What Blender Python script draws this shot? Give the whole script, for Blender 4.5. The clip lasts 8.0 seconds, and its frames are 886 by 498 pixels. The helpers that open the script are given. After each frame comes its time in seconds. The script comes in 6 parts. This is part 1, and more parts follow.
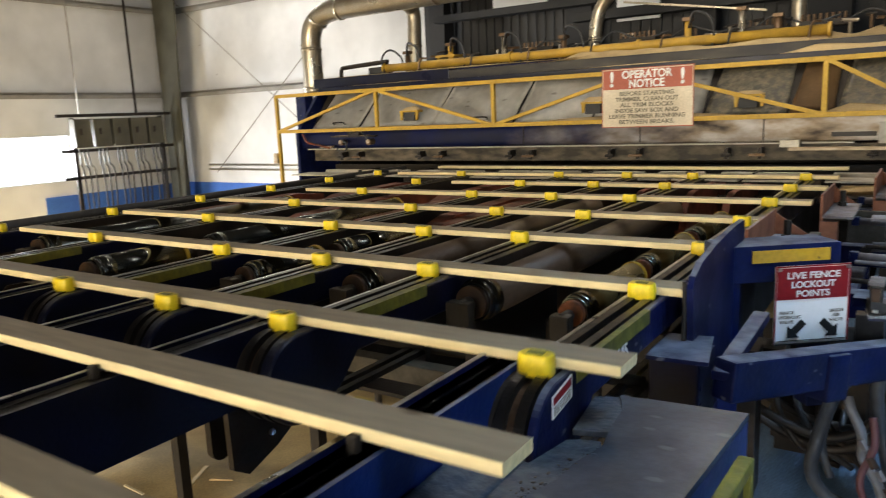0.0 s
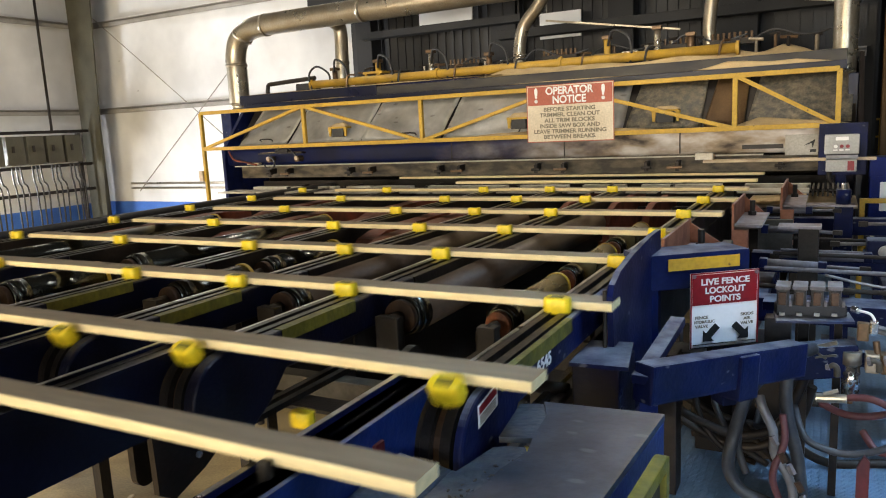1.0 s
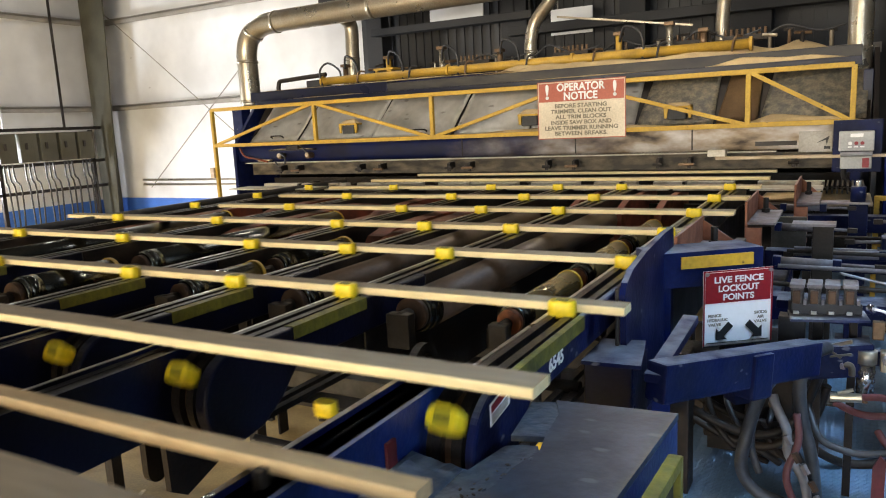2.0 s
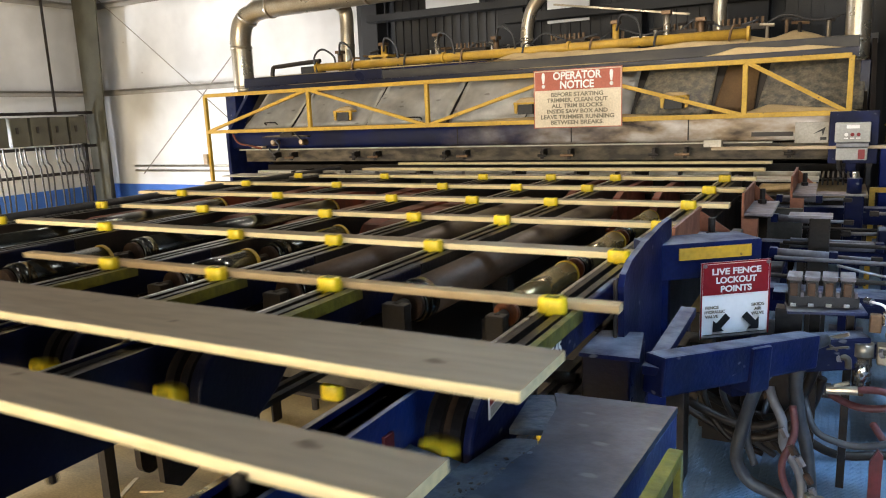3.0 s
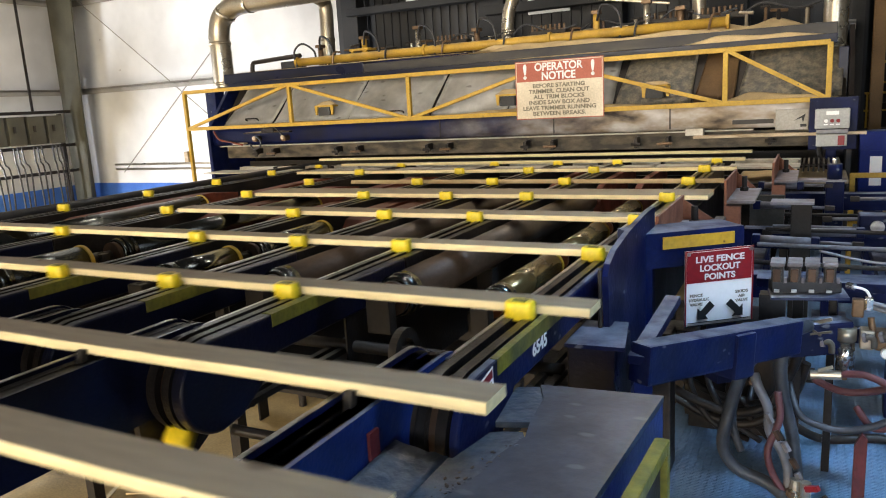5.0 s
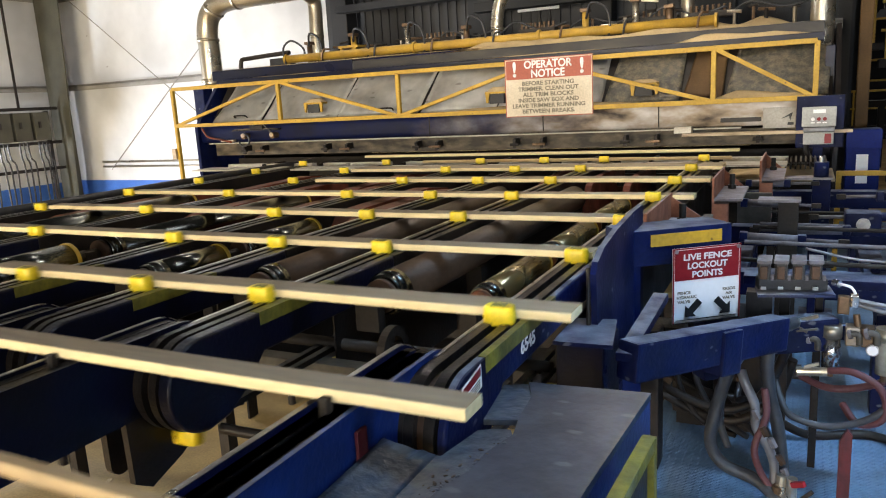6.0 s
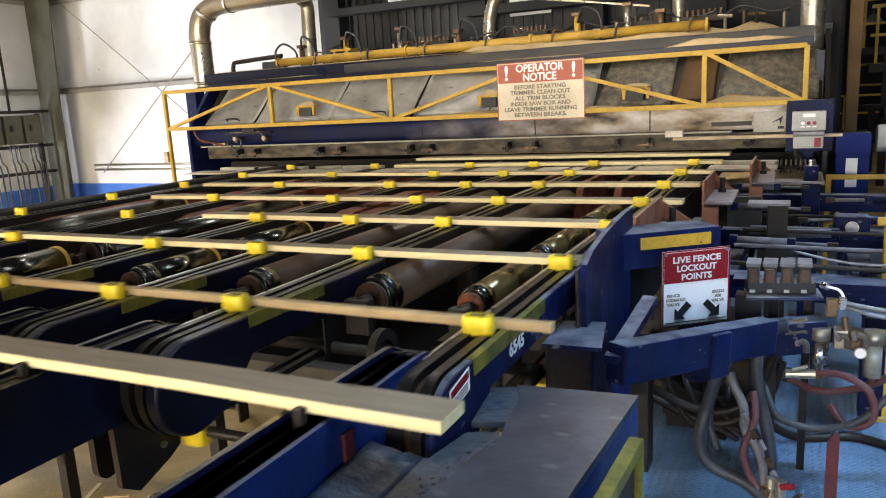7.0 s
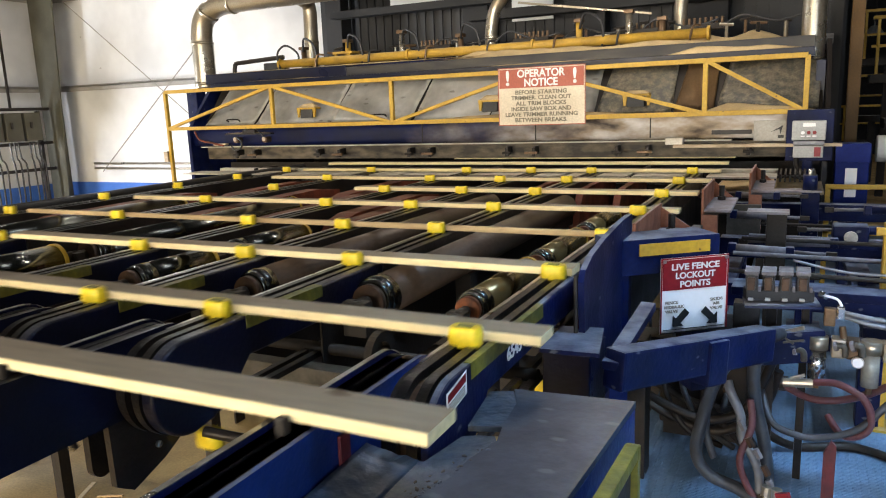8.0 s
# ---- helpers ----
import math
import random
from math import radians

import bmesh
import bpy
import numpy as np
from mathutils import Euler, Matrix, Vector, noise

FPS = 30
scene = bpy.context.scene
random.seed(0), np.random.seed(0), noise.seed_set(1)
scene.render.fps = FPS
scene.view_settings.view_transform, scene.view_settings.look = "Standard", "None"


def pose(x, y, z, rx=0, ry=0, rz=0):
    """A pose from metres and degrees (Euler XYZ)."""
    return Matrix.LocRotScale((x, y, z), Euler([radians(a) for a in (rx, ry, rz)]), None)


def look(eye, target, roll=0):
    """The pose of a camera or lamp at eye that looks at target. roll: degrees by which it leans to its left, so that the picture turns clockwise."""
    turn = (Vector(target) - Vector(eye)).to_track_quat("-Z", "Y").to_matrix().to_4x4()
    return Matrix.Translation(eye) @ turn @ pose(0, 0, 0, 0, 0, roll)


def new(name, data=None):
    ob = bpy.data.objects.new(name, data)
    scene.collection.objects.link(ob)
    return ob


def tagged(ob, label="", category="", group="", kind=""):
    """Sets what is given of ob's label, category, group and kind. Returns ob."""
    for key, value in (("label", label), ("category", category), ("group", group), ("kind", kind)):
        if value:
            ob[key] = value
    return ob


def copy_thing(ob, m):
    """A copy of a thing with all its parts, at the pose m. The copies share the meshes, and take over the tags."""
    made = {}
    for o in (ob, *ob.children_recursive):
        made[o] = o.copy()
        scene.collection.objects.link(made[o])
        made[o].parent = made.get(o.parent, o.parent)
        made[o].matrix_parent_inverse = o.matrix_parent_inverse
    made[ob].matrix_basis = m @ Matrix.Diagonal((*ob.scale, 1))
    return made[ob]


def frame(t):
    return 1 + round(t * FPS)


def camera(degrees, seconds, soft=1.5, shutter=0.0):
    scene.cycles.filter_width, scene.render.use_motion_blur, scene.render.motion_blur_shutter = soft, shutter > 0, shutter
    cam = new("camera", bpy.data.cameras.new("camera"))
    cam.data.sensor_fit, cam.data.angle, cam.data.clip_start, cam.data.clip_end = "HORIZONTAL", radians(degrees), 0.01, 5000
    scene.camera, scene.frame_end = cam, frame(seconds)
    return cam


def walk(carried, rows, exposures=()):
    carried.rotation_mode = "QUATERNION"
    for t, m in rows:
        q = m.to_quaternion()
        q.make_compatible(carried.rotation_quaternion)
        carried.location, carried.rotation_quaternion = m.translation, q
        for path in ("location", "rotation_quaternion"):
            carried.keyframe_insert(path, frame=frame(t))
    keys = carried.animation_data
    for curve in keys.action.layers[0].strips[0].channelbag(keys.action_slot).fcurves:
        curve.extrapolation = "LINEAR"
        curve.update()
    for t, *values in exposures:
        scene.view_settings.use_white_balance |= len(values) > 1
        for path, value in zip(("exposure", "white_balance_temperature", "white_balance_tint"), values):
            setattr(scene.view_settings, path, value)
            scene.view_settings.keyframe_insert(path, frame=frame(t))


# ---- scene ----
cam = camera(62.9, 8.0, soft=1.05, shutter=0.5)
PATH = [
    (0, pose(0.717, -1.657, 1.601, 79.44, 2.46, 33.26)),
    (0.5, pose(0.741, -1.680, 1.602, 80.20, 2.93, 29.48)),
    (1, pose(0.750, -1.673, 1.603, 80.39, 2.78, 27.82)),
    (1.5, pose(0.749, -1.672, 1.603, 80.54, 3.07, 28.54)),
    (3, pose(0.718, -1.651, 1.606, 79.21, 2.33, 28.16)),
    (3.5, pose(0.715, -1.643, 1.607, 79.13, 2.74, 27.62)),
    (4, pose(0.718, -1.637, 1.605, 78.94, 3.06, 27.13)),
    (5.5, pose(0.716, -1.632, 1.601, 78.52, 3.20, 26.55)),
    (6, pose(0.720, -1.630, 1.602, 78.39, 3.11, 26.03)),
    (6.5, pose(0.724, -1.627, 1.599, 78.33, 3.11, 25.75)),
    (7, pose(0.732, -1.626, 1.599, 78.65, 3.00, 25.52)),
    (7.5, pose(0.733, -1.617, 1.595, 78.90, 2.91, 25.43)),
    (8, pose(0.730, -1.625, 1.596, 78.97, 2.12, 25.58)),
]
EXPOSURES = [(0.0, -0.48, 6650, 12), (0.5, -0.40, 6620, 12), (1.0, -0.33, 6580, 13), (3.5, -0.20, 6450, 14), (8.0, -0.15, 6300, 14)]
walk(cam, PATH, EXPOSURES)

# ---- world and light ----
world = bpy.data.worlds.new("sky")
scene.world = world
world.use_nodes = True
wn = world.node_tree.nodes
sky = wn.new("ShaderNodeTexSky")
sky.sky_type, sky.sun_disc, sky.sun_elevation, sky.sun_rotation = "NISHITA", False, radians(40), radians(150)
world.node_tree.links.new(sky.outputs["Color"], wn["Background"].inputs["Color"])
wn["Background"].inputs["Strength"].default_value = 0.12


def area_lamp(name, m, sx, sy, power, colour, spread=180):
    data = bpy.data.lights.new(name, "AREA")
    data.shape, data.size, data.size_y, data.energy, data.color = "RECTANGLE", sx, sy, power, colour
    data.spread = radians(spread)
    ob = new(name, data)
    ob.matrix_world = m
    return ob


DAY, COOL, WARM = (1.0, 0.95, 0.86), (0.86, 0.93, 1.0), (1.0, 0.82, 0.55)
# daylight through the west opening, and a south door assumed from the lit board edges
area_lamp("south_door_daylight", look((-4.0, -9.18, 1.1), (-4.0, 5.0, 1.1)), 8.8, 2.0, 2650, (1.0, 0.885, 0.65))
area_lamp("west_door_daylight", look((-13.41, 4.92, 1.06), (-5.0, 4.92, 1.06)), 3.0, 0.84, 900, COOL)
# unseen window lamp added to brighten the lockout sign and fence
area_lamp("south_fill", look((4.6, -9.18, 2.4), (1.5, 5.0, 0.6)), 3.0, 2.4, 500, (0.70, 0.85, 1.0))
# fill lamp for the right side, with a skylight made up around it
area_lamp("right_side_fill", look((3.4, 0.7, 7.93), (1.6, 1.0, 0.0)), 2.0, 2.0, 190, (0.42, 0.69, 1.0), 48)
# high-bay lamps under the roof, mostly unseen, added for wall, saw and deck
for hx, hy, hz, hp in ((3.6, 12.0, 5.0, 20), (-3.4, 4.7, 5.4, 58), (-0.4, 4.7, 3.9, 56), (-7.0, 1.5, 6.0, 18), (0.5, 0.5, 6.0, 8)):
    area_lamp("high_bay_fill_light", look((hx, hy, hz), (hx, hy + 0.001, 0)), 0.4, 0.4, hp, (1.0, 0.91, 0.75))
area_lamp("high_bay_fill_light", look((-9.2, 7.2, 4.9), (-9.2, 7.201, 0)), 0.4, 0.4, 38, (0.96, 0.97, 1.0))


# ---- materials ----
def material(name, colour, rough=0.6, metal=0.0, second=None, scale=6.0, amount=0.5, bump=0.15, fine=60.0,
             dust=None, dust_amount=0.0, stretch=(1, 1, 1), by_object=0.0, coat=0.0, spec=0.4, grainy=0.36):
    """A worn surface: a large blotch, a fine grain, and dust that lies on upward faces."""
    m = bpy.data.materials.new(name)
    m.use_nodes = True
    nt = m.node_tree
    n, l = nt.nodes, nt.links
    b = n["Principled BSDF"]
    co = n.new("ShaderNodeTexCoord")
    mp = n.new("ShaderNodeMapping")
    mp.inputs["Scale"].default_value = stretch
    l.new(co.outputs["Object"], mp.inputs["Vector"])
    big = n.new("ShaderNodeTexNoise")
    big.inputs["Scale"].default_value, big.inputs["Detail"].default_value = scale, 6
    l.new(mp.outputs["Vector"], big.inputs["Vector"])
    small = n.new("ShaderNodeTexNoise")
    small.inputs["Scale"].default_value, small.inputs["Detail"].default_value = fine, 4
    l.new(mp.outputs["Vector"], small.inputs["Vector"])
    ramp = n.new("ShaderNodeMapRange")
    ramp.inputs["From Min"].default_value, ramp.inputs["From Max"].default_value = 0.38, 0.68
    ramp.inputs["To Max"].default_value = amount
    l.new(big.outputs["Fac"], ramp.inputs["Value"])
    mix = n.new("ShaderNodeMix")
    mix.data_type = "RGBA"
    mix.inputs["A"].default_value = (*colour, 1)
    mix.inputs["B"].default_value = (*(second or [c * 0.45 for c in colour]), 1)
    l.new(ramp.outputs["Result"], mix.inputs["Factor"])
    grain = n.new("ShaderNodeMix")
    grain.data_type, grain.blend_type = "RGBA", "MULTIPLY"
    grain.inputs["Factor"].default_value = grainy
    tone = n.new("ShaderNodeMapRange")
    tone.inputs["From Min"].default_value, tone.inputs["From Max"].default_value = 0.3, 0.7
    tone.inputs["To Min"].default_value, tone.inputs["To Max"].default_value = 0.55, 1.25
    l.new(small.outputs["Fac"], tone.inputs["Value"])
    l.new(mix.outputs["Result"], grain.inputs["A"])
    l.new(tone.outputs["Result"], grain.inputs["B"])
    out = grain.outputs["Result"]
    if by_object:
        info = n.new("ShaderNodeObjectInfo")
        hsv = n.new("ShaderNodeHueSaturation")
        vary = n.new("ShaderNodeMapRange")
        vary.inputs["To Min"].default_value, vary.inputs["To Max"].default_value = 1 - by_object, 1 + by_object
        l.new(info.outputs["Random"], vary.inputs["Value"])
        l.new(vary.outputs["Result"], hsv.inputs["Value"])
        l.new(out, hsv.inputs["Color"])
        out = hsv.outputs["Color"]
    if dust:
        geo = n.new("ShaderNodeNewGeometry")
        sep = n.new("ShaderNodeSeparateXYZ")
        l.new(geo.outputs["Normal"], sep.inputs["Vector"])
        up = n.new("ShaderNodeMapRange")
        up.inputs["From Min"].default_value, up.inputs["From Max"].default_value = 0.6, 0.97
        up.inputs["To Min"].default_value, up.inputs["To Max"].default_value = 0.05 * dust_amount, dust_amount
        l.new(sep.outputs["Z"], up.inputs["Value"])
        dn = n.new("ShaderNodeTexNoise")
        dn.inputs["Scale"].default_value, dn.inputs["Detail"].default_value = scale * 1.7, 8
        l.new(co.outputs["Object"], dn.inputs["Vector"])
        dr = n.new("ShaderNodeMapRange")
        dr.inputs["From Min"].default_value, dr.inputs["From Max"].default_value = 0.3, 0.62
        l.new(dn.outputs["Fac"], dr.inputs["Value"])
        mul = n.new("ShaderNodeMath")
        mul.operation = "MULTIPLY"
        l.new(up.outputs["Result"], mul.inputs[0])
        l.new(dr.outputs["Result"], mul.inputs[1])
        dm = n.new("ShaderNodeMix")
        dm.data_type = "RGBA"
        dm.inputs["B"].default_value = (*dust, 1)
        l.new(mul.outputs["Value"], dm.inputs["Factor"])
        l.new(out, dm.inputs["A"])
        out = dm.outputs["Result"]
    l.new(out, b.inputs["Base Color"])
    rr = n.new("ShaderNodeMapRange")
    rr.inputs["To Min"].default_value, rr.inputs["To Max"].default_value = max(rough - 0.15, 0.03), min(rough + 0.18, 1)
    l.new(big.outputs["Fac"], rr.inputs["Value"])
    l.new(rr.outputs["Result"], b.inputs["Roughness"])
    b.inputs["Metallic"].default_value = metal
    b.inputs["Coat Weight"].default_value = coat
    b.inputs["Specular IOR Level"].default_value = spec
    bp = n.new("ShaderNodeBump")
    bp.inputs["Strength"].default_value, bp.inputs["Distance"].default_value = bump, 0.01
    l.new(small.outputs["Fac"], bp.inputs["Height"])
    l.new(bp.outputs["Normal"], b.inputs["Normal"])
    return m


def specked(m, scale, radius, colour, stretch=(1, 1, 1), amount=0.8):
    """Sparse small spots (knots, knocks, splashes) over a material."""
    n, l = m.node_tree.nodes, m.node_tree.links
    b = n["Principled BSDF"]
    under = b.inputs["Base Color"].links[0].from_socket
    co, mp = n.new("ShaderNodeTexCoord"), n.new("ShaderNodeMapping")
    mp.inputs["Scale"].default_value = stretch
    l.new(co.outputs["Object"], mp.inputs["Vector"])
    wob = n.new("ShaderNodeTexNoise")
    wob.inputs["Scale"].default_value = scale * 3
    l.new(mp.outputs["Vector"], wob.inputs["Vector"])
    push = n.new("ShaderNodeVectorMath")
    push.operation, push.inputs[1].default_value = "MULTIPLY_ADD", (0.25 / scale,) * 3
    l.new(wob.outputs["Color"], push.inputs[0])
    l.new(mp.outputs["Vector"], push.inputs[2])
    vo = n.new("ShaderNodeTexVoronoi")
    vo.inputs["Scale"].default_value = scale
    l.new(push.outputs["Vector"], vo.inputs["Vector"])
    mr = n.new("ShaderNodeMapRange")
    mr.inputs["From Min"].default_value, mr.inputs["From Max"].default_value = radius * 0.5, radius
    mr.inputs["To Min"].default_value, mr.inputs["To Max"].default_value = amount, 0.0
    l.new(vo.outputs["Distance"], mr.inputs["Value"])
    mix = n.new("ShaderNodeMix")
    mix.data_type = "RGBA"
    mix.inputs["B"].default_value = (*colour, 1)
    l.new(mr.outputs["Result"], mix.inputs["Factor"])
    l.new(under, mix.inputs["A"])
    l.new(mix.outputs["Result"], b.inputs["Base Color"])
    return m


def glowing(name, colour, strength):
    m = bpy.data.materials.new(name)
    m.use_nodes = True
    b = m.node_tree.nodes["Principled BSDF"]
    b.inputs["Base Color"].default_value = (0.8, 0.8, 0.8, 1)
    b.inputs["Emission Color"].default_value, b.inputs["Emission Strength"].default_value = (*colour, 1), strength
    return m


def caked_paint(name):
    """Blue paint at one end of a long beam, buried by tan sawdust cake and soot towards the other."""
    m = material(name, (0.0022, 0.0058, 0.044), 0.45, second=(0.004, 0.005, 0.017), scale=4, amount=0.8, spec=0.2)
    n, l = m.node_tree.nodes, m.node_tree.links
    b = n["Principled BSDF"]
    paint = b.inputs["Base Color"].links[0].from_socket
    co = n.new("ShaderNodeTexCoord")
    sep = n.new("ShaderNodeSeparateXYZ")
    l.new(co.outputs["Object"], sep.inputs["Vector"])
    big = n.new("ShaderNodeTexNoise")
    big.inputs["Scale"].default_value, big.inputs["Detail"].default_value = 1.7, 8
    l.new(co.outputs["Object"], big.inputs["Vector"])
    wob = n.new("ShaderNodeMath")
    wob.operation, wob.inputs[1].default_value = "MULTIPLY_ADD", 2.6
    l.new(big.outputs["Fac"], wob.inputs[0])
    l.new(sep.outputs["X"], wob.inputs[2])
    grime = n.new("ShaderNodeMapRange")
    grime.inputs["From Min"].default_value, grime.inputs["From Max"].default_value = -1.6, 0.5
    l.new(wob.outputs["Value"], grime.inputs["Value"])
    speck = n.new("ShaderNodeTexNoise")
    speck.inputs["Scale"].default_value, speck.inputs["Detail"].default_value = 3.2, 9
    stretch = n.new("ShaderNodeMapping")
    stretch.inputs["Scale"].default_value = (1, 1, 2.2)
    l.new(co.outputs["Object"], stretch.inputs["Vector"])
    l.new(stretch.outputs["Vector"], speck.inputs["Vector"])
    cake = n.new("ShaderNodeValToRGB")
    for e, (pos, col) in zip((cake.color_ramp.elements[0], cake.color_ramp.elements[1], cake.color_ramp.elements.new(0.5)),
                             ((0.28, (0.05, 0.036, 0.026)), (0.72, (0.50, 0.40, 0.28)), (0.44, (0.28, 0.215, 0.145)))):
        e.position, e.color = pos, (*col, 1)
    l.new(speck.outputs["Fac"], cake.inputs["Fac"])
    mix = n.new("ShaderNodeMix")
    mix.data_type = "RGBA"
    l.new(grime.outputs["Result"], mix.inputs["Factor"])
    l.new(paint, mix.inputs["A"])
    l.new(cake.outputs["Color"], mix.inputs["B"])
    l.new(mix.outputs["Result"], b.inputs["Base Color"])
    return m


def plate_floor(name, colour):
    """Diamond tread plate: raised lozenges in two directions."""
    m = material(name, colour, 0.5, 0.0, second=[c * 0.55 for c in colour], scale=2.5, amount=0.7, bump=0.1, fine=40)
    n, l = m.node_tree.nodes, m.node_tree.links
    co = n.new("ShaderNodeTexCoord")
    heights = []
    for angle, off in ((45, 0.0), (-45, 0.5)):
        mp = n.new("ShaderNodeMapping")
        mp.inputs["Rotation"].default_value = (0, 0, radians(angle))
        mp.inputs["Scale"].default_value = (22, 55, 1)
        mp.inputs["Location"].default_value = (off, off, 0)
        l.new(co.outputs["Object"], mp.inputs["Vector"])
        vo = n.new("ShaderNodeTexVoronoi")
        vo.inputs["Randomness"].default_value, vo.inputs["Scale"].default_value = 0.0, 1.0
        l.new(mp.outputs["Vector"], vo.inputs["Vector"])
        mr = n.new("ShaderNodeMapRange")
        mr.inputs["From Min"].default_value, mr.inputs["From Max"].default_value = 0.28, 0.42
        mr.inputs["To Min"].default_value, mr.inputs["To Max"].default_value = 1, 0
        l.new(vo.outputs["Distance"], mr.inputs["Value"])
        heights.append(mr.outputs["Result"])
    mx = n.new("ShaderNodeMath")
    mx.operation = "MAXIMUM"
    l.new(heights[0], mx.inputs[0])
    l.new(heights[1], mx.inputs[1])
    bp = n.new("ShaderNodeBump")
    bp.inputs["Strength"].default_value, bp.inputs["Distance"].default_value = 0.8, 0.004
    l.new(mx.outputs["Value"], bp.inputs["Height"])
    l.new(bp.outputs["Normal"], n["Principled BSDF"].inputs["Normal"])
    return m


SAWDUST = (0.53, 0.39, 0.20)
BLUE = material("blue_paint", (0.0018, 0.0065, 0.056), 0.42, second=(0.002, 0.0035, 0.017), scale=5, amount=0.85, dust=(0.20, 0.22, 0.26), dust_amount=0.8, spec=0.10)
# lighter copy of BLUE, with the bluish light on these plates painted in
BLUE_LIT = material("lit_blue_paint", (0.003, 0.022, 0.15), 0.35, second=(0.004, 0.010, 0.05), scale=5, amount=0.7, dust=(0.12, 0.16, 0.22), dust_amount=0.5)
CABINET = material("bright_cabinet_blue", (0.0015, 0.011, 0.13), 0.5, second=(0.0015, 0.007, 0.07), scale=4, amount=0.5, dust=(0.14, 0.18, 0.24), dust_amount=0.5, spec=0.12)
# darker copy of BLUE; the bluish dust tint on top paints a sheen
NAVY = material("dark_navy_sheen_paint", (0.0018, 0.0036, 0.021), 0.32, second=(0.003, 0.003, 0.006), scale=4, amount=0.9, dust=(0.05, 0.055, 0.07), dust_amount=0.5, spec=0.25)
BEAM = material("flaking_grimy_beam", (0.032, 0.028, 0.022), 0.5, 0.1, second=(0.010, 0.010, 0.016), scale=5.0, amount=1.0, dust=(0.30, 0.25, 0.18), dust_amount=0.4, stretch=(0.5, 1, 1.5))
BLUE_DIRTY = material("blue_paint_dusty", (0.010, 0.022, 0.08), 0.55, second=(0.05, 0.038, 0.026), scale=3, amount=0.6, dust=(0.28, 0.26, 0.24), dust_amount=0.9)
COVER = material("cover_plate_grey_blue", (0.034, 0.052, 0.079), 0.38, second=(0.014, 0.020, 0.032), scale=7, amount=0.75, bump=0.10, fine=38, grainy=0.5)
CHIPPED = material("chipped_grey_blue_paint", (0.032, 0.050, 0.078), 0.36, second=(0.10, 0.115, 0.13), scale=26, amount=0.8, bump=0.5, fine=30, grainy=0.7)
YELLOW = material("yellow_paint", (0.50, 0.305, 0.02), 0.5, second=(0.36, 0.21, 0.025), scale=8, amount=0.6, dust=(0.4, 0.33, 0.2), dust_amount=0.5)
LUG = material("yellow_urethane", (0.86, 0.64, 0.02), 0.38, second=(0.70, 0.48, 0.015), scale=20, amount=0.4, bump=0.05, by_object=0.12)
CHAIN = material("oiled_chain_steel", (0.020, 0.016, 0.014), 0.36, 0.4, second=(0.006, 0.0055, 0.005), scale=12, amount=0.85, bump=0.12, fine=120)
STEEL = material("worn_steel", (0.55, 0.54, 0.52), 0.3, 1.0, second=(0.3, 0.27, 0.24), scale=10, amount=0.6)
BLACK = material("black_rubber", (0.02, 0.02, 0.022), 0.45, second=(0.05, 0.048, 0.045), scale=14, amount=0.5)
PIPE_GREY = material("grimy_grey_steel", (0.085, 0.076, 0.06), 0.6, 0.1, second=(0.04, 0.034, 0.028), scale=8, amount=0.8, dust=(0.13, 0.11, 0.075), dust_amount=0.5)
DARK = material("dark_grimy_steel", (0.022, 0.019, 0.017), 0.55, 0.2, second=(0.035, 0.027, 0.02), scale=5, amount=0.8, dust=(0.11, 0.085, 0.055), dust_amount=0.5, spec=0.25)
RUST = material("rusty_red_steel", (0.20, 0.042, 0.016), 0.6, 0.1, second=(0.055, 0.02, 0.012), scale=7, amount=0.8, dust=(0.16, 0.09, 0.06), dust_amount=0.35)
HUB_RUST = material("orange_hub_rust", (0.26, 0.075, 0.022), 0.5, 0.2, second=(0.05, 0.02, 0.012), scale=22, amount=0.9)
ROLL = material("roll_grey_brown", (0.088, 0.060, 0.040), 0.42, 0.25, second=(0.06, 0.042, 0.03), scale=4, amount=0.8, stretch=(1, 0.4, 1))
ROLL_DARK = material("roll_dark_shiny", (0.12, 0.128, 0.12), 0.22, 1.0, second=(0.05, 0.045, 0.038), scale=5, amount=0.7, bump=0.02, stretch=(1, 0.12, 1))
ROLL_AMBER = material("roll_amber_shiny", (0.20, 0.145, 0.06), 0.25, 0.6, second=(0.06, 0.04, 0.022), scale=7, amount=0.8, bump=0.03, stretch=(1, 0.15, 1))
GALV = material("galvanised_duct", (0.40, 0.36, 0.285), 0.30, 0.8, second=(0.32, 0.26, 0.18), scale=4, amount=0.7)
HOOD_OLD = material("speckled_hood_sheet", (0.12, 0.115, 0.10), 0.5, 0.25, second=(0.34, 0.29, 0.20), scale=15, amount=0.9, bump=0.4, fine=60, dust=SAWDUST, dust_amount=0.35)
BROWN = material("scorched_brown_sheet", (0.20, 0.115, 0.045), 0.6, 0.2, second=(0.09, 0.055, 0.03), scale=3, amount=0.8)
MUSTARD = material("old_yellow_paint", (0.50, 0.30, 0.03), 0.5, second=(0.24, 0.14, 0.03), scale=4, amount=0.8, dust=(0.4, 0.32, 0.2), dust_amount=0.6)
HOOD = material("dusty_hood_sheet", (0.62, 0.61, 0.57), 0.38, 0.15, second=(0.36, 0.335, 0.285), scale=2.2, amount=0.7, bump=0.06, fine=9, dust=SAWDUST, dust_amount=0.5)
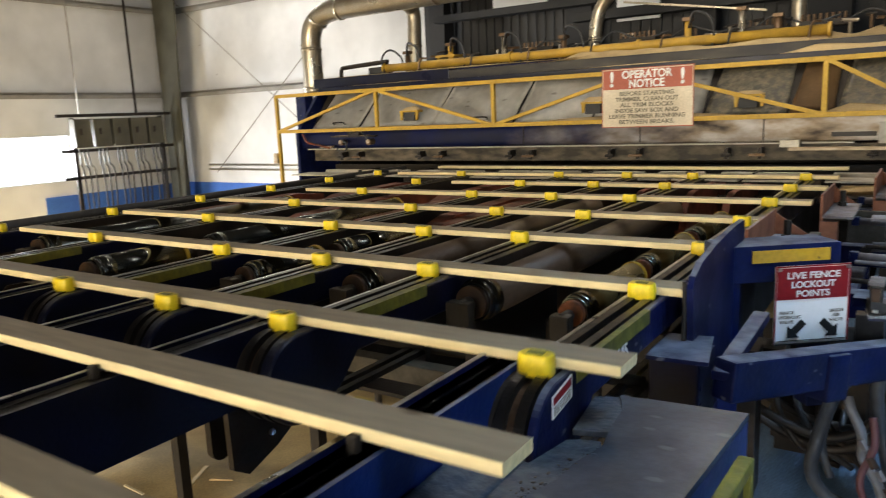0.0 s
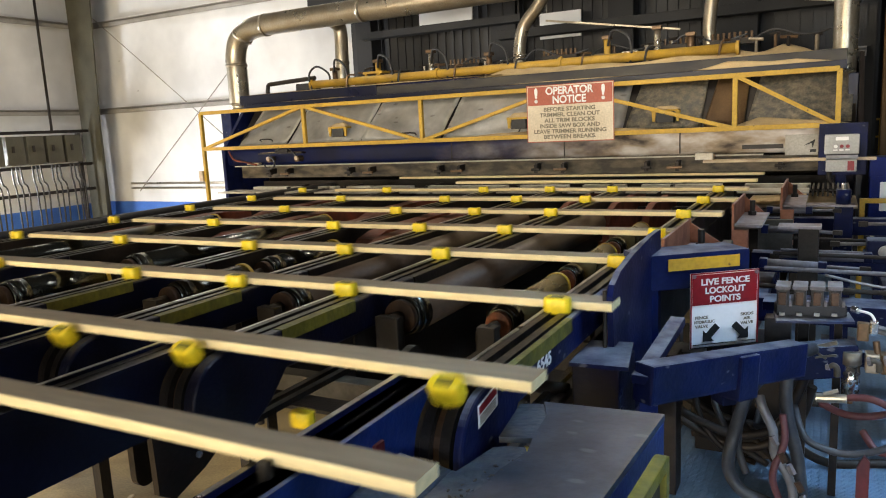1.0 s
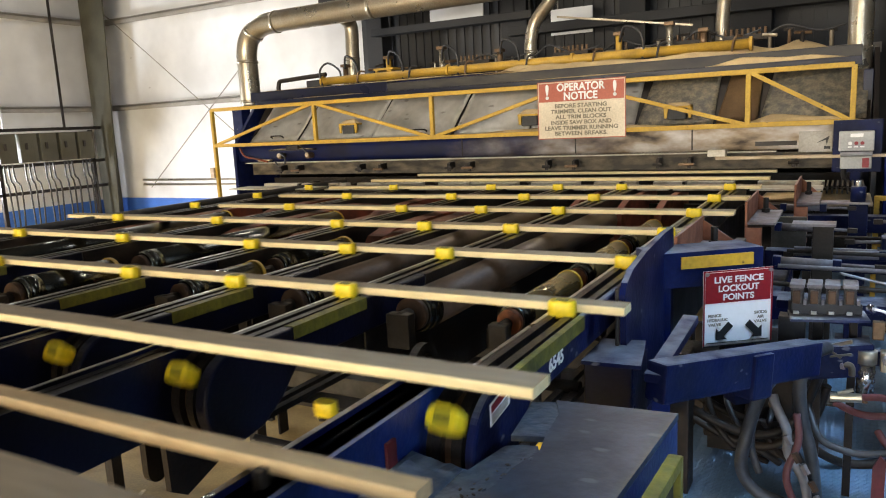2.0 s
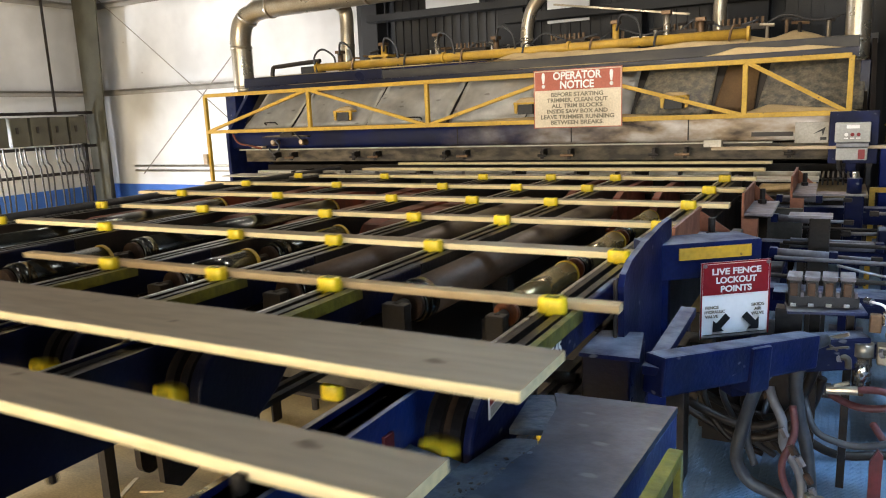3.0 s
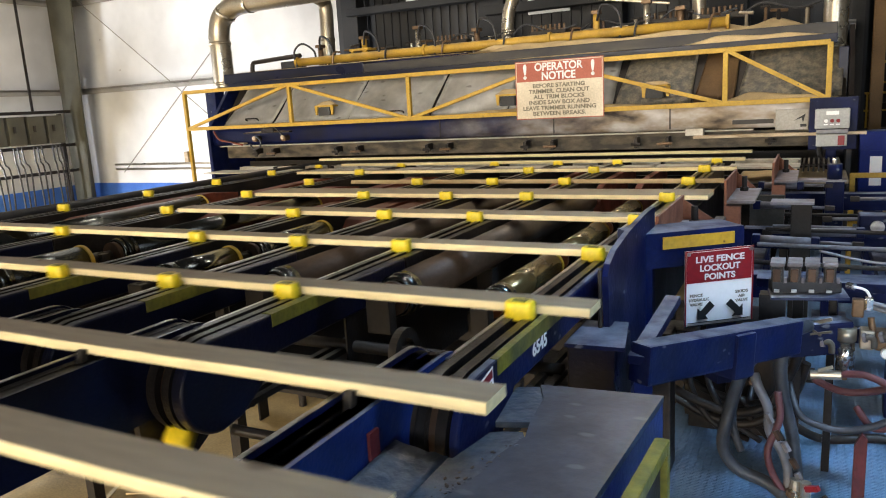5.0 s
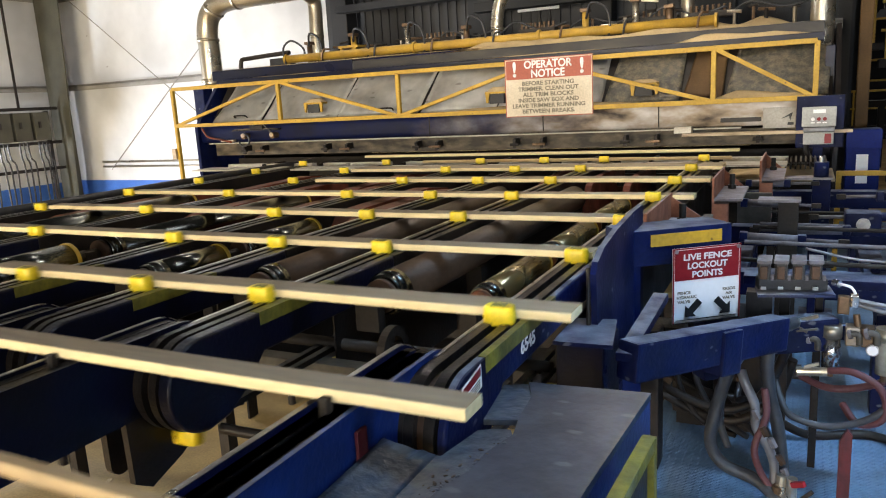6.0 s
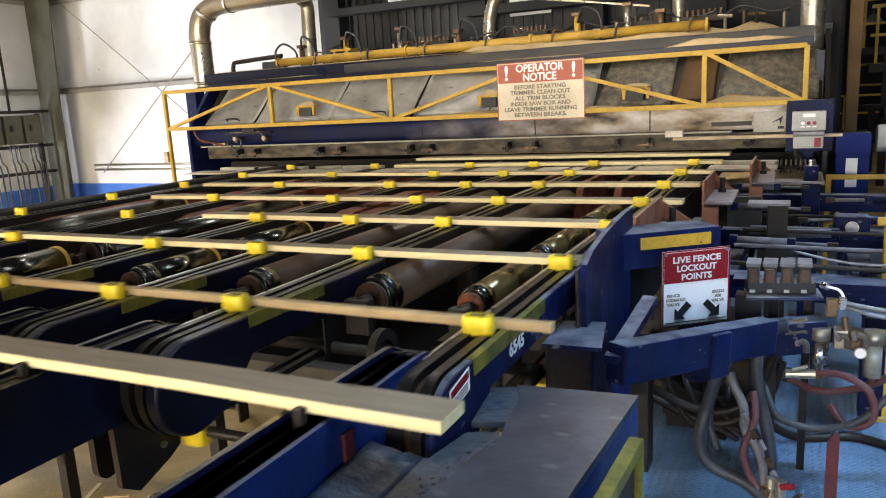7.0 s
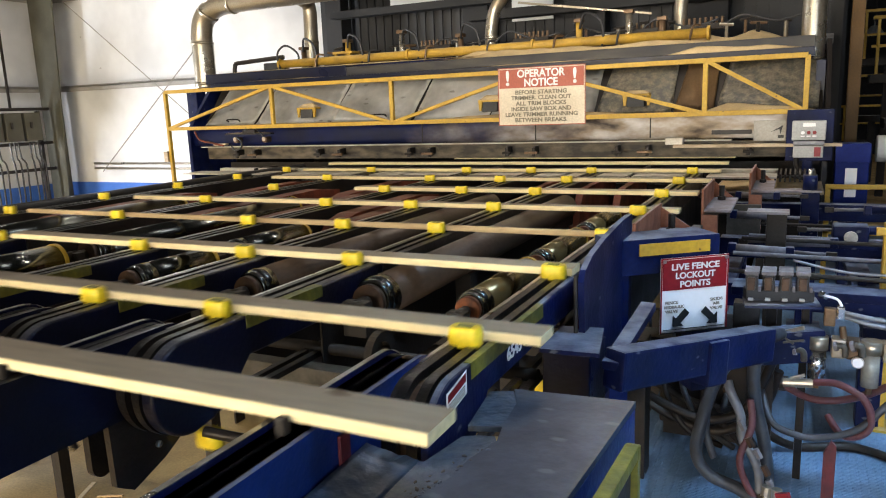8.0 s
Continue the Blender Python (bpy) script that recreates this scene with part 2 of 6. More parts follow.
SKIRT = material("sooty_tan_steel", (0.022, 0.018, 0.014), 0.6, 0.15, second=(0.15, 0.12, 0.08), scale=5.0, amount=0.9, dust=SAWDUST, dust_amount=0.7, stretch=(1, 1, 2.5))
TAN = material("sawdust_stained_steel", (0.58, 0.46, 0.32), 0.5, 0.2, second=(0.20, 0.14, 0.085), scale=4.5, amount=0.8, dust=SAWDUST, dust_amount=0.7, stretch=(0.6, 1, 2.5))
CAKED = caked_paint("blue_paint_caked_with_sawdust")
DUST = material("sawdust", SAWDUST, 0.95, second=(0.36, 0.26, 0.14), scale=5, amount=0.6, bump=0.6, fine=140)
FLOOR = material("sawdust_floor", (0.60, 0.43, 0.175), 0.95, second=(0.34, 0.23, 0.09), scale=2.6, amount=0.9, bump=0.22, fine=70)
WALL = material("white_liner_panel", (0.68, 0.68, 0.675), 0.6, second=(0.56, 0.555, 0.545), scale=0.5, amount=0.6, bump=0.02, fine=1.3)
WAINSCOT = material("blue_wall_paint", (0.05, 0.16, 0.55), 0.6, second=(0.03, 0.09, 0.36), scale=1.5, amount=0.6)
GIRT = material("grey_girt_steel", (0.30, 0.28, 0.25), 0.6, 0.2, second=(0.2, 0.185, 0.16), scale=3, amount=0.6)
COLUMN = material("grey_green_steel", (0.075, 0.072, 0.05), 0.6, 0.1, second=(0.04, 0.034, 0.024), scale=2, amount=0.7)
BROWN_GREASE = material("brown_greasy_steel", (0.085, 0.045, 0.024), 0.4, 0.3, second=(0.025, 0.016, 0.012), scale=9, amount=0.8)
# black of greasy steel, also used on plates that stand in for shade
GREASE_SHADE = material("greasy_shaded_black_steel", (0.016, 0.014, 0.013), 0.4, 0.3, second=(0.035, 0.026, 0.02), scale=6, amount=0.8, spec=0.25)
# ROOF and SHEET are near black so the background behind the saw stays dark
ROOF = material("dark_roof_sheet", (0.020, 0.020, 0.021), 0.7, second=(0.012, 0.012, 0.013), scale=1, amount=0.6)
OLIVE = material("worn_yellow_stripe", (0.22, 0.195, 0.018), 0.5, second=(0.06, 0.06, 0.02), scale=9, amount=0.8)
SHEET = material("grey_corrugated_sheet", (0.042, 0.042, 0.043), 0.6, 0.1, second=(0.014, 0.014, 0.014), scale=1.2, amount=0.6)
# board edges paler than tops: fresh sawn, and the low south light painted in
WOOD_EDGE = material("lit_fresh_cut_edge", (0.84, 0.69, 0.38), 0.7, second=(0.68, 0.51, 0.25), scale=4.0, amount=0.6, bump=0.2, fine=60, stretch=(0.15, 1, 1), by_object=0.08)
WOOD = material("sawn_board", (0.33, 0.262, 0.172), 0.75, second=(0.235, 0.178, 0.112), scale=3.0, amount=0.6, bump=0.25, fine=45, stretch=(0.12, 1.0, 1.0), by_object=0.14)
TREAD = plate_floor("tread_plate_blue_grey", (0.135, 0.228, 0.345))
GREY = material("grey_box_paint", (0.42, 0.42, 0.40), 0.5, second=(0.3, 0.3, 0.28), scale=6, amount=0.5)
WHITE = material("white_sign_enamel", (0.88, 0.87, 0.85), 0.4, second=(0.84, 0.83, 0.81), scale=3, grainy=0.06, amount=0.2, bump=0.02)
CREAM = material("dusty_cream_enamel", (0.66, 0.57, 0.42), 0.5, second=(0.55, 0.45, 0.31), scale=5, amount=0.6, bump=0.02)
RED = material("red_enamel", (0.23, 0.007, 0.012), 0.45, second=(0.20, 0.007, 0.011), scale=6, amount=0.5, bump=0.02)
RED_DUSTY = material("dusty_red_enamel", (0.38, 0.085, 0.045), 0.5, second=(0.30, 0.07, 0.04), scale=5, amount=0.6, bump=0.02)
OLD_RED = material("dull_dark_red_paint", (0.10, 0.010, 0.014), 0.55, second=(0.05, 0.012, 0.014), scale=14, amount=0.7)
INK = material("black_ink", (0.012, 0.012, 0.012), 0.5, bump=0.0)
INK_GREY = material("faded_ink", (0.20, 0.17, 0.12), 0.6, bump=0.0)
WHITE_INK = material("white_ink", (0.8, 0.79, 0.76), 0.5, bump=0.0)
BRASS = material("brown_valve_body", (0.16, 0.10, 0.055), 0.4, 0.5, second=(0.08, 0.05, 0.03), scale=14, amount=0.6)
CHROME = material("bright_metal", (0.75, 0.75, 0.75), 0.15, 1.0, second=(0.5, 0.48, 0.45), scale=14, amount=0.4)
HOSE = material("grey_hose", (0.028, 0.031, 0.036), 0.45, second=(0.06, 0.06, 0.064), scale=12, amount=0.6)
HOSE_RED = material("red_brown_hose", (0.10, 0.034, 0.038), 0.5, second=(0.10, 0.035, 0.035), scale=12, amount=0.6)
CLEAR = material("smoky_bowl", (0.25, 0.25, 0.22), 0.2, second=(0.14, 0.13, 0.1), scale=12, amount=0.5)
ORANGE_RUST = material("orange_rust_steel", (0.34, 0.125, 0.06), 0.65, 0.1, second=(0.17, 0.06, 0.035), scale=8, amount=0.8, dust=(0.3, 0.27, 0.27), dust_amount=0.7)
DUSTY_STEEL = material("dusty_grey_cylinder", (0.17, 0.16, 0.175), 0.6, 0.2, second=(0.10, 0.085, 0.075), scale=12, amount=0.8, dust=(0.32, 0.29, 0.29), dust_amount=0.5)
BARK = material("tan_wane_strip", (0.52, 0.38, 0.20), 0.8, second=(0.34, 0.22, 0.10), scale=6, amount=0.8, stretch=(0.2, 1, 1))
SILVER_HOSE = material("braided_silver_hose", (0.20, 0.20, 0.21), 0.45, 0.4, second=(0.10, 0.10, 0.105), scale=30, amount=0.6)
PALE = material("dusty_pale_steel", (0.30, 0.275, 0.28), 0.7, 0.1, second=(0.18, 0.12, 0.10), scale=9, amount=0.7)
PALE_PLATE = material("brushed_maker_plate", (0.36, 0.34, 0.30), 0.5, 0.3, second=(0.26, 0.24, 0.2), scale=6, amount=0.5)
PLATE = material("worn_pale_plate", (0.50, 0.47, 0.40), 0.5, 0.2, second=(0.30, 0.25, 0.17), scale=6, amount=0.7)
ORANGE = material("ochre_column_paint", (0.15, 0.075, 0.012), 0.6, second=(0.07, 0.036, 0.01), scale=2, amount=0.6)
LAMP = glowing("lamp_glow", (1.0, 0.95, 0.9), 30)
# also glows on the added skylight panel and the unseen south backdrop
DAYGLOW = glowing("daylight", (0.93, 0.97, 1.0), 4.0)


specked(WALL, 1.6, 0.05, (0.20, 0.18, 0.15), amount=0.6)
specked(WOOD, 5.0, 0.10, (0.10, 0.06, 0.03), stretch=(0.7, 1, 1))
specked(HOOD, 3.5, 0.16, (0.14, 0.12, 0.10), stretch=(1, 1, 2.5), amount=0.6)
specked(COVER, 7.0, 0.16, (0.10, 0.12, 0.14), stretch=(1, 2.0, 1), amount=0.6)
specked(BLUE, 9.0, 0.13, (0.16, 0.17, 0.18), stretch=(1, 1, 1.6), amount=0.6)
specked(YELLOW, 16.0, 0.14, (0.06, 0.04, 0.02), amount=0.8)

# ---- mesh helpers ----
def bm_box(bm, x0, x1, y0, y1, z0, z1, bevel=0.0, m=None):
    made = bmesh.ops.create_cube(bm, size=1.0)["verts"]
    t = Matrix.Translation(((x0 + x1) / 2, (y0 + y1) / 2, (z0 + z1) / 2)) @ Matrix.Diagonal((abs(x1 - x0), abs(y1 - y0), abs(z1 - z0), 1))
    bmesh.ops.transform(bm, matrix=(m or Matrix()) @ t, verts=made)
    if bevel:
        edges = list({e for v in made for e in v.link_edges})
        bmesh.ops.bevel(bm, geom=edges, offset=bevel, segments=2, affect="EDGES", profile=0.6)
    return bm


def bm_bar(bm, a, b, w, h=None):
    """A square bar from a to b."""
    a, b = Vector(a), Vector(b)
    d = b - a
    side = d.cross(Vector((0, 0, 1)))
    side = Vector((1, 0, 0)) if side.length < 1e-5 else side.normalized()
    up = side.cross(d).normalized()
    rot = Matrix((side, d.normalized(), up)).transposed().to_4x4()
    return bm_box(bm, -w / 2, w / 2, 0, d.length, -(h or w) / 2, (h or w) / 2, min(w, h or w) * 0.12, Matrix.Translation(a) @ rot)


def bm_rod(bm, a, b, r, r2=None, seg=16, cap=True):
    a, b = Vector(a), Vector(b)
    d = b - a
    m = Matrix.Translation((a + b) / 2) @ d.to_track_quat("Z", "Y").to_matrix().to_4x4()
    bmesh.ops.create_cone(bm, cap_ends=cap, segments=seg, radius1=r, radius2=r if r2 is None else r2, depth=d.length, matrix=m)
    return bm


def bm_poly(bm, pts, axis, lo, hi):
    """An outline in the plane across an axis, drawn out from lo to hi."""
    def at(p, v):
        return {"x": (v, p[0], p[1]), "y": (p[0], v, p[1]), "z": (p[0], p[1], v)}[axis]
    a = [bm.verts.new(at(p, lo)) for p in pts]
    b = [bm.verts.new(at(p, hi)) for p in pts]
    bm.faces.new(a[::-1])
    bm.faces.new(b)
    for i in range(len(pts)):
        j = (i + 1) % len(pts)
        bm.faces.new((a[i], a[j], b[j], b[i]))
    bmesh.ops.recalc_face_normals(bm, faces=bm.faces[:])
    return bm


def bm_tube(bm, pts, r, seg=10, smooth=6):
    """A round hose through points, rounded by a spline."""
    pts = [Vector(p) for p in pts]
    line = []
    for i in range(len(pts) - 1):
        p0, p1, p2, p3 = pts[max(i - 1, 0)], pts[i], pts[i + 1], pts[min(i + 2, len(pts) - 1)]
        for s in range(smooth):
            t = s / smooth
            line.append(0.5 * ((2 * p1) + (p2 - p0) * t + (2 * p0 - 5 * p1 + 4 * p2 - p3) * t * t + (3 * p1 - p0 - 3 * p2 + p3) * t ** 3))
    line.append(pts[-1])
    rings, side = [], None
    for i, p in enumerate(line):
        d = (line[min(i + 1, len(line) - 1)] - line[max(i - 1, 0)]).normalized()
        if side is None:
            side = d.orthogonal().normalized()
        side = (side - d * side.dot(d)).normalized()
        up = d.cross(side)
        rings.append([bm.verts.new(p + (side * math.cos(a) + up * math.sin(a)) * r) for a in (2 * math.pi * k / seg for k in range(seg))])
    for a, b in zip(rings, rings[1:]):
        for k in range(seg):
            bm.faces.new((a[k], a[(k + 1) % seg], b[(k + 1) % seg], b[k]))
    bm.faces.new(rings[0][::-1])
    bm.faces.new(rings[-1])
    return bm


def mesh_of(name, bm, mat, smooth=False):
    me = bpy.data.meshes.new(name)
    bm.to_mesh(me)
    bm.free()
    me.materials.append(mat)
    if smooth:
        for p in me.polygons:
            p.use_smooth = len(p.vertices) <= 4
    return me


def part(name, bm, mat, parent=None, label="", smooth=False):
    ob = new(name, mesh_of(name, bm, mat, smooth))
    if parent is not None:
        ob.parent = parent
    if label:
        ob["label"] = label
    return ob


def thing(name, label, category, group="", kind="", at=(0, 0, 0)):
    ob = new(name)
    ob.empty_display_size = 0.1
    ob.location = at
    return tagged(ob, label, category, group, kind)


def solo(name, bm, mat, label, category, group="", kind="", smooth=False):
    return tagged(part(name, bm, mat, None, "", smooth), label, category, group, kind)


def box(*a, **k):
    return bm_box(bmesh.new(), *a, **k)


def lettering(name, words, size, m, mat, parent, width=None):
    """Words in the built-in font as a thin raised mesh."""
    cu = bpy.data.curves.new(name, "FONT")
    cu.body, cu.size, cu.align_x, cu.align_y, cu.extrude = words, size, "CENTER", "CENTER", 0.0006
    cu.offset = size * 0.03
    tmp = bpy.data.objects.new(name, cu)
    scene.collection.objects.link(tmp)
    bpy.context.view_layer.update()
    me = bpy.data.meshes.new_from_object(tmp)
    w = tmp.dimensions.x
    bpy.data.objects.remove(tmp)
    if width and w > 0:
        me.transform(Matrix.Diagonal((width / w, 1, 1, 1)))
    me.materials.clear()
    me.materials.append(mat)
    ob = new(name, me)
    ob.parent = parent
    ob.matrix_basis = m
    return ob


# ---- the building ----
FZ = -0.7


def structure(name, bm, mat, label, parent=None):
    ob = part(name, bm, mat, parent)
    return tagged(ob, label, name.split("_")[0], "", "structure")


structure("floor", box(-13.6, 12, -9.2, 30, FZ - 0.2, FZ), FLOOR, "concrete floor covered with tan sawdust")
bm = bmesh.new()
grid = []
for r in range(41):
    row = []
    for c in range(51):
        gx, gy = -5.6 + 0.11 * c, -2.6 + 0.10 * r
        edge = min(1, c / 4, (50 - c) / 4, r / 4, (40 - r) / 4)
        h = 0.06 + 0.07 * noise.noise((gx * 1.3, gy * 1.3, 2.0)) + 0.035 * noise.noise((gx * 4, gy * 4, 5.0)) + 0.012 * noise.noise((gx * 11, gy * 11, 1.0))
        row.append(bm.verts.new((gx, gy, FZ + 0.002 + max(0.0, h) * edge)))
    grid.append(row)
for r in range(40):
    for c in range(50):
        bm.faces.new((grid[r][c], grid[r][c + 1], grid[r + 1][c + 1], grid[r + 1][c]))
bm.faces.new([grid[0][0], grid[40][0], grid[40][50], grid[0][50]])
tagged(part("sawdust_drift", bm, FLOOR, None, "", True), "uneven golden sawdust drifted over the floor under the deck", "sawdust", "", "stuff")
structure("walkway", box(0.12, 8.0, -6.0, 4.6, -0.06, 0.0), TREAD, "light blue-grey diamond tread plate walkway floor")
structure("wall_north", box(-13.6, -6.57, 9.0, 9.2, FZ, 8.0), WALL, "white liner panel building wall with grey girts")
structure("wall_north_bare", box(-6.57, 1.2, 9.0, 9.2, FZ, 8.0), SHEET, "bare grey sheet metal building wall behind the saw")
# unseen wall: doorway assumed, window opening cut for the added fill lamp
bm = box(-13.6, -8.5, -9.4, -9.2, FZ, 8.0)
bm_box(bm, 0.5, 3.0, -9.4, -9.2, FZ, 8.0)
bm_box(bm, 6.2, 12, -9.4, -9.2, FZ, 8.0)
bm_box(bm, 3.0, 6.2, -9.4, -9.2, FZ, 1.15)
bm_box(bm, 3.0, 6.2, -9.4, -9.2, 3.65, 8.0)
bm_box(bm, -8.5, 0.5, -9.4, -9.2, FZ, 0.05)
bm_box(bm, -8.5, 0.5, -9.4, -9.2, 2.15, 8.0)
structure("wall_south", bm, WALL, "unseen white building wall with an assumed doorway and an added window")
structure("backdrop_yard", box(-11, 9, -11.6, -11.5, FZ, 4), DAYGLOW, "plain glowing backdrop outside the unseen south openings")
# made-up glowing panel over the right side fill lamp
structure("skylight", box(2.4, 4.4, -0.3, 1.7, 7.96, 7.998), DAYGLOW, "glowing roof panel added to go with the right side fill lamp")
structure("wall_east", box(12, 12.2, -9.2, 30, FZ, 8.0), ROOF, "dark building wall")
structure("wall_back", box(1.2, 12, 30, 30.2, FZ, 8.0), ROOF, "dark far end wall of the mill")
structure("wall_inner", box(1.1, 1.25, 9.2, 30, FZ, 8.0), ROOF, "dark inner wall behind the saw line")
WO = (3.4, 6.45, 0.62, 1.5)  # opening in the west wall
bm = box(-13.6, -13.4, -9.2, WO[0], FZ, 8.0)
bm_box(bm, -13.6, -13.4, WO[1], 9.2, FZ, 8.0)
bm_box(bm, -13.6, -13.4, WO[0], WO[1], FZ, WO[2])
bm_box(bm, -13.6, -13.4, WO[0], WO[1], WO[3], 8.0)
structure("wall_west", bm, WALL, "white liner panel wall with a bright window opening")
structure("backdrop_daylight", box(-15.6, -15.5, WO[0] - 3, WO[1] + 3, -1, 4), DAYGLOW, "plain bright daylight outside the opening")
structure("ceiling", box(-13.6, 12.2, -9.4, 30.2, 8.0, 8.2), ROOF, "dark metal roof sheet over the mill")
structure("wainscot_north", box(-13.35, 1.1, 8.97, 8.998, FZ, 0.33), WAINSCOT, "bright blue painted band at the foot of the wall")
structure("wainscot_west", box(-13.398, -13.37, 5.75, 8.97, FZ, 0.33), WAINSCOT, "bright blue painted band at the foot of the wall")
for gz in (2.3, 4.05, 5.8):
    bm = box(-13.3, 1.1, 8.80, 8.985, gz - 0.02, gz + 0.0)
    bm_box(bm, -13.3, 1.1, 8.80, 8.82, gz - 0.10, gz + 0.02)
    structure("girt_north", bm, GIRT, "horizontal grey steel wall girt")
    bm = box(-13.385, -13.20, -9.0, 8.78, gz - 0.02, gz)
    bm_box(bm, -13.22, -13.20, -9.0, 8.78, gz - 0.10, gz + 0.02)
    structure("girt_west", bm, GIRT, "horizontal grey steel wall girt")


def steel_column(name, x0, x1, y0, y1, z1, mat, label):
    t = thing(name, label, "column")
    part("flange", box(x0, x1, y0, y0 + 0.02, FZ, z1), mat, t)
    part("flange", box(x0, x1, y1 - 0.02, y1, FZ, z1), mat, t)
    part("web", box((x0 + x1) / 2 - 0.01, (x0 + x1) / 2 + 0.01, y0 + 0.02, y1 - 0.02, FZ, z1), mat, t)
    part("base_plate", box(x0 - 0.05, x1 + 0.05, y0 - 0.05, y1 + 0.05, FZ, FZ + 0.03), mat, t)
    return t


corner = thing("corner_column", "grey-green tapered steel frame column in the wall corner", "column")
bm = bm_poly(bmesh.new(), [(-13.15, FZ), (-12.72, FZ), (-12.44, 4.0), (-12.2, 8.0), (-13.15, 8.0)], "y", 8.42, 8.45)
part("flange", bm, COLUMN, corner)
part("web", box(-13.02, -13.0, 8.45, 8.78, FZ, 8.0), COLUMN, corner)
steel_column("ochre_column", 1.25, 1.37, 8.0, 8.25, 8.0, ORANGE, "ochre painted steel building column")
bm = bm_rod(bmesh.new(), (-12.9, 8.75, 4.22), (-9.0, 8.75, 1.28), 0.010, seg=8)
solo("brace_rod", bm, GIRT, "thin diagonal steel bracing rod before the wall", "rod", "wall bracing")
bm = bm_rod(bmesh.new(), (-8.4, 8.72, 3.42), (-11.95, 8.72, 0.58), 0.010, seg=8)
solo("brace_rod", bm, GIRT, "thin diagonal steel bracing rod before the wall", "rod", "wall bracing")
for cz in (0.62, 0.72):
    solo("wall_conduit", bm_rod(bmesh.new(), (-12.5, 8.976, cz), (-6.8, 8.976, cz), 0.022, seg=10), GALV, "grey conduit running along the wall", "conduit", "wall conduits", smooth=True)

# roof trusses and purlins, dark above the saw
for ty in (3.0, 7.6, 12.5, 18.0):
    t = thing("roof_truss", "dark steel roof truss", "truss", "roof trusses")
    part("chord", box(-13.2, 11.8, ty - 0.08, ty + 0.08, 5.9, 6.1), ROOF, t)
    part("chord", box(-13.2, 11.8, ty - 0.08, ty + 0.08, 7.6, 7.8), ROOF, t)
    for i in range(-6, 6):
        part("web_member", bm_bar(bmesh.new(), (i * 2, ty, 6.0), (i * 2 + 1, ty, 7.7), 0.07), ROOF, t)
        part("web_member", bm_bar(bmesh.new(), (i * 2 + 1, ty, 7.7), (i * 2 + 2, ty, 6.0), 0.07), ROOF, t)


def high_bay(x, y, z):
    t = thing("high_bay_lamp", "lit high-bay lamp, one of an assumed set under the roof", "lamp", "high-bay lamps", at=(x, y, z))
    part("reflector", bm_rod(bmesh.new(), (0, 0, 0.05), (0, 0, 0.3), 0.28, 0.1, 20, False), GREY, t)
    part("bulb", bm_rod(bmesh.new(), (0, 0, 0.06), (0, 0, 0.1), 0.16, seg=16), LAMP, t)
    part("stem", bm_rod(bmesh.new(), (0, 0, 0.3), (0, 0, 8 - z), 0.02, seg=8), DARK, t)


# lamp bodies for the lights above; most hang out of view and are added
for x, y, z in ((-9.4, 7.3, 5.25), (-3.4, 4.6, 5.95), (-0.4, 5.0, 5.05), (-7.0, 1.5, 6.05), (0.5, 0.5, 6.05), (3.6, 16.0, 5.6), (2.6, 13.5, 5.4), (2.7, 24, 3.2), (3.1, 21, 2.6)):
    high_bay(x, y, z)

# ---- trimmer saw line at the far end of the deck ----
RY = 5.58
CX = [-4.076, -3.04, -2.006, -1.376, -0.829, 0.0]  # the chain lines
saw = thing("trimmer_saw", "long blue trimmer saw housing covered with sawdust", "saw")
part("lower_skirt", box(-6.30, 0.95, 5.78, 5.82, 1.040, 1.19, 0.004), SKIRT, saw, "sooty brown lower skirt plate")
# dark plate stands in for the unlit inside of the mouth
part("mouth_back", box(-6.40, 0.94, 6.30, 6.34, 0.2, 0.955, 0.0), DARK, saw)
profile = [(5.98, 1.215), (5.735, 1.215), (5.712, 1.232), (5.700, 1.27), (5.700, 1.385), (5.712, 1.425), (5.738, 1.448), (5.775, 1.455), (5.98, 1.455)]
bm = bmesh.new()
rings = []
rng = random.Random(8)
for i in range(61):
    bx = -6.46 + 7.12 * i / 60
    rings.append([bm.verts.new((bx, by + (rng.uniform(-0.004, 0.004) if bx > -3.2 else 0.0), bz)) for by, bz in profile])
for a, b in zip(rings, rings[1:]):
    for k in range(len(profile)):
        q = (k + 1) % len(profile)
        bm.faces.new((a[k], a[q], b[q], b[k]))
bm.faces.new(rings[0])
bm.faces.new(rings[-1])
bmesh.ops.recalc_face_normals(bm, faces=bm.faces[:])
part("front_beam", bm, CAKED, saw, "long blue front beam caked with sawdust along its outer half", smooth=True)
for sx in (-3.05, -1.72, -0.55):
    part("plate_seam", box(sx, sx + 0.012, 5.694, 5.702, 1.23, 1.44), GREASE_SHADE, saw)
part("soot_slot", box(0.02, 0.37, 5.692, 5.701, 1.255, 1.295, 0.003), GREASE_SHADE, saw, "dark slot in the beam")
part("lamp_block", box(-0.38, -0.22, 5.55, 5.66, 1.172, 1.235, 0.006), PLATE, saw, "small pale block on the rail")
part("ledge", box(-6.32, 0.2, 5.67, 5.775, 1.197, 1.210, 0.003), PLATE, saw, "narrow dusty steel ledge")
part("ledge", box(-0.30, 1.10, 5.50, 5.615, 1.145, 1.172, 0.003), TAN, saw, "pale dusty wooden rail")
part("end_plate", bm_poly(bmesh.new(), [(5.66, 0.2), (6.5, 0.2), (6.5, 2.10), (6.25, 2.10), (5.70, 1.47), (5.66, 1.46)], "x", -6.52, -6.47), BLUE, saw, "dark blue end plate")
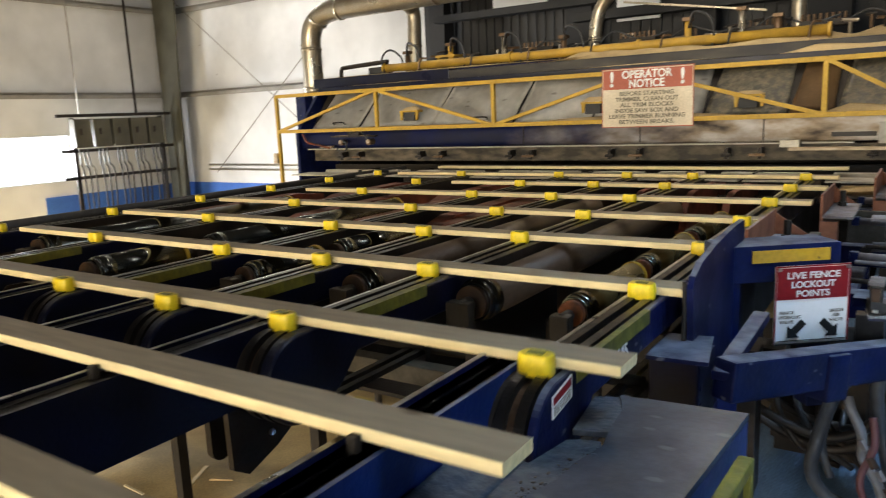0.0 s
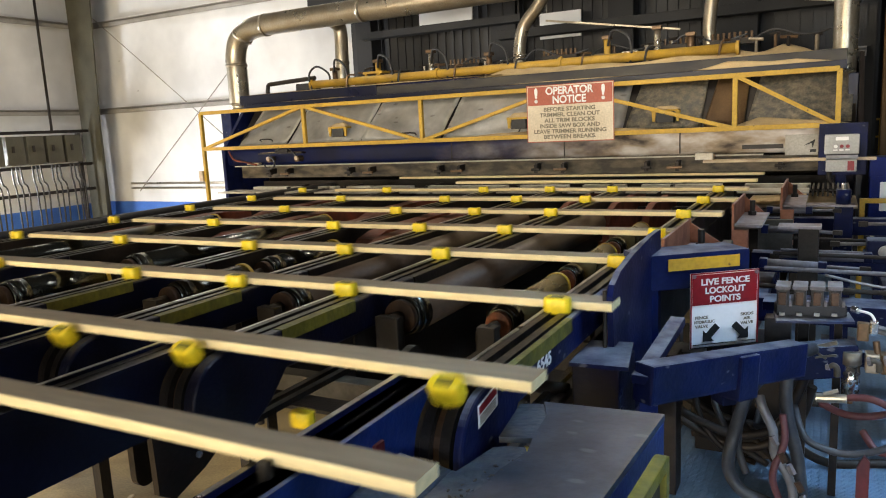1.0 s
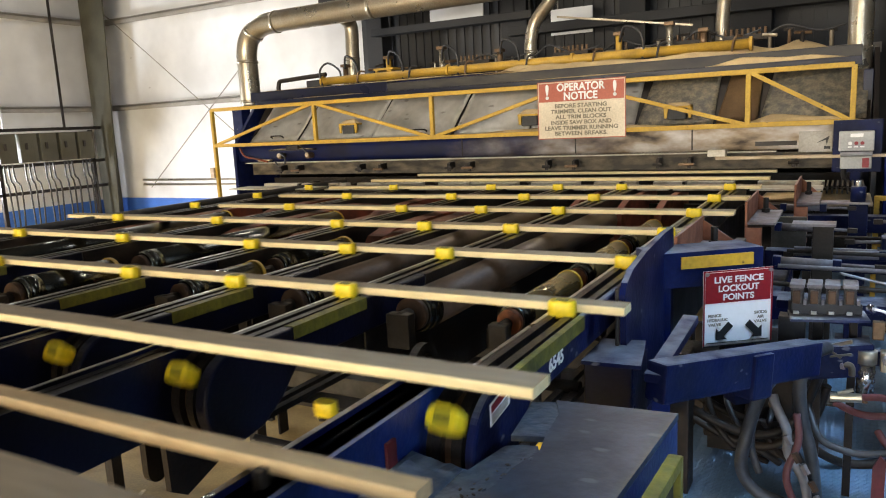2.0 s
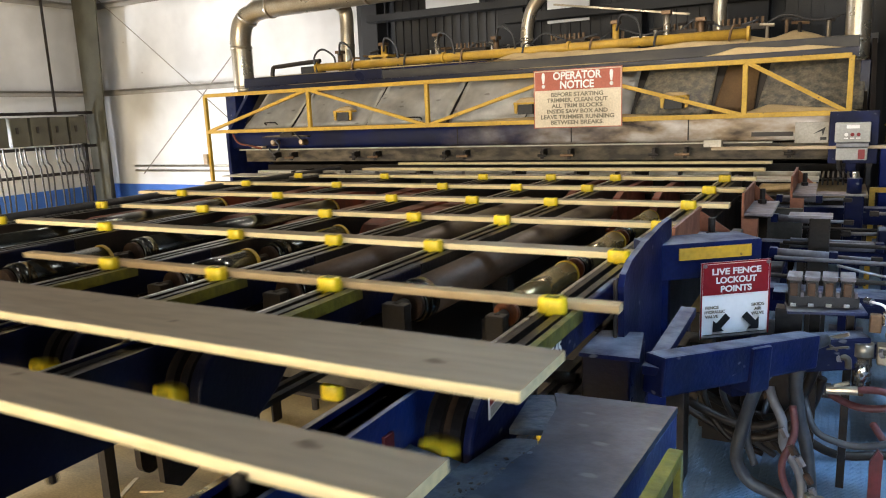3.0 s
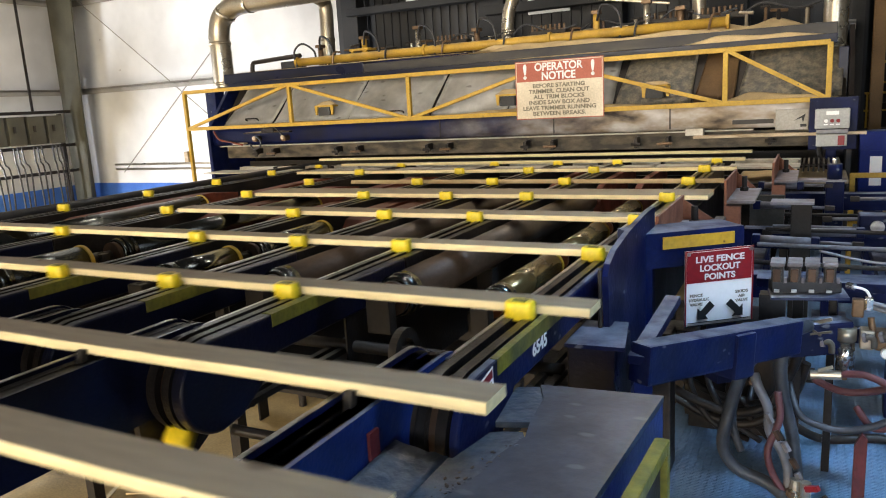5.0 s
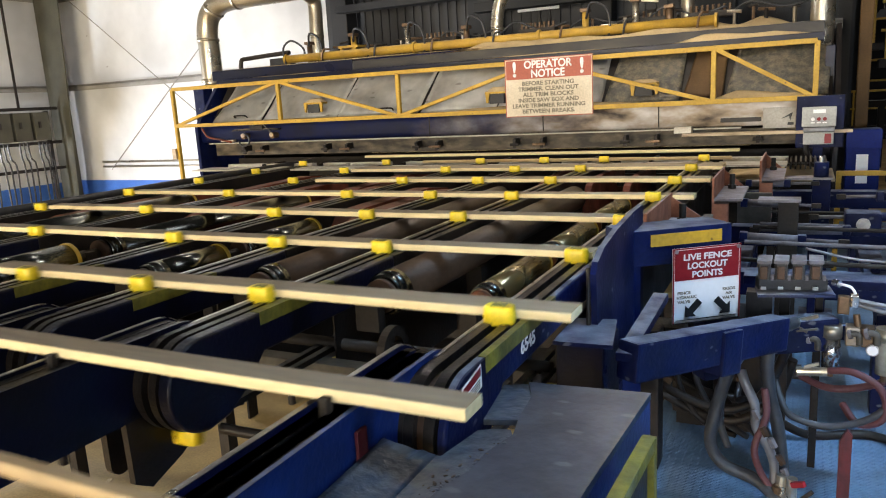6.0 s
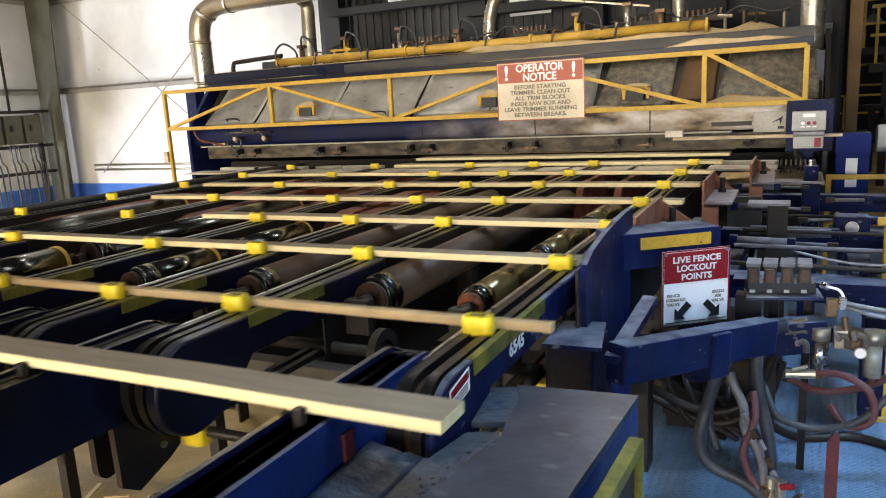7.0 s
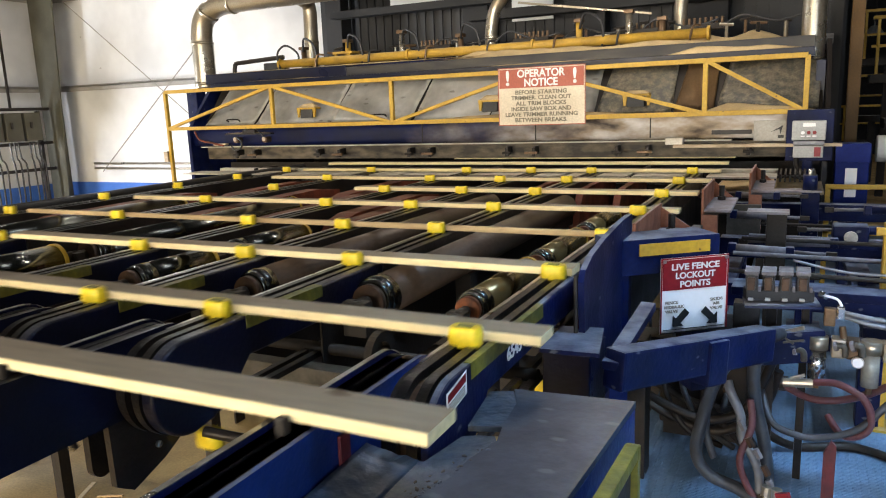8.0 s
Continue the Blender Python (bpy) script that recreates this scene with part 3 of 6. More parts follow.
part("end_plate", bm_poly(bmesh.new(), [(5.66, 0.2), (6.5, 0.2), (6.5, 2.10), (6.25, 2.10), (5.70, 1.47), (5.66, 1.46)], "x", 0.96, 1.0), GREASE_SHADE, saw)
part("back_plate", box(-6.47, 0.96, 6.46, 6.5, 1.10, 2.02), DARK, saw)
# unseen black enclosure that keeps the lit wall from showing through the mouth
part("mouth_blackout_top", box(-6.5, 1.0, 6.502, 8.40, 1.36, 1.39), GREASE_SHADE, saw, "black cover added behind the saw to keep the mouth dark")
part("mouth_blackout_back", box(-6.5, 1.0, 8.36, 8.40, FZ, 1.359), GREASE_SHADE, saw)
part("mouth_blackout_side", box(-6.5, -6.46, 6.502, 8.359, FZ, 1.359), GREASE_SHADE, saw)
part("mouth_blackout_side", box(0.96, 1.0, 6.502, 8.359, FZ, 1.359), GREASE_SHADE, saw)
part("top_beam", box(-6.58, -4.3, 6.16, 6.42, 2.03, 2.155, 0.006), NAVY, saw, "dark blue top beam")
part("top_beam", box(-4.298, 0.86, 6.16, 6.42, 2.03, 2.135, 0.006), BEAM, saw, "grimy flaking top beam buried in sawdust")
part("front_angle", box(-6.45, 0.86, 6.095, 6.158, 1.945, 2.028, 0.004), NAVY, saw, "dark navy angle steel under the top beam")
part("rear_beam", box(-6.3, -3.0, 6.421, 6.455, 2.10, 2.178, 0.004), BLUE, saw, "thin blue rear angle")
part("top_plate", box(-6.5, 0.9, 6.40, 7.6, 2.06, 2.09), BLUE_DIRTY, saw)
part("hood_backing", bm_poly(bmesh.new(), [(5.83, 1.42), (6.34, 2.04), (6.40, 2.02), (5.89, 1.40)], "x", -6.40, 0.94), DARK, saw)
edges = [-6.36, -5.5, -4.35, -3.22, -2.28, -1.12, -0.36, 0.03, 0.92]
random.seed(4)
for i, (a, b) in enumerate(zip(edges, edges[1:])):
    d0, d1 = (0.16 if i == 0 else 0.10), (0.10 if i < 4 else 0.02)
    bm = bmesh.new()
    n, rows = 14, 9
    grid = []
    for r in range(rows + 1):
        v = r / rows
        row = []
        for c in range(n + 1):
            u = c / n
            lx = a + 0.012 + d0 * v
            rx = b - 0.012 + d1 * v
            dent = noise.noise(((a + (b - a) * u) * 2.6, v * 2.2, 4.0 + i))
            bulge = 0.034 * math.sin(math.pi * u) * math.sin(math.pi * v) + 0.020 * dent + random.uniform(-0.003, 0.003)
            row.append(bm.verts.new((lx + (rx - lx) * u, 5.80 + 0.50 * v - bulge, 1.47 + 0.565 * v + bulge * 0.6)))
        grid.append(row)
    for r in range(rows):
        for c in range(n):
            bm.faces.new((grid[r][c], grid[r][c + 1], grid[r + 1][c + 1], grid[r + 1][c]))
    bmesh.ops.solidify(bm, geom=bm.faces[:], thickness=0.012)
    panel = part("hood_panel", bm, BROWN if i == 6 else (HOOD if i < 5 else HOOD_OLD), saw, "dented dusty sheet metal hood", smooth=True)
    if i in (0, 2, 4):
        mx = a + (b - a) * 0.62
        part("handle", bm_tube(bmesh.new(), [(mx - 0.09, 5.80, 1.52), (mx - 0.085, 5.76, 1.545), (mx + 0.085, 5.76, 1.545), (mx + 0.09, 5.80, 1.52)], 0.009, 8, 3), DARK, panel, "bent bar handle")
for bx in (-4.64, -2.24, -0.70):
    bracket = part("hinge_bracket", box(bx - 0.13, bx + 0.13, 5.73, 5.86, 1.64, 1.66), YELLOW, saw, "yellow angle bracket heaped with sawdust")
    for s in (-0.12, 0.11):
        part("bracket_leg", bm_poly(bmesh.new(), [(bx + s, 1.645), (bx + s + 0.045, 1.645), (bx + s + 0.03, 1.545), (bx + s + 0.008, 1.545)], "y", 5.715, 5.735), YELLOW, bracket)
    part("bracket_body", box(bx - 0.085, bx + 0.085, 5.737, 5.80, 1.535, 1.639, 0.004), SHEET, bracket, "dark hinge block")
part("corner_post", box(-6.90, -6.72, 6.10, 6.28, 0.2, 1.98, 0.006), BLUE, saw, "dark blue square post under the duct")
part("corner_post", box(0.875, 0.955, 6.0, 6.2, 0.2, 1.9, 0.006), NAVY, saw, "dark blue square post under the duct")
part("manifold_pipe", bm_rod(bmesh.new(), (-5.55, 6.5, 2.25), (-0.12, 6.5, 2.25), 0.052, seg=20), MUSTARD, saw, "long yellow air manifold pipe", smooth=True)
for fx in (-5.55, -3.6, -2.0, -0.12):
    part("flange", bm_rod(bmesh.new(), (fx - 0.015, 6.5, 2.25), (fx + 0.015, 6.5, 2.25), 0.072, seg=20), MUSTARD, saw)
part("bracket_arm", bm_tube(bmesh.new(), [(-6.35, 6.5, 2.08), (-6.34, 6.5, 2.28), (-6.2, 6.5, 2.31), (-5.5, 6.5, 2.34)], 0.03, 8, 3), DARK, saw)
# saw cylinders and valves along the manifold
cyl_x = [-5.25, -4.55, -3.75, -2.95, -1.5, -0.95, -0.6]
for i, cx in enumerate(cyl_x):
    v = part("saw_cylinder", bm_rod(bmesh.new(), (cx, 6.62, 2.10), (cx, 6.62, 2.44 + 0.05 * (i % 3)), 0.036, seg=14), (BRASS, MUSTARD, GALV)[i % 3], saw, "grimy upright air cylinder", smooth=True)
    part("cylinder_cap", box(cx - 0.05, cx + 0.05, 6.57, 6.67, 2.42 + 0.05 * (i % 3), 2.46 + 0.05 * (i % 3), 0.006), BRASS, v)
    part("cylinder_base", box(cx - 0.09, cx + 0.09, 6.5, 6.72, 2.10, 2.16, 0.004), DARK, v)
    if i < 5:
        part("hose", bm_tube(bmesh.new(), [(cx + 0.02, 6.58, 2.40), (cx + 0.10, 6.5, 2.55), (cx + 0.28, 6.45, 2.46), (cx + 0.30, 6.48, 2.22), (cx + 0.20, 6.45, 2.1)], 0.014, 8), BLACK, saw, "black air hose", smooth=True)
part("hose", bm_tube(bmesh.new(), [(-5.52, 6.45, 2.14), (-5.56, 6.45, 2.38), (-5.42, 6.45, 2.48), (-5.26, 6.48, 2.38), (-5.25, 6.5, 2.25)], 0.014, 8), BLACK, saw, smooth=True)
for i, sx in enumerate((-4.95, -4.15, -3.35, -2.55, -1.75, -1.05, -0.3)):
    part("strap", bm_tube(bmesh.new(), [(sx, 6.43, 2.12), (sx + 0.02, 6.43, 2.27), (sx + 0.05, 6.44, 2.33), (sx + 0.10, 6.5, 2.33)], 0.012, 8, 3), (BRASS, BLACK)[i % 2], saw, "bent tube strap over the pipe")
part("side_clamp", box(-4.75, -4.45, 6.55, 6.75, 2.33, 2.36, 0.004), MUSTARD, saw, "yellow clamp frame")
part("side_clamp", box(-4.72, -4.69, 6.55, 6.58, 2.10, 2.33), MUSTARD, saw)
part("side_clamp", box(-4.51, -4.48, 6.55, 6.58, 2.10, 2.33), MUSTARD, saw)
rng = random.Random(21)
for i in range(34):
    # small air fittings, stubs and tees crowded behind the manifold
    px = -4.9 + i * 0.165 + rng.uniform(-0.05, 0.05)
    pz, py = rng.uniform(2.30, 2.42), rng.uniform(6.66, 6.95)
    stub = part("air_fitting", bm_rod(bmesh.new(), (px, py, 2.092), (px, py, pz), rng.uniform(0.010, 0.022), seg=8), rng.choice((BRASS, DARK, GALV, GREASE_SHADE)), saw)
    part("tee", bm_rod(bmesh.new(), (px - rng.uniform(0.03, 0.09), py, pz), (px + rng.uniform(0.03, 0.09), py + rng.uniform(-0.04, 0.04), pz + rng.uniform(-0.02, 0.02)), rng.uniform(0.010, 0.018), seg=8), rng.choice((BRASS, DARK, GALV, GREASE_SHADE)), stub)
for i in range(5):
    px = -3.4 + i * 0.85
    part("air_line", bm_tube(bmesh.new(), [(px, 6.72, 2.33), (px + 0.2, 6.70, 2.42 + 0.03 * (i % 2)), (px + 0.5, 6.72, 2.34), (px + 0.8, 6.74, 2.40)], 0.011, 6, 6), (BLACK, HOSE)[i % 2], saw, "loose black air line", smooth=True)
for i, cx in enumerate((-3.35, -2.1, -0.75, -0.2)):
    coil = part("valve_rack", box(cx - 0.22, cx + 0.22, 6.7, 6.85, 2.30, 2.36, 0.004), DARK, saw, "rack of small air valves with tubing")
    for k in range(8):
        part("valve", bm_rod(bmesh.new(), (cx - 0.2 + k * 0.055, 6.77, 2.36), (cx - 0.2 + k * 0.055, 6.77, 2.43), 0.014, seg=10), BRASS, coil)
part("electric_box", box(-6.05, -5.75, 6.75, 6.95, 2.12, 2.3, 0.01), BLACK, saw)
# hold-down shoes over the chains at the saw mouth
for i, hx in enumerate((-5.70, -5.42, -4.45, -4.14, -3.20, -2.94, -2.02, -1.72, -0.86, -0.56, 0.35)):
    shoe = part("hold_down", box(hx - 0.015, hx + 0.015, 5.661, 5.779, 1.095, 1.165, 0.006), GREASE_SHADE, saw, "sooty hold-down arm")
    part("shoe", box(hx - 0.018, hx + 0.018, 5.635, 5.66, 1.062, 1.155, 0.006), GREASE_SHADE, shoe)
    part("knuckle", bm_rod(bmesh.new(), (hx - 0.045, 5.64, 1.10), (hx + 0.045, 5.64, 1.10), 0.016, seg=10), BRASS if i % 2 else DARK, shoe)
    if i % 2:
        part("spring_lug", box(hx - 0.10, hx - 0.046, 5.63, 5.67, 1.085, 1.112, 0.006), BRASS, shoe, "rusty pale spring lug")
# bed plates before the saw mouth, split where the chains run through
cuts = sorted([(c - 0.02, c + 0.02) for c in (-4.80, -4.24, -3.66, -3.145, -2.605, -1.40, -1.03, -0.475, 0.10)] + [(c - 0.064, c + 0.084) for c in CX])
spans, left = [], -5.35
for c0, c1 in cuts + [(0.62, 0.62)]:
    if c0 - left > 0.05:
        spans.append((left, c0))
    left = max(left, c1)
for i, (x0, x1) in enumerate(spans):
    skew = 0.03 * (i % 2)
    part("bed_plate", bm_poly(bmesh.new(), [(x0, 4.36), (x1, 4.36), (x1, 4.66 + skew), (x0, 4.66 + skew)], "z", 0.978, 0.992), PLATE, saw, "pale worn bed plate at the saw mouth")
    part("bed_bar", box(x0, x1, 4.94, 5.03, 0.945, 0.997, 0.004), PLATE, saw, "pale worn bed bar at the saw mouth")
    if i % 2:
        part("bed_finger", box(x0 - 0.03, x0 - 0.006, 4.90, 5.30, 0.93, 0.999, 0.003), GREASE_SHADE, saw)
for by in (4.40, 4.96):
    part("bed_carrier", box(-5.35, 0.62, by, by + 0.05, 0.82, 0.862), GREASE_SHADE, saw)
    for px in (-5.2, -3.5, -1.2, 0.5):
        part("carrier_leg", box(px, px + 0.06, by, by + 0.05, FZ, 0.819), GREASE_SHADE, saw)
# hydraulic fittings on the beam at the far end
part("pipe_fitting", bm_tube(bmesh.new(), [(-6.35, 5.62, 1.41), (-6.25, 5.6, 1.30), (-6.05, 5.6, 1.26), (-5.88, 5.62, 1.22)], 0.012, 8), RUST, saw, smooth=True)
for fx in (-5.66, -5.20):
    part("valve_fitting", bm_rod(bmesh.new(), (fx, 5.70, 1.29), (fx, 5.60, 1.29), 0.038, seg=14), BRASS, saw, "dusty round valve")
    part("valve_cap", bm_rod(bmesh.new(), (fx, 5.60, 1.30), (fx, 5.585, 1.30), 0.026, seg=12), TAN, saw)
part("fitting_bar", box(-5.86, -5.12, 5.63, 5.70, 1.355, 1.372, 0.004), DARK, saw)
part("fitting_bar", box(-6.05, -5.85, 5.62, 5.68, 1.225, 1.25, 0.004), TAN, saw)
part("valve_block", box(-5.56, -5.36, 5.62, 5.70, 1.373, 1.42, 0.008), DARK, saw)
part("hose", bm_tube(bmesh.new(), [(-5.64, 5.60, 1.33), (-5.54, 5.57, 1.27), (-5.56, 5.57, 1.19), (-5.66, 5.57, 1.17), (-5.72, 5.58, 1.23)], 0.011, 8), BLACK, saw, "black air hose", smooth=True)
part("hose", bm_tube(bmesh.new(), [(-5.50, 5.60, 1.41), (-5.36, 5.59, 1.45), (-5.28, 5.60, 1.40), (-5.20, 5.60, 1.32)], 0.011, 8), BLACK, saw, "black air hose", smooth=True)

# sawdust heaps on the saw
def heap(name, x0, x1, y0, y1, z, h, seed, label, rows=8, cols=30):
    bm = bmesh.new()
    grid = []
    for r in range(rows + 1):
        v = r / rows
        row = []
        for c in range(cols + 1):
            u = c / cols
            f = min(1, 4 * u, 4 * (1 - u)) * math.sin(math.pi * v)
            q = 0.5 + 0.5 * noise.noise((u * (x1 - x0) * 1.6 + seed, v * 2, seed))
            row.append(bm.verts.new((x0 + (x1 - x0) * u, y0 + (y1 - y0) * v, z + h * f * q)))
        grid.append(row)
    for r in range(rows):
        for c in range(cols):
            bm.faces.new((grid[r][c], grid[r][c + 1], grid[r + 1][c + 1], grid[r + 1][c]))
    low = [bm.verts.new((x, y, z - 0.002)) for x, y in ((x0, y0), (x1, y0), (x1, y1), (x0, y1))]
    bm.faces.new(low)
    return solo(name, bm, DUST, label, "sawdust", "sawdust heaps", "stuff", True)


heap("sawdust_heap", -6.5, -2.6, 6.162, 6.22, 2.157, 0.022, 6.3, "pale sawdust line on the top beam", 4, 90)
heap("sawdust_heap", -5.9, -4.6, 6.098, 6.158, 2.03, 0.02, 1.3, "pale sawdust flecks on the angle steel", 4, 40)
heap("sawdust_heap", -2.6, -1.0, 6.098, 6.158, 2.03, 0.02, 8.3, "pale sawdust flecks on the angle steel", 4, 50)
heap("sawdust_heap", -0.5, 0.75, 6.098, 6.158, 2.03, 0.09, 3.9, "pale sawdust flecks on the angle steel", 4, 40)
heap("sawdust_heap", -3.2, 0.2, 6.17, 6.44, 2.137, 0.10, 3, "pale sawdust drifted on the top beam")
heap("sawdust_heap", -0.9, 0.7, 6.40, 7.2, 2.10, 0.34, 9, "pale sawdust heaped on the saw top")
heap("sawdust_heap", -3.0, -1.4, 6.28, 6.44, 2.137, 0.12, 5, "pale sawdust heaped on the saw top")
for bx in (-4.64, -2.24, -0.70):
    heap("sawdust_heap", bx - 0.14, bx + 0.14, 5.735, 5.86, 1.662, 0.09, bx, "pale sawdust heaped on the bracket", 6, 10)
heap("sawdust_heap", -5.85, -5.13, 5.632, 5.698, 1.373, 0.02, 2.9, "pale sawdust lying on the fitting bar", 4, 24)
heap("sawdust_heap", -6.2, -3.4, 5.72, 5.82, 1.46, 0.035, 4.1, "pale sawdust along the hood foot", 6, 50)
heap("sawdust_heap", -0.1, 0.9, 5.72, 5.86, 1.46, 0.12, 2.2, "pale sawdust along the hood foot", 6, 24)
heap("sawdust_heap", -3.1, -0.6, 5.72, 5.84, 1.46, 0.07, 7.7, "pale sawdust along the hood foot", 6, 40)

# dust extraction ducts
def duct(name, pts, r, label, rings=()):
    t = thing(name, label, "duct")
    part("pipe", bm_tube(bmesh.new(), pts, r, 24, 10), GALV, t, smooth=True)
    for p, d in rings:
        p, d = Vector(p), Vector(d).normalized() * 0.02
        part("seam_ring", bm_rod(bmesh.new(), p - d, p + d, r * 1.06, seg=24), GALV, t, smooth=True)
    return t


duct("dust_duct", [(-6.80, 6.4, 1.98), (-6.80, 6.4, 2.5), (-6.80, 6.4, 2.72), (-6.72, 6.4, 2.93), (-6.52, 6.4, 3.06), (-6.25, 6.4, 3.10), (-5.6, 6.4, 3.11), (-3.6, 6.45, 3.13), (-1.6, 6.6, 3.18), (0.4, 6.8, 3.3), (2.5, 7, 3.5)],
     0.145, "bent galvanised dust extraction duct rising from the saw", [((-6.80, 6.4, 2.05), (0, 0, 1)), ((-6.80, 6.4, 2.60), (0, 0, 1)), ((-6.64, 6.4, 2.99), (0.7, 0, 0.7)), ((-6.2, 6.4, 3.10), (1, 0, 0)), ((-4.6, 6.4, 3.12), (1, 0, 0))])
duct("branch_duct", [(-5.35, 6.95, 2.1), (-5.35, 6.95, 2.6), (-5.35, 6.95, 3.0), (-5.35, 6.8, 3.1)], 0.095, "short galvanised branch duct", [((-5.35, 6.95, 2.55), (0, 0, 1))])
duct("branch_duct", [(-2.62, 6.8, 2.1), (-2.62, 6.8, 2.5), (-2.55, 6.8, 2.75), (-2.35, 6.75, 2.95), (-2.2, 6.7, 3.15)], 0.075, "bent galvanised branch duct", [((-2.62, 6.8, 2.4), (0, 0, 1))])
duct("branch_duct", [(-0.45, 6.9, 2.3), (-0.45, 6.9, 2.6), (-0.4, 6.9, 2.9), (-0.2, 6.9, 3.2)], 0.07, "bent galvanised branch duct")
duct("upright_duct", [(0.84, 6.3, 1.90), (0.84, 6.3, 3.0), (0.84, 6.3, 4.6)], 0.105, "upright galvanised duct beside the saw", [((0.84, 6.3, 2.1), (0, 0, 1)), ((0.84, 6.3, 2.9), (0, 0, 1))])
# wall ribs, with dark posts and beams invented to fill the dark background
for i in range(51):
    rx = -6.45 + i * 0.15
    structure("sheet_rib", box(rx, rx + 0.05, 8.97, 8.998, FZ, 8.0), SHEET, "raised rib of the sheet metal wall")
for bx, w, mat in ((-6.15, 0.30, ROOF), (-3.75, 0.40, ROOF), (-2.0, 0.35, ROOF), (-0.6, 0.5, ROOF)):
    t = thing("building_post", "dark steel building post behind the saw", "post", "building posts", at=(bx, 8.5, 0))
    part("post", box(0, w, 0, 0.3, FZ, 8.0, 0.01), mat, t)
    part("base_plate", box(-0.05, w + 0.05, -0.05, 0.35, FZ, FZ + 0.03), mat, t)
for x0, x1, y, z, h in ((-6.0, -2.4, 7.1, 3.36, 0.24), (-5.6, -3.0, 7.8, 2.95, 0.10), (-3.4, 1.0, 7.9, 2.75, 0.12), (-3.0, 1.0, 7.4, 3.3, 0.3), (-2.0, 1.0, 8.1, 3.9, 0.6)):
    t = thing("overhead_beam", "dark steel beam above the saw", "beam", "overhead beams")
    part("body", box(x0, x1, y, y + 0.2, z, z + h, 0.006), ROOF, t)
    for hx in (x0 + 0.3, x1 - 0.3):
        part("hanger", bm_rod(bmesh.new(), (hx, y + 0.1, z + h), (hx, y + 0.1, 8.0), 0.02, seg=8), ROOF, t)
for x0, x1, z0, z1 in ((-4.9, -4.0, 3.05, 3.4), (-2.95, -2.35, 2.75, 3.1)):
    t = thing("light_sheet", "pale loose sheet metal panel hung behind the saw", "panel", "loose sheets")
    part("sheet", box(x0, x1, 8.42, 8.45, z0, z1), WALL, t)
    part("hanger", bm_rod(bmesh.new(), (x0 + 0.1, 8.435, z1), (x0 + 0.1, 8.435, 8.0), 0.01, seg=6), GIRT, t)
for z, x0, x1 in ((2.62, -2.6, -0.9), (2.9, -2.2, 0.6), (2.75, -0.9, 0.8)):
    solo("slanting_conduit", bm_bar(bmesh.new(), (x0, 7.7, z + 0.28), (x1, 7.7, z), 0.025), GALV, "pale slanting conduit above the saw", "conduit", "overhead conduits")

# ---- yellow guard rail with the notice ----
rail = thing("guard_rail", "yellow welded guard rail truss in front of the saw", "railing")
PX, ZB, ZT = [-6.757, -5.02, -3.35, -1.69, -0.037, 0.80], 1.453, 1.93
part("top_rail", bm_bar(bmesh.new(), (PX[0], RY, ZT), (PX[-1], RY, ZT), 0.045), YELLOW, rail)
part("bottom_rail", bm_bar(bmesh.new(), (PX[0], RY, ZB), (PX[-1], RY, ZB), 0.045), YELLOW, rail)
for i, x in enumerate(PX):
    part("post", bm_bar(bmesh.new(), (x, RY, FZ if i == 0 else ZB), (x, RY, ZT), 0.045), YELLOW, rail)
for (a, za), (b, zb) in (((0, ZB), (1, ZT)), ((1, ZT), (2, ZB)), ((2, ZB), (3, ZT)), ((3, ZT), (4, ZB)), ((4, ZT), (5, ZB))):
    part("diagonal", bm_bar(bmesh.new(), (PX[a], RY - 0.004, za), (PX[b], RY - 0.004, zb), 0.038), YELLOW, rail)
part("junction_box", box(-6.86, -6.79, 5.54, 5.62, 1.02, 1.16, 0.005), TAN, rail)

NS = pose(-1.599, 5.53, 1.678, 90, 0, 0)
notice = thing("operator_notice_sign", "dusty cream and red operator notice sign on the railing", "sign")
part("panel", box(-2.056, -1.142, 5.532, 5.536, 1.388, 1.968, 0.001), CREAM, notice)
part("red_header", box(-2.040, -1.158, 5.529, 5.5325, 1.765, 1.952), RED_DUSTY, notice, "dusty red header")
for x0, x1, z0, z1 in ((-2.056, -1.142, 1.960, 1.968), (-2.056, -1.142, 1.388, 1.396), (-2.056, -2.048, 1.396, 1.960), (-1.150, -1.142, 1.396, 1.960)):
    part("border", box(x0, x1, 5.530, 5.5325, z0, z1), RED_DUSTY, notice)


def line_on(sign, words, x, z, size, mat, width=None, y=5.5275):
    return lettering("lettering", words, size, pose(x, y, z, 90, 0, 0), mat, sign, width)


line_on(notice, "OPERATOR", -1.599, 1.902, 0.105, WHITE_INK, 0.50)
line_on(notice, "NOTICE", -1.599, 1.812, 0.105, WHITE_INK, 0.35)
for ex in (-1.95, -1.248):
    line_on(notice, "!", ex, 1.857, 0.2, WHITE_INK)
for i, (words, w) in enumerate((("BEFORE STARTING", 0.54), ("TRIMMER, CLEAN OUT", 0.63), ("ALL TRIM BLOCKS", 0.53), ("INSIDE SAW BOX AND", 0.63), ("LEAVE TRIMMER RUNNING", 0.76), ("BETWEEN BREAKS.", 0.55))):
    line_on(notice, words, -1.599, 1.718 - i * 0.0555, 0.056, INK_GREY, w)

# ---- lug chain deck ----
HUB_Y, HUB_Z, YEND = -0.22, 0.860, 4.69
RC = 0.140  # radius of the chain's back


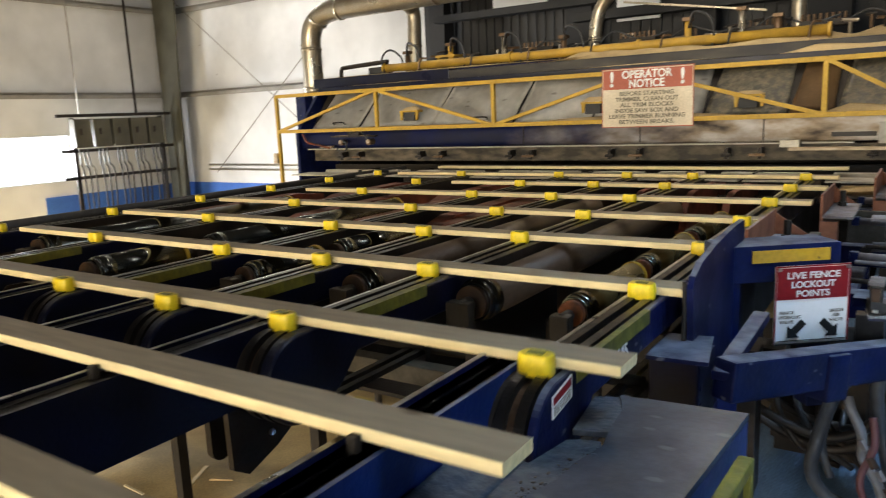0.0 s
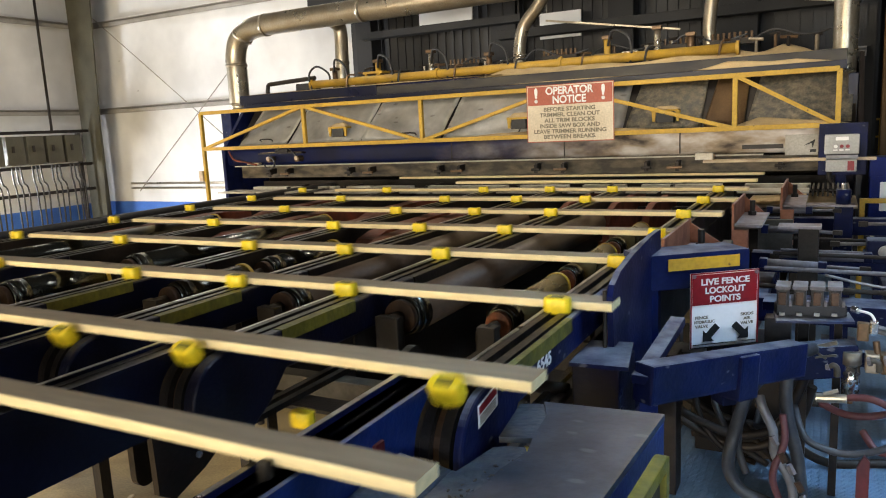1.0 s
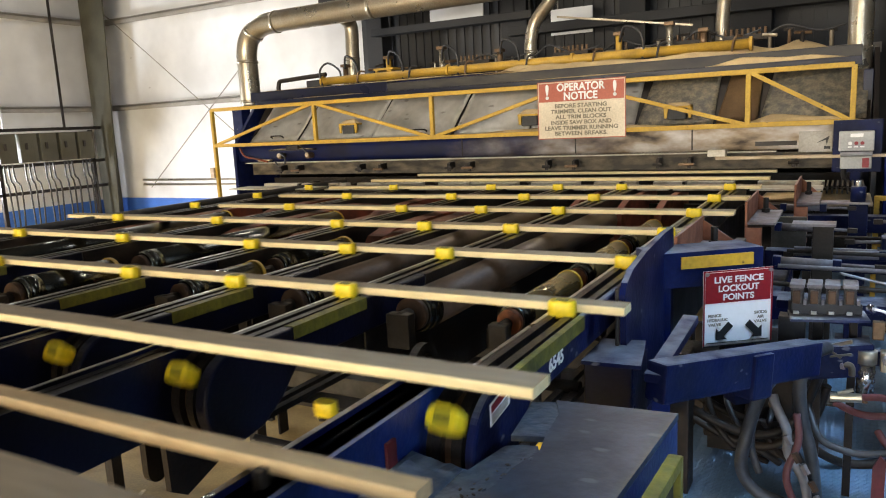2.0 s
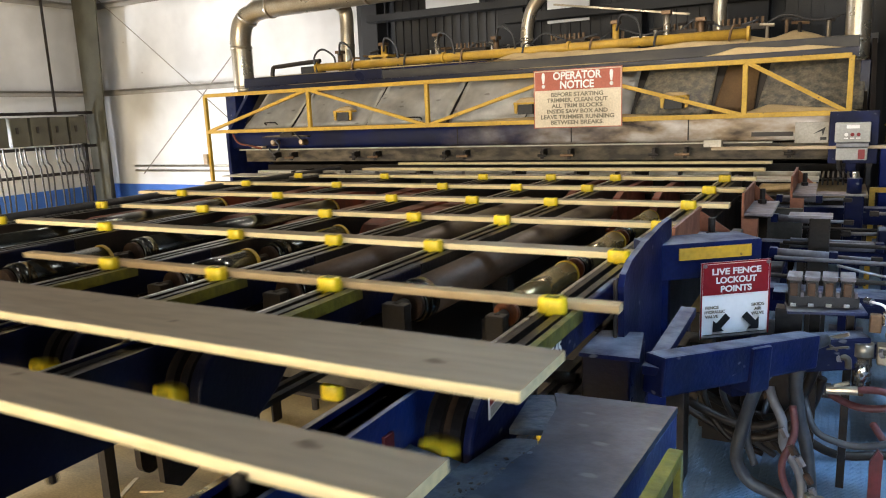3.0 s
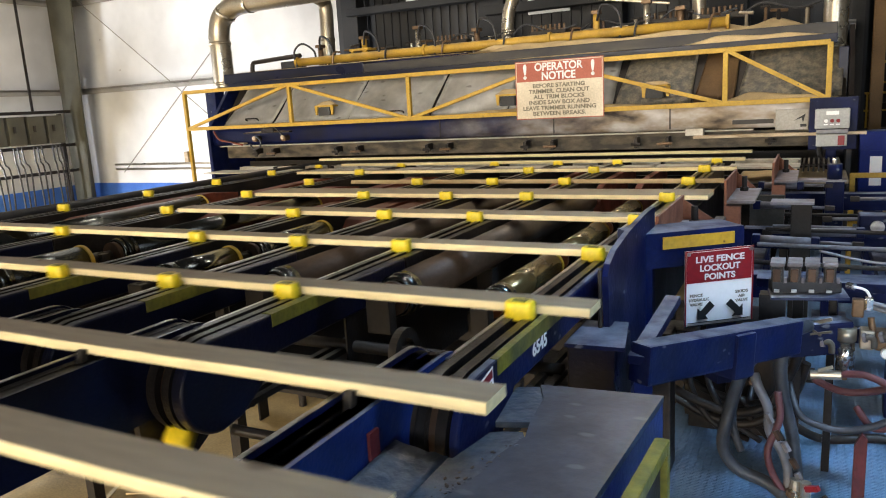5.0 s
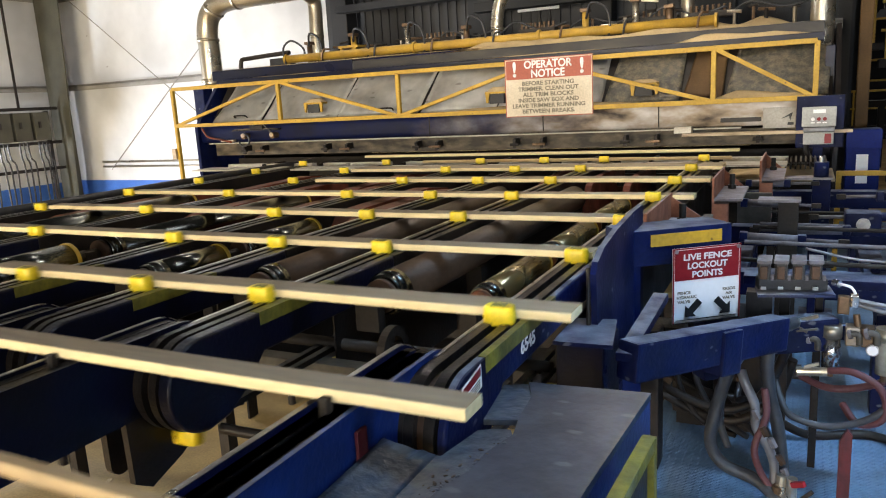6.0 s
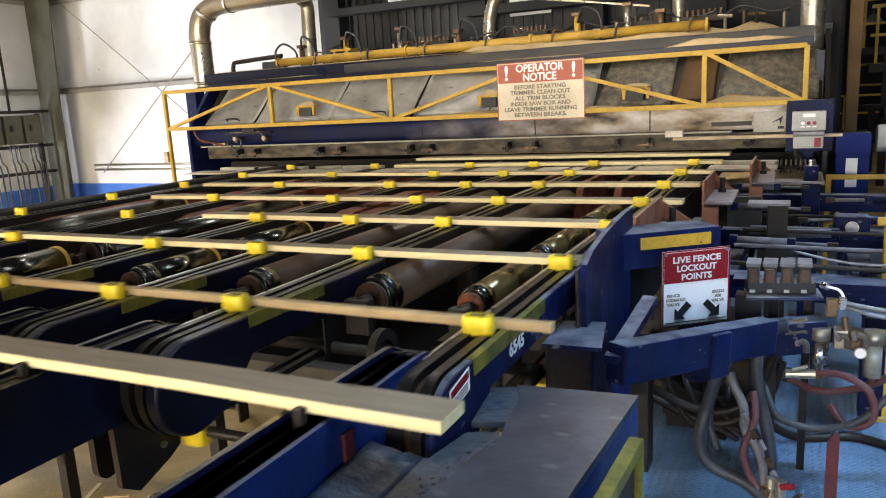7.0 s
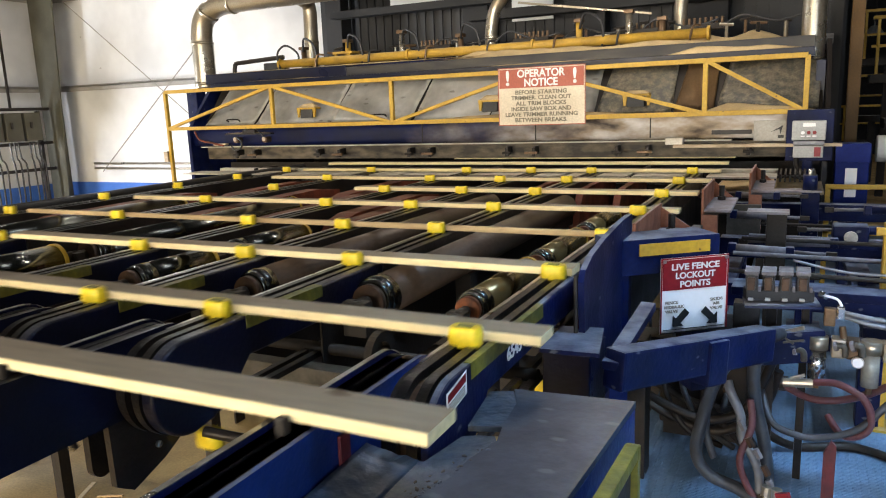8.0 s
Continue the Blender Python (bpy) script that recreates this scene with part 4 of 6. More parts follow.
def rounded(r, y0, y1, zlow):
    """Outline of a side plate with a round near end, in y and z."""
    pts = [(HUB_Y + r * math.cos(a), HUB_Z + r * math.sin(a)) for a in (math.pi / 2 + math.pi * k / 28 for k in range(29))]
    return pts + [(y1, zlow), (y1, HUB_Z + r)]


def chain_conveyor(cx):
    t = thing("chain_conveyor", "blue lug chain conveyor with black chain and yellow edge stripe", "conveyor", "deck chains", at=(cx, 0, 0))
    tail = [(-0.14, 0.735), (-0.05, 0.79), (0.03, 0.87)]
    part("side_plate", bm_poly(bmesh.new(), rounded(0.134, 0, YEND, 0.87)[:29] + tail + [(YEND, 0.87), (YEND, HUB_Z + 0.134)], "x", -0.062, -0.048), GREASE_SHADE, t, "dark side plate with a round end")
    near = cx > -0.5  # the outermost chain has a shallow side beam
    xb = 0.062 if near else 0.080
    shape = rounded(0.137, 0, 0.85, 0.87)[:29] + tail + [(0.85, 0.87), (0.85, HUB_Z + 0.137)]
    if near:
        shape = shape[:27] + [(-0.16, 0.745), (-0.02, 0.885), (0.85, 0.885), (0.85, HUB_Z + 0.137)]
    beam = bm_poly(bmesh.new(), shape, "x", 0.040, xb)
    rim = [e for e in beam.edges if all(abs(v.co.x - xb) < 1e-4 for v in e.verts)]
    bmesh.ops.bevel(beam, geom=rim, offset=0.010, segments=3, affect="EDGES", profile=0.5)
    part("side_beam", beam, BLUE if cx > -1 else NAVY, t, "navy blue side beam with a round end")
    # side beam turns from blue to near black beyond this point
    part("far_beam", box(0.040, xb, 0.853, YEND, 0.87, HUB_Z + 0.136, 0.004), GREASE_SHADE, t, "near-black far length of the side beam")
    part("edge_stripe", bm_poly(bmesh.new(), [(xb + 0.0005, 0.958), (xb + 0.0025, 0.958), (xb + 0.0025, 0.9995), (0.044, 0.9995), (0.044, 0.9975), (xb + 0.0005, 0.9975)], "y", -0.13 if near else 0.02, 0.42), OLIVE, t, "worn yellow edge stripe")
    for x0, x1 in ((-0.044, -0.020), (0.006, 0.032)):
        pts = rounded(RC, 0, YEND, HUB_Z - RC)
        inner = [(HUB_Y + (RC - 0.02) * math.cos(a), HUB_Z + (RC - 0.02) * math.sin(a)) for a in (math.pi / 2 + math.pi * k / 28 for k in range(29))]
        bm = bmesh.new()
        outline = [(YEND, HUB_Z + RC)] + pts[:29] + [(YEND, HUB_Z - RC)]
        back = [(YEND, HUB_Z + RC - 0.02)] + inner + [(YEND, HUB_Z - RC + 0.02)]
        ring = []
        for (oy, oz), (iy, iz) in zip(outline, back):
            ring.append([bm.verts.new(v) for v in ((x0, oy, oz), (x1, oy, oz), (x1, iy, iz), (x0, iy, iz))])
        for a, b in zip(ring, ring[1:]):
            for k in range(4):
                bm.faces.new((a[k], a[(k + 1) % 4], b[(k + 1) % 4], b[k]))
        bmesh.ops.recalc_face_normals(bm, faces=bm.faces[:])
        part("chain_strand", bm, CHAIN, t, "oily black chain strand")
    part("wear_strip", box(-0.062, -0.050, -0.16, YEND, 0.9935, 0.998), STEEL, t, "bright worn steel edge")
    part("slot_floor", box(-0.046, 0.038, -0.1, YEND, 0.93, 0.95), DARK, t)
    bm = bm_rod(bmesh.new(), (-0.030, HUB_Y, HUB_Z), (0.030, HUB_Y, HUB_Z), 0.118, seg=28)
    part("tail_sprocket", bm, BROWN_GREASE, t, "rusty tail sprocket", smooth=False)
    part("shaft", bm_rod(bmesh.new(), (-0.15, HUB_Y, HUB_Z), (0.0615 if near else 0.0795, HUB_Y, HUB_Z), 0.03, seg=16), DARK, t, smooth=True)
    foot = [(-0.37 + 0.035 * math.cos(a), 0.66 + 0.035 * math.sin(a)) for a in (math.pi + math.pi * q / 8 for q in range(9))]
    part("bracket", bm_poly(bmesh.new(), [(-0.405, 0.90)] + foot + [(-0.335, 0.90)], "x", -0.150, -0.126), GREASE_SHADE, t, "dark hanging bracket with a rounded foot")
    part("bracket_pin", bm_rod(bmesh.new(), (-0.0605, -0.235, 0.672), (-0.052, -0.235, 0.672), 0.010, seg=10), STEEL, t)
    part("bracket", bm_poly(bmesh.new(), [(-0.39, 0.86), (-0.385, 0.61), (-0.33, 0.575), (-0.21, 0.62), (-0.09, 0.69), (-0.09, 0.72), (-0.22, 0.86)], "x", -0.084, -0.0625), GREASE_SHADE, t, "dark triangular tail plate")
    # added black plate: stands in for shade and hides the return lugs
    part("shade_guard", box(0.0605, 0.0675, 0.42, YEND, 0.50, 0.869), GREASE_SHADE, t, "black plate added for shade, hiding the return lugs")
    part("leg", box(0.041, 0.0595, 2.30, 2.40, FZ, 0.869, 0.004), GREASE_SHADE, t)
    part("leg", box(0.041, 0.0595, 4.10, 4.20, FZ, 0.869, 0.004), GREASE_SHADE, t)
    return t


def infeed_conveyor(cx):
    t = thing("infeed_conveyor", "blue infeed chain conveyor with bright worn rails", "conveyor", "infeed chains", at=(cx, 0, 0))
    top, r = 1.008, 0.13
    def outline(zlow):
        pts = [(-0.16 + r * math.sin(a), top - r + r * math.cos(a)) for a in (math.pi * k / 20 for k in range(11))]
        return [(-7.9, top)] + pts + [(-0.05, zlow + 0.04), (-0.12, zlow), (-7.9, zlow)]
    part("side_plate", bm_poly(bmesh.new(), outline(0.79), "x", -0.172, -0.160), BLUE if cx > -1 else NAVY, t, "navy side plate")
    part("side_plate", bm_poly(bmesh.new(), outline(0.79), "x", -0.072, -0.060), BLUE_LIT if cx > -1 else NAVY, t, "deep blue side plate")
    bm = bmesh.new()
    line = [(-7.9, top)] + [(-0.16 + (r + 0.003) * math.sin(a), top - r + (r + 0.003) * math.cos(a)) for a in (math.pi * k / 20 for k in range(9))]
    ring = [[bm.verts.new((x, y, z)) for x in (-0.173, -0.159)] for y, z in line]
    for a, b in zip(ring, ring[1:]):
        bm.faces.new((a[0], a[1], b[1], b[0]))
    bmesh.ops.solidify(bm, geom=bm.faces[:], thickness=-0.004)
    part("wear_rail", bm, STEEL, t, "bright worn steel rail")
    for x0 in (-0.150, -0.112):
        bm = bmesh.new()
        line2 = [(-7.9, top - 0.006)] + [(-0.16 + (r - 0.006) * math.sin(a), top - r + (r - 0.006) * math.cos(a)) for a in (math.pi * k / 20 for k in range(13))]
        ring = [[bm.verts.new((x, y, z)) for x in (x0, x0 + 0.028)] for y, z in line2]
        for a, b in zip(ring, ring[1:]):
            bm.faces.new((a[0], a[1], b[1], b[0]))
        bmesh.ops.solidify(bm, geom=bm.faces[:], thickness=0.012)
        part("chain_strand", bm, CHAIN, t, "oily black chain strand")
    part("inner_floor", box(-0.159, -0.073, -7.9, -0.16, 0.90, 0.988), GREASE_SHADE, t)
    for ly in (-2.2, -5.0, -7.6):
        part("leg", box(-0.15, -0.08, ly, ly + 0.1, FZ, 0.88, 0.004), GREASE_SHADE, t)
    return t


base = chain_conveyor(CX[0])
feed = infeed_conveyor(CX[0])
for cx in CX[1:-1]:
    copy_thing(base, pose(cx, 0, 0))
    copy_thing(feed, pose(cx, 0, 0))
chain_conveyor(CX[-1])
infeed_conveyor(CX[-1])
# cross members that carry the deck
def cross_beam(y, z, w, h, x0=-4.4, x1=0.3, mat=None):
    solo("cross_beam", box(x0, x1, y - w / 2, y + w / 2, z - h, z, 0.006), mat or GREASE_SHADE, "greasy steel cross beam under the chain deck", "beam", "deck cross beams")


cross_beam(1.5, 0.60, 0.15, 0.15)
cross_beam(3.3, 0.60, 0.15, 0.15)
cross_beam(0.36, 0.72, 0.07, 0.07, -1.30, -0.08, PIPE_GREY)
cross_beam(5.1, 0.60, 0.15, 0.2)
solo("drive_shaft", bm_rod(bmesh.new(), (-4.3, 0.47, 0.745), (0.03, 0.47, 0.745), 0.022, seg=16), DARK, "dark greasy line shaft under the deck", "shaft", smooth=True)
bm = bmesh.new()
ring = [[bm.verts.new((x, 0.47 + r * math.cos(a), 0.745 + r * math.sin(a))) for x, r in ((-0.57, 0.088), (-0.54, 0.088), (-0.54, 0.052), (-0.57, 0.052))] for a in (2 * math.pi * q / 28 for q in range(28))]
for q in range(28):
    for e in range(4):
        bm.faces.new((ring[q][e], ring[q][(e + 1) % 4], ring[(q + 1) % 28][(e + 1) % 4], ring[(q + 1) % 28][e]))
bmesh.ops.recalc_face_normals(bm, faces=bm.faces[:])
bm_box(bm, -0.565, -0.545, 0.41, 0.53, 0.73, 0.76)
solo("shaft_sprocket", bm, DARK, "dark chain sprocket on the line shaft", "sprocket")
# outer walk beam along the far side of the deck
solo("side_beam", box(-4.62, -4.50, -1.2, 5.3, 0.78, 0.99, 0.008), BLUE_DIRTY, "dark steel side beam along the deck edge", "beam", "deck side beams")
solo("side_pipe", bm_rod(bmesh.new(), (-4.42, -0.5, 0.985), (-4.42, 5.3, 0.985), 0.035, seg=16), BLACK, "black pipe along the deck edge", "pipe", smooth=True)


def roll(cx, y0, y1, r, z, mat, ring=True, label="long grey-brown even-ending roll"):
    t = thing("ending_roll", label, "roller", "ending rolls", at=(cx, y0, z))
    part("barrel", bm_rod(bmesh.new(), (0, 0, 0), (0, y1 - y0, 0), r, seg=32), mat, t, smooth=True)
    part("collar", bm_rod(bmesh.new(), (0, -0.012, 0), (0, 0.05, 0), r * 1.03, seg=32), ROLL_DARK, t, "glossy black collar", smooth=True)
    part("lip", bm_rod(bmesh.new(), (0, -0.034, 0), (0, -0.013, 0), r * 0.90, r * 1.02, seg=28), ROLL_DARK, t, smooth=True)
    part("hub", bm_rod(bmesh.new(), (0, -0.062, 0), (0, -0.035, 0), r * 0.80, seg=24), HUB_RUST if mat is ROLL_AMBER else BROWN_GREASE, t, "rusty greasy hub", smooth=True)
    part("shaft", bm_rod(bmesh.new(), (0, -0.14, 0), (0, -0.072, 0), r * 0.35, seg=16), DARK, t, smooth=True)
    part("bearing", box(-r * 0.6, r * 0.6, -0.16, -0.11, -r * 1.3, r * 0.3, 0.006), DARK, t)
    if ring:
        # yellow ring paints the glow reflected at the roll's far end
        part("end_ring", bm_rod(bmesh.new(), (0, y1 - y0 + 0.002, 0), (0, y1 - y0 + 0.02, 0), r * 1.06, seg=28), YELLOW, t, "yellow end ring standing in for a reflected glow")
    part("far_shaft", bm_rod(bmesh.new(), (0, y1 - y0 + 0.021, 0), (0, y1 - y0 + 0.1, 0), r * 0.35, seg=16), DARK, t)
    if y0 < 1.4 and y1 > 1.6:
        part("stand", box(-0.04, 0.04, 1.46 - y0, 1.54 - y0, 0.60 - z, -r * 1.02), DARK, t)
    else:
        part("stand", box(-0.03, 0.03, 0.3, 0.36, FZ - z, -r * 1.02), DARK, t)
    return t


SHINY = "short dark shiny ending roll with a yellow ring"
roll(-0.235, 0.58, 1.13, 0.055, 0.925, ROLL_AMBER, label="short amber-coloured shiny ending roll with a yellow ring")
roll(-0.235, 1.30, 1.88, 0.055, 0.925, ROLL_AMBER, label="short amber-coloured shiny ending roll with a yellow ring")
roll(-0.235, 2.06, 2.66, 0.055, 0.925, ROLL_AMBER, label="short dusty ending roll")
roll(-0.675, 0.66, 3.2, 0.082, 0.895, ROLL, False)
roll(-1.225, 0.63, 3.2, 0.078, 0.900, ROLL, False)
roll(-1.80, 0.55, 0.95, 0.070, 0.910, ROLL_DARK, label=SHINY)
roll(-1.80, 1.16, 1.70, 0.070, 0.910, ROLL_DARK, label=SHINY)
roll(-2.62, 1.0, 2.7, 0.085, 0.905, ROLL_DARK, label="long dark shiny ending roll")
roll(-2.62, 0.30, 0.75, 0.085, 0.905, ROLL_DARK, label=SHINY)
roll(-3.65, 0.6, 2.6, 0.085, 0.905, ROLL_DARK, label="long dark shiny ending roll")


def skid(cx, y0, y1, w=0.05):
    pts = [(y0, 0.70), (y0 + 0.02, 0.84), (y0 + 0.10, 0.93), (y0 + 0.25, 0.965), (y1 - 0.3, 0.975), (y1, 0.94), (y1, 0.70)]
    t = thing("skid_plate", "rusty red-brown steel lifting skid", "skid", "lifting skids", at=(cx, 0, 0))
    part("plate", bm_poly(bmesh.new(), pts, "x", -w / 2, w / 2), RUST, t)
    part("foot", box(-0.07, 0.07, y0 + 0.05, y1 - 0.05, 0.68, 0.70), RUST, t)
    part("lifter", bm_rod(bmesh.new(), (0, (y0 + y1) / 2, FZ), (0, (y0 + y1) / 2, 0.68), 0.03, seg=12), DARK, t)


for sx, sy0, sy1 in ((-0.40, 3.5, 4.6), (-0.68, 3.5, 4.7), (-1.60, 1.75, 3.3), (-1.80, 1.95, 3.4), (-2.22, 1.6, 3.6), (-2.44, 2.9, 4.3), (-2.85, 1.7, 3.6), (-3.25, 1.6, 3.4), (-3.45, 2.75, 4.2), (-3.86, 1.4, 3.2), (-1.05, 3.5, 4.7)):
    skid(sx, sy0, sy1, 0.05 if sx > -1.5 else 0.13)
# black tray and wall added for the darkness under the rolls
solo("shade_wall", box(-4.35, 0.10, 3.00, 3.03, FZ, 0.279), GREASE_SHADE, "black wall added under the chain deck for shade", "wall plate")
solo("shade_tray", box(-4.35, -0.1, 0.92, 5.4, 0.28, 0.30), GREASE_SHADE, "black tray added under the chain deck for shade", "tray")

# wording on the near chain's side beam
tag_board = thing("painted_number", "white painted machine number on the blue beam", "number")
lettering("numerals", "6545", 0.054, pose(0.0628, 0.17, 0.936, 90, 0, 90), WHITE_INK, tag_board, 0.115)
sticker = thing("warning_sticker", "white and red warning sticker on the blue beam", "sticker")
part("panel", bm_poly(bmesh.new(), [(-0.268, 0.918), (-0.158, 0.935), (-0.158, 0.992), (-0.268, 0.972)], "x", 0.0625, 0.0638), WHITE, sticker)
part("red_band", bm_poly(bmesh.new(), [(-0.262, 0.949), (-0.164, 0.966), (-0.164, 0.986), (-0.262, 0.967)], "x", 0.0639, 0.0646), RED, sticker)
for i in range(4):
    part("bar", bm_poly(bmesh.new(), [(-0.260, 0.9235 + i * 0.006), (-0.17, 0.9375 + i * 0.006), (-0.17, 0.9405 + i * 0.006), (-0.260, 0.9265 + i * 0.006)], "x", 0.0639, 0.0646), INK_GREY, sticker)

# ---- cover plates beside the near chain ----
cover = thing("drive_cover", "grey-blue steel drive cover with a notch beside the chain", "cover")
seam = [(0.117, 0.016), (0.153, -0.066), (0.166, -0.191), (0.182, -0.271), (0.159, -0.37), (0.156, -0.45), (0.132, -0.531), (0.122, -0.638), (0.115, -0.799), (0.104, -1.335)]
right = [(0.417, 0.044), (0.387, -0.441), (0.361, -1.335)]
part("top", bm_poly(bmesh.new(), right + seam[::-1], "z", 0.870, 0.886), COVER, cover, "scuffed grey-blue top plate")
part("corner_plate", bm_poly(bmesh.new(), [(0.059, -0.007), (0.088, -0.213), (0.165, -0.189), (0.153, -0.066), (0.116, 0.016)], "z", 0.866, 0.880), CHIPPED, cover, "scuffed grey-blue corner plate")
patch = [(0.165, -0.24), (0.182, -0.271), (0.158, -0.37), (0.155, -0.45), (0.132, -0.531), (0.121, -0.638), (0.114, -0.799), (0.103, -1.335), (-0.039, -1.335), (-0.057, -0.799), (-0.058, -0.436), (0.006, -0.407), (0.072, -0.403), (0.097, -0.267), (0.126, -0.25)]
part("patch_plate", bm_poly(bmesh.new(), patch[::-1], "z", 0.866, 0.8795), CHIPPED, cover, "chipped lower plate")
# strip added in place of the yellowish floor showing through the notch
part("notch_floor_strip", box(0.135, 0.160, -0.235, -0.205, 0.835, 0.845), OLIVE, cover, "yellowish strip standing in for floor seen in the notch")
lip = bmesh.new()
rows = []
for i in range(19):
    v = i / 18
    row = []
    for k in range(9):
        u = k / 8
        wave = noise.noise((u * 2.5, v * 6.0, 3.0)) * 0.014 + noise.noise((u * 9, v * 16, 7.0)) * 0.005
        row.append(lip.verts.new((0.062 - 0.112 * u, -0.405 - 0.022 * u - 0.85 * v, 0.8815 + 0.030 * u ** 1.5 * (1 - v) + abs(wave) * min(1, 4 * u) * min(1, 6 * (1 - u) + 0.2))))
    rows.append(row)
for a, b in zip(rows, rows[1:]):
    for k in range(8):
        lip.faces.new((a[k], a[k + 1], b[k + 1], b[k]))
bmesh.ops.recalc_face_normals(lip, faces=lip.faces[:])
bmesh.ops.solidify(lip, geom=lip.faces[:], thickness=0.004)
part("bent_lip", lip, CHIPPED, cover, "bent worn lip of the cover", smooth=True)
rng = random.Random(31)
for i in range(60):
    # loose chips and clots of dirt along the seam
    j = rng.randrange(3, 8)
    (x0, y0), (x1, y1) = seam[j], seam[j + 1]
    w = rng.random()
    px, py, pr = x0 + (x1 - x0) * w + rng.gauss(-0.015, 0.014), y0 + (y1 - y0) * w, rng.uniform(0.0015, 0.0045)
    clot = bmesh.new()
    bmesh.ops.create_icosphere(clot, subdivisions=1, radius=pr, matrix=pose(px, py, 0.8815 if px < x0 - 0.004 else 0.887, 0, 0, rng.uniform(0, 180)) @ Matrix.Diagonal((1.8, 1, 0.45, 1)))
    part("dirt_clot", clot, (DARK, CHIPPED, PIPE_GREY)[i % 3], cover)
# side plate takes the blue that has light painted into it
part("side", bm_poly(bmesh.new(), [(right[0][0], right[0][1] - 0.01), right[1], right[2], (right[2][0] - 0.012, right[2][1]), (right[1][0] - 0.012, right[1][1]), (right[0][0] - 0.012, right[0][1] - 0.01)], "z", 0.0, 0.869), BLUE_LIT, cover, "blue side plate in the lit paint colour")
part("back", box(0.12, 0.40, 0.020, 0.034, 0.30, 0.865), BLUE, cover)
gate = thing("machine_guard", "small yellow angle steel guard beside the drive cover", "guard")
for a, b in (((0.455, -0.19, 0.0), (0.455, -0.19, 0.885)), ((0.436, -0.62, 0.0), (0.436, -0.62, 0.885)), ((0.455, -0.19, 0.875), (0.436, -0.62, 0.875)), ((0.455, -0.19, 0.4), (0.436, -0.62, 0.4))):
    part("bar", bm_bar(bmesh.new(), a, b, 0.03), OLIVE, gate)
part("mesh_panel", bm_poly(bmesh.new(), [(0.450, -0.21), (0.432, -0.60), (0.438, -0.60), (0.456, -0.21)], "z", 0.415, 0.86), DARK, gate)
post = thing("red_bar_post", "red painted steel bar standing on the walkway", "post")
part("bar", bm_poly(bmesh.new(), [(0.850, 0.0), (0.882, 0.0), (0.882, 0.60), (0.868, 0.615), (0.850, 0.575)], "y", 0.585, 0.60), OLD_RED, post)
part("foot", box(0.82, 0.91, 0.55, 0.64, 0.0, 0.012), DARK, post)

# ---- live fence ----
FD = Vector((0.793, 0.610, 0))  # direction of the sign and the beam behind it
FN = Vector((0.610, -0.793, 0))


def on_fence(p0, u, v, z):
    p = Vector((p0[0], p0[1], 0)) + FD * u + FN * v
    return (p.x, p.y, z)


def fence_box(u0, u1, v0, v1, z0, z1, bevel=0.004, bm=None):
    m = Matrix.Translation((0.29, 1.2, 0)) @ Matrix((FD, -FN, Vector((0, 0, 1)))).transposed().to_4x4()
    return bm_box(bm or bmesh.new(), u0, u1, v0, v1, z0, z1, bevel, m)


fence = thing("live_fence", "blue steel live fence head with a yellow patch", "fence")
pts = [(0.57, 0.83), (0.555, 1.04), (0.58, 1.075), (0.66, 1.105), (0.85, 1.13), (1.15, 1.15), (1.30, 1.15), (1.30, 0.55), (0.74, 0.55), (0.72, 0.83)]
part("fence_plate", bm_poly(bmesh.new(), pts, "x", 0.135, 0.155), BLUE, fence, "blue guide plate with a curved lead-in edge")
part("head_beam", fence_box(-0.19, 0.26, 0.02, 0.20, 0.93, 1.07), BLUE, fence, "dusty blue head beam")
part("yellow_patch", fence_box(-0.085, 0.215, 0.015, 0.0195, 1.005, 1.052, 0.0), YELLOW, fence, "worn yellow paint patch")
part("upright", fence_box(-0.20, -0.12, 0.03, 0.19, 0.36, 0.93), BLUE, fence)
part("upright", fence_box(0.16, 0.24, 0.03, 0.12, 0.42, 0.93), BLUE, fence)
part("cross_arm", bm_bar(bmesh.new(), (0.27, 0.46, 0.80), (0.67, 1.17, 0.705), 0.08, 0.125), BLUE, fence, "blue cross arm")
part("brace", bm_bar(bmesh.new(), (0.262, 0.455, 0.812), (0.292, 0.92, 0.880), 0.052, 0.030), BLUE, fence)
part("arm_post", bm_bar(bmesh.new(), (0.478, 0.812, 0.728), (0.530, 0.903, 0.718), 0.088, 0.155), BLUE, fence, "blue post foot on the arm")
part("rear_beam", bm_bar(bmesh.new(), (0.50, 1.30, 0.62), (0.86, 1.45, 0.64), 0.10, 0.13), BLUE, fence, "dusty blue rear beam")
part("ledge", bm_poly(bmesh.new(), [(0.066, 0.375), (0.245, 0.387), (0.20, 0.64), (0.066, 0.62)], "z", 0.860, 0.872), BLUE, fence, "pale dusty blue ledge")
part("lower_beam", box(0.068, 0.215, 0.40, 0.60, 0.55, 0.859, 0.006), NAVY, fence)
part("lower_leg", box(0.09, 0.16, 0.50, 0.58, 0.0, 0.549, 0.006), GREASE_SHADE, fence)
part("rod", bm_rod(bmesh.new(), (0.128, 0.555, 0.873), (0.128, 0.56, 1.06), 0.007, seg=8), DARK, fence)
part("rusty_bar", bm_bar(bmesh.new(), (0.125, 0.60, 0.875), (0.115, 0.95, 0.96), 0.03), RUST, fence)
part("base_post", box(0.14, 0.22, 1.30, 1.42, 0.0, 0.62, 0.006), GREASE_SHADE, fence)

lock = thing("lockout_sign", "white and red lockout points sign on the fence", "sign")
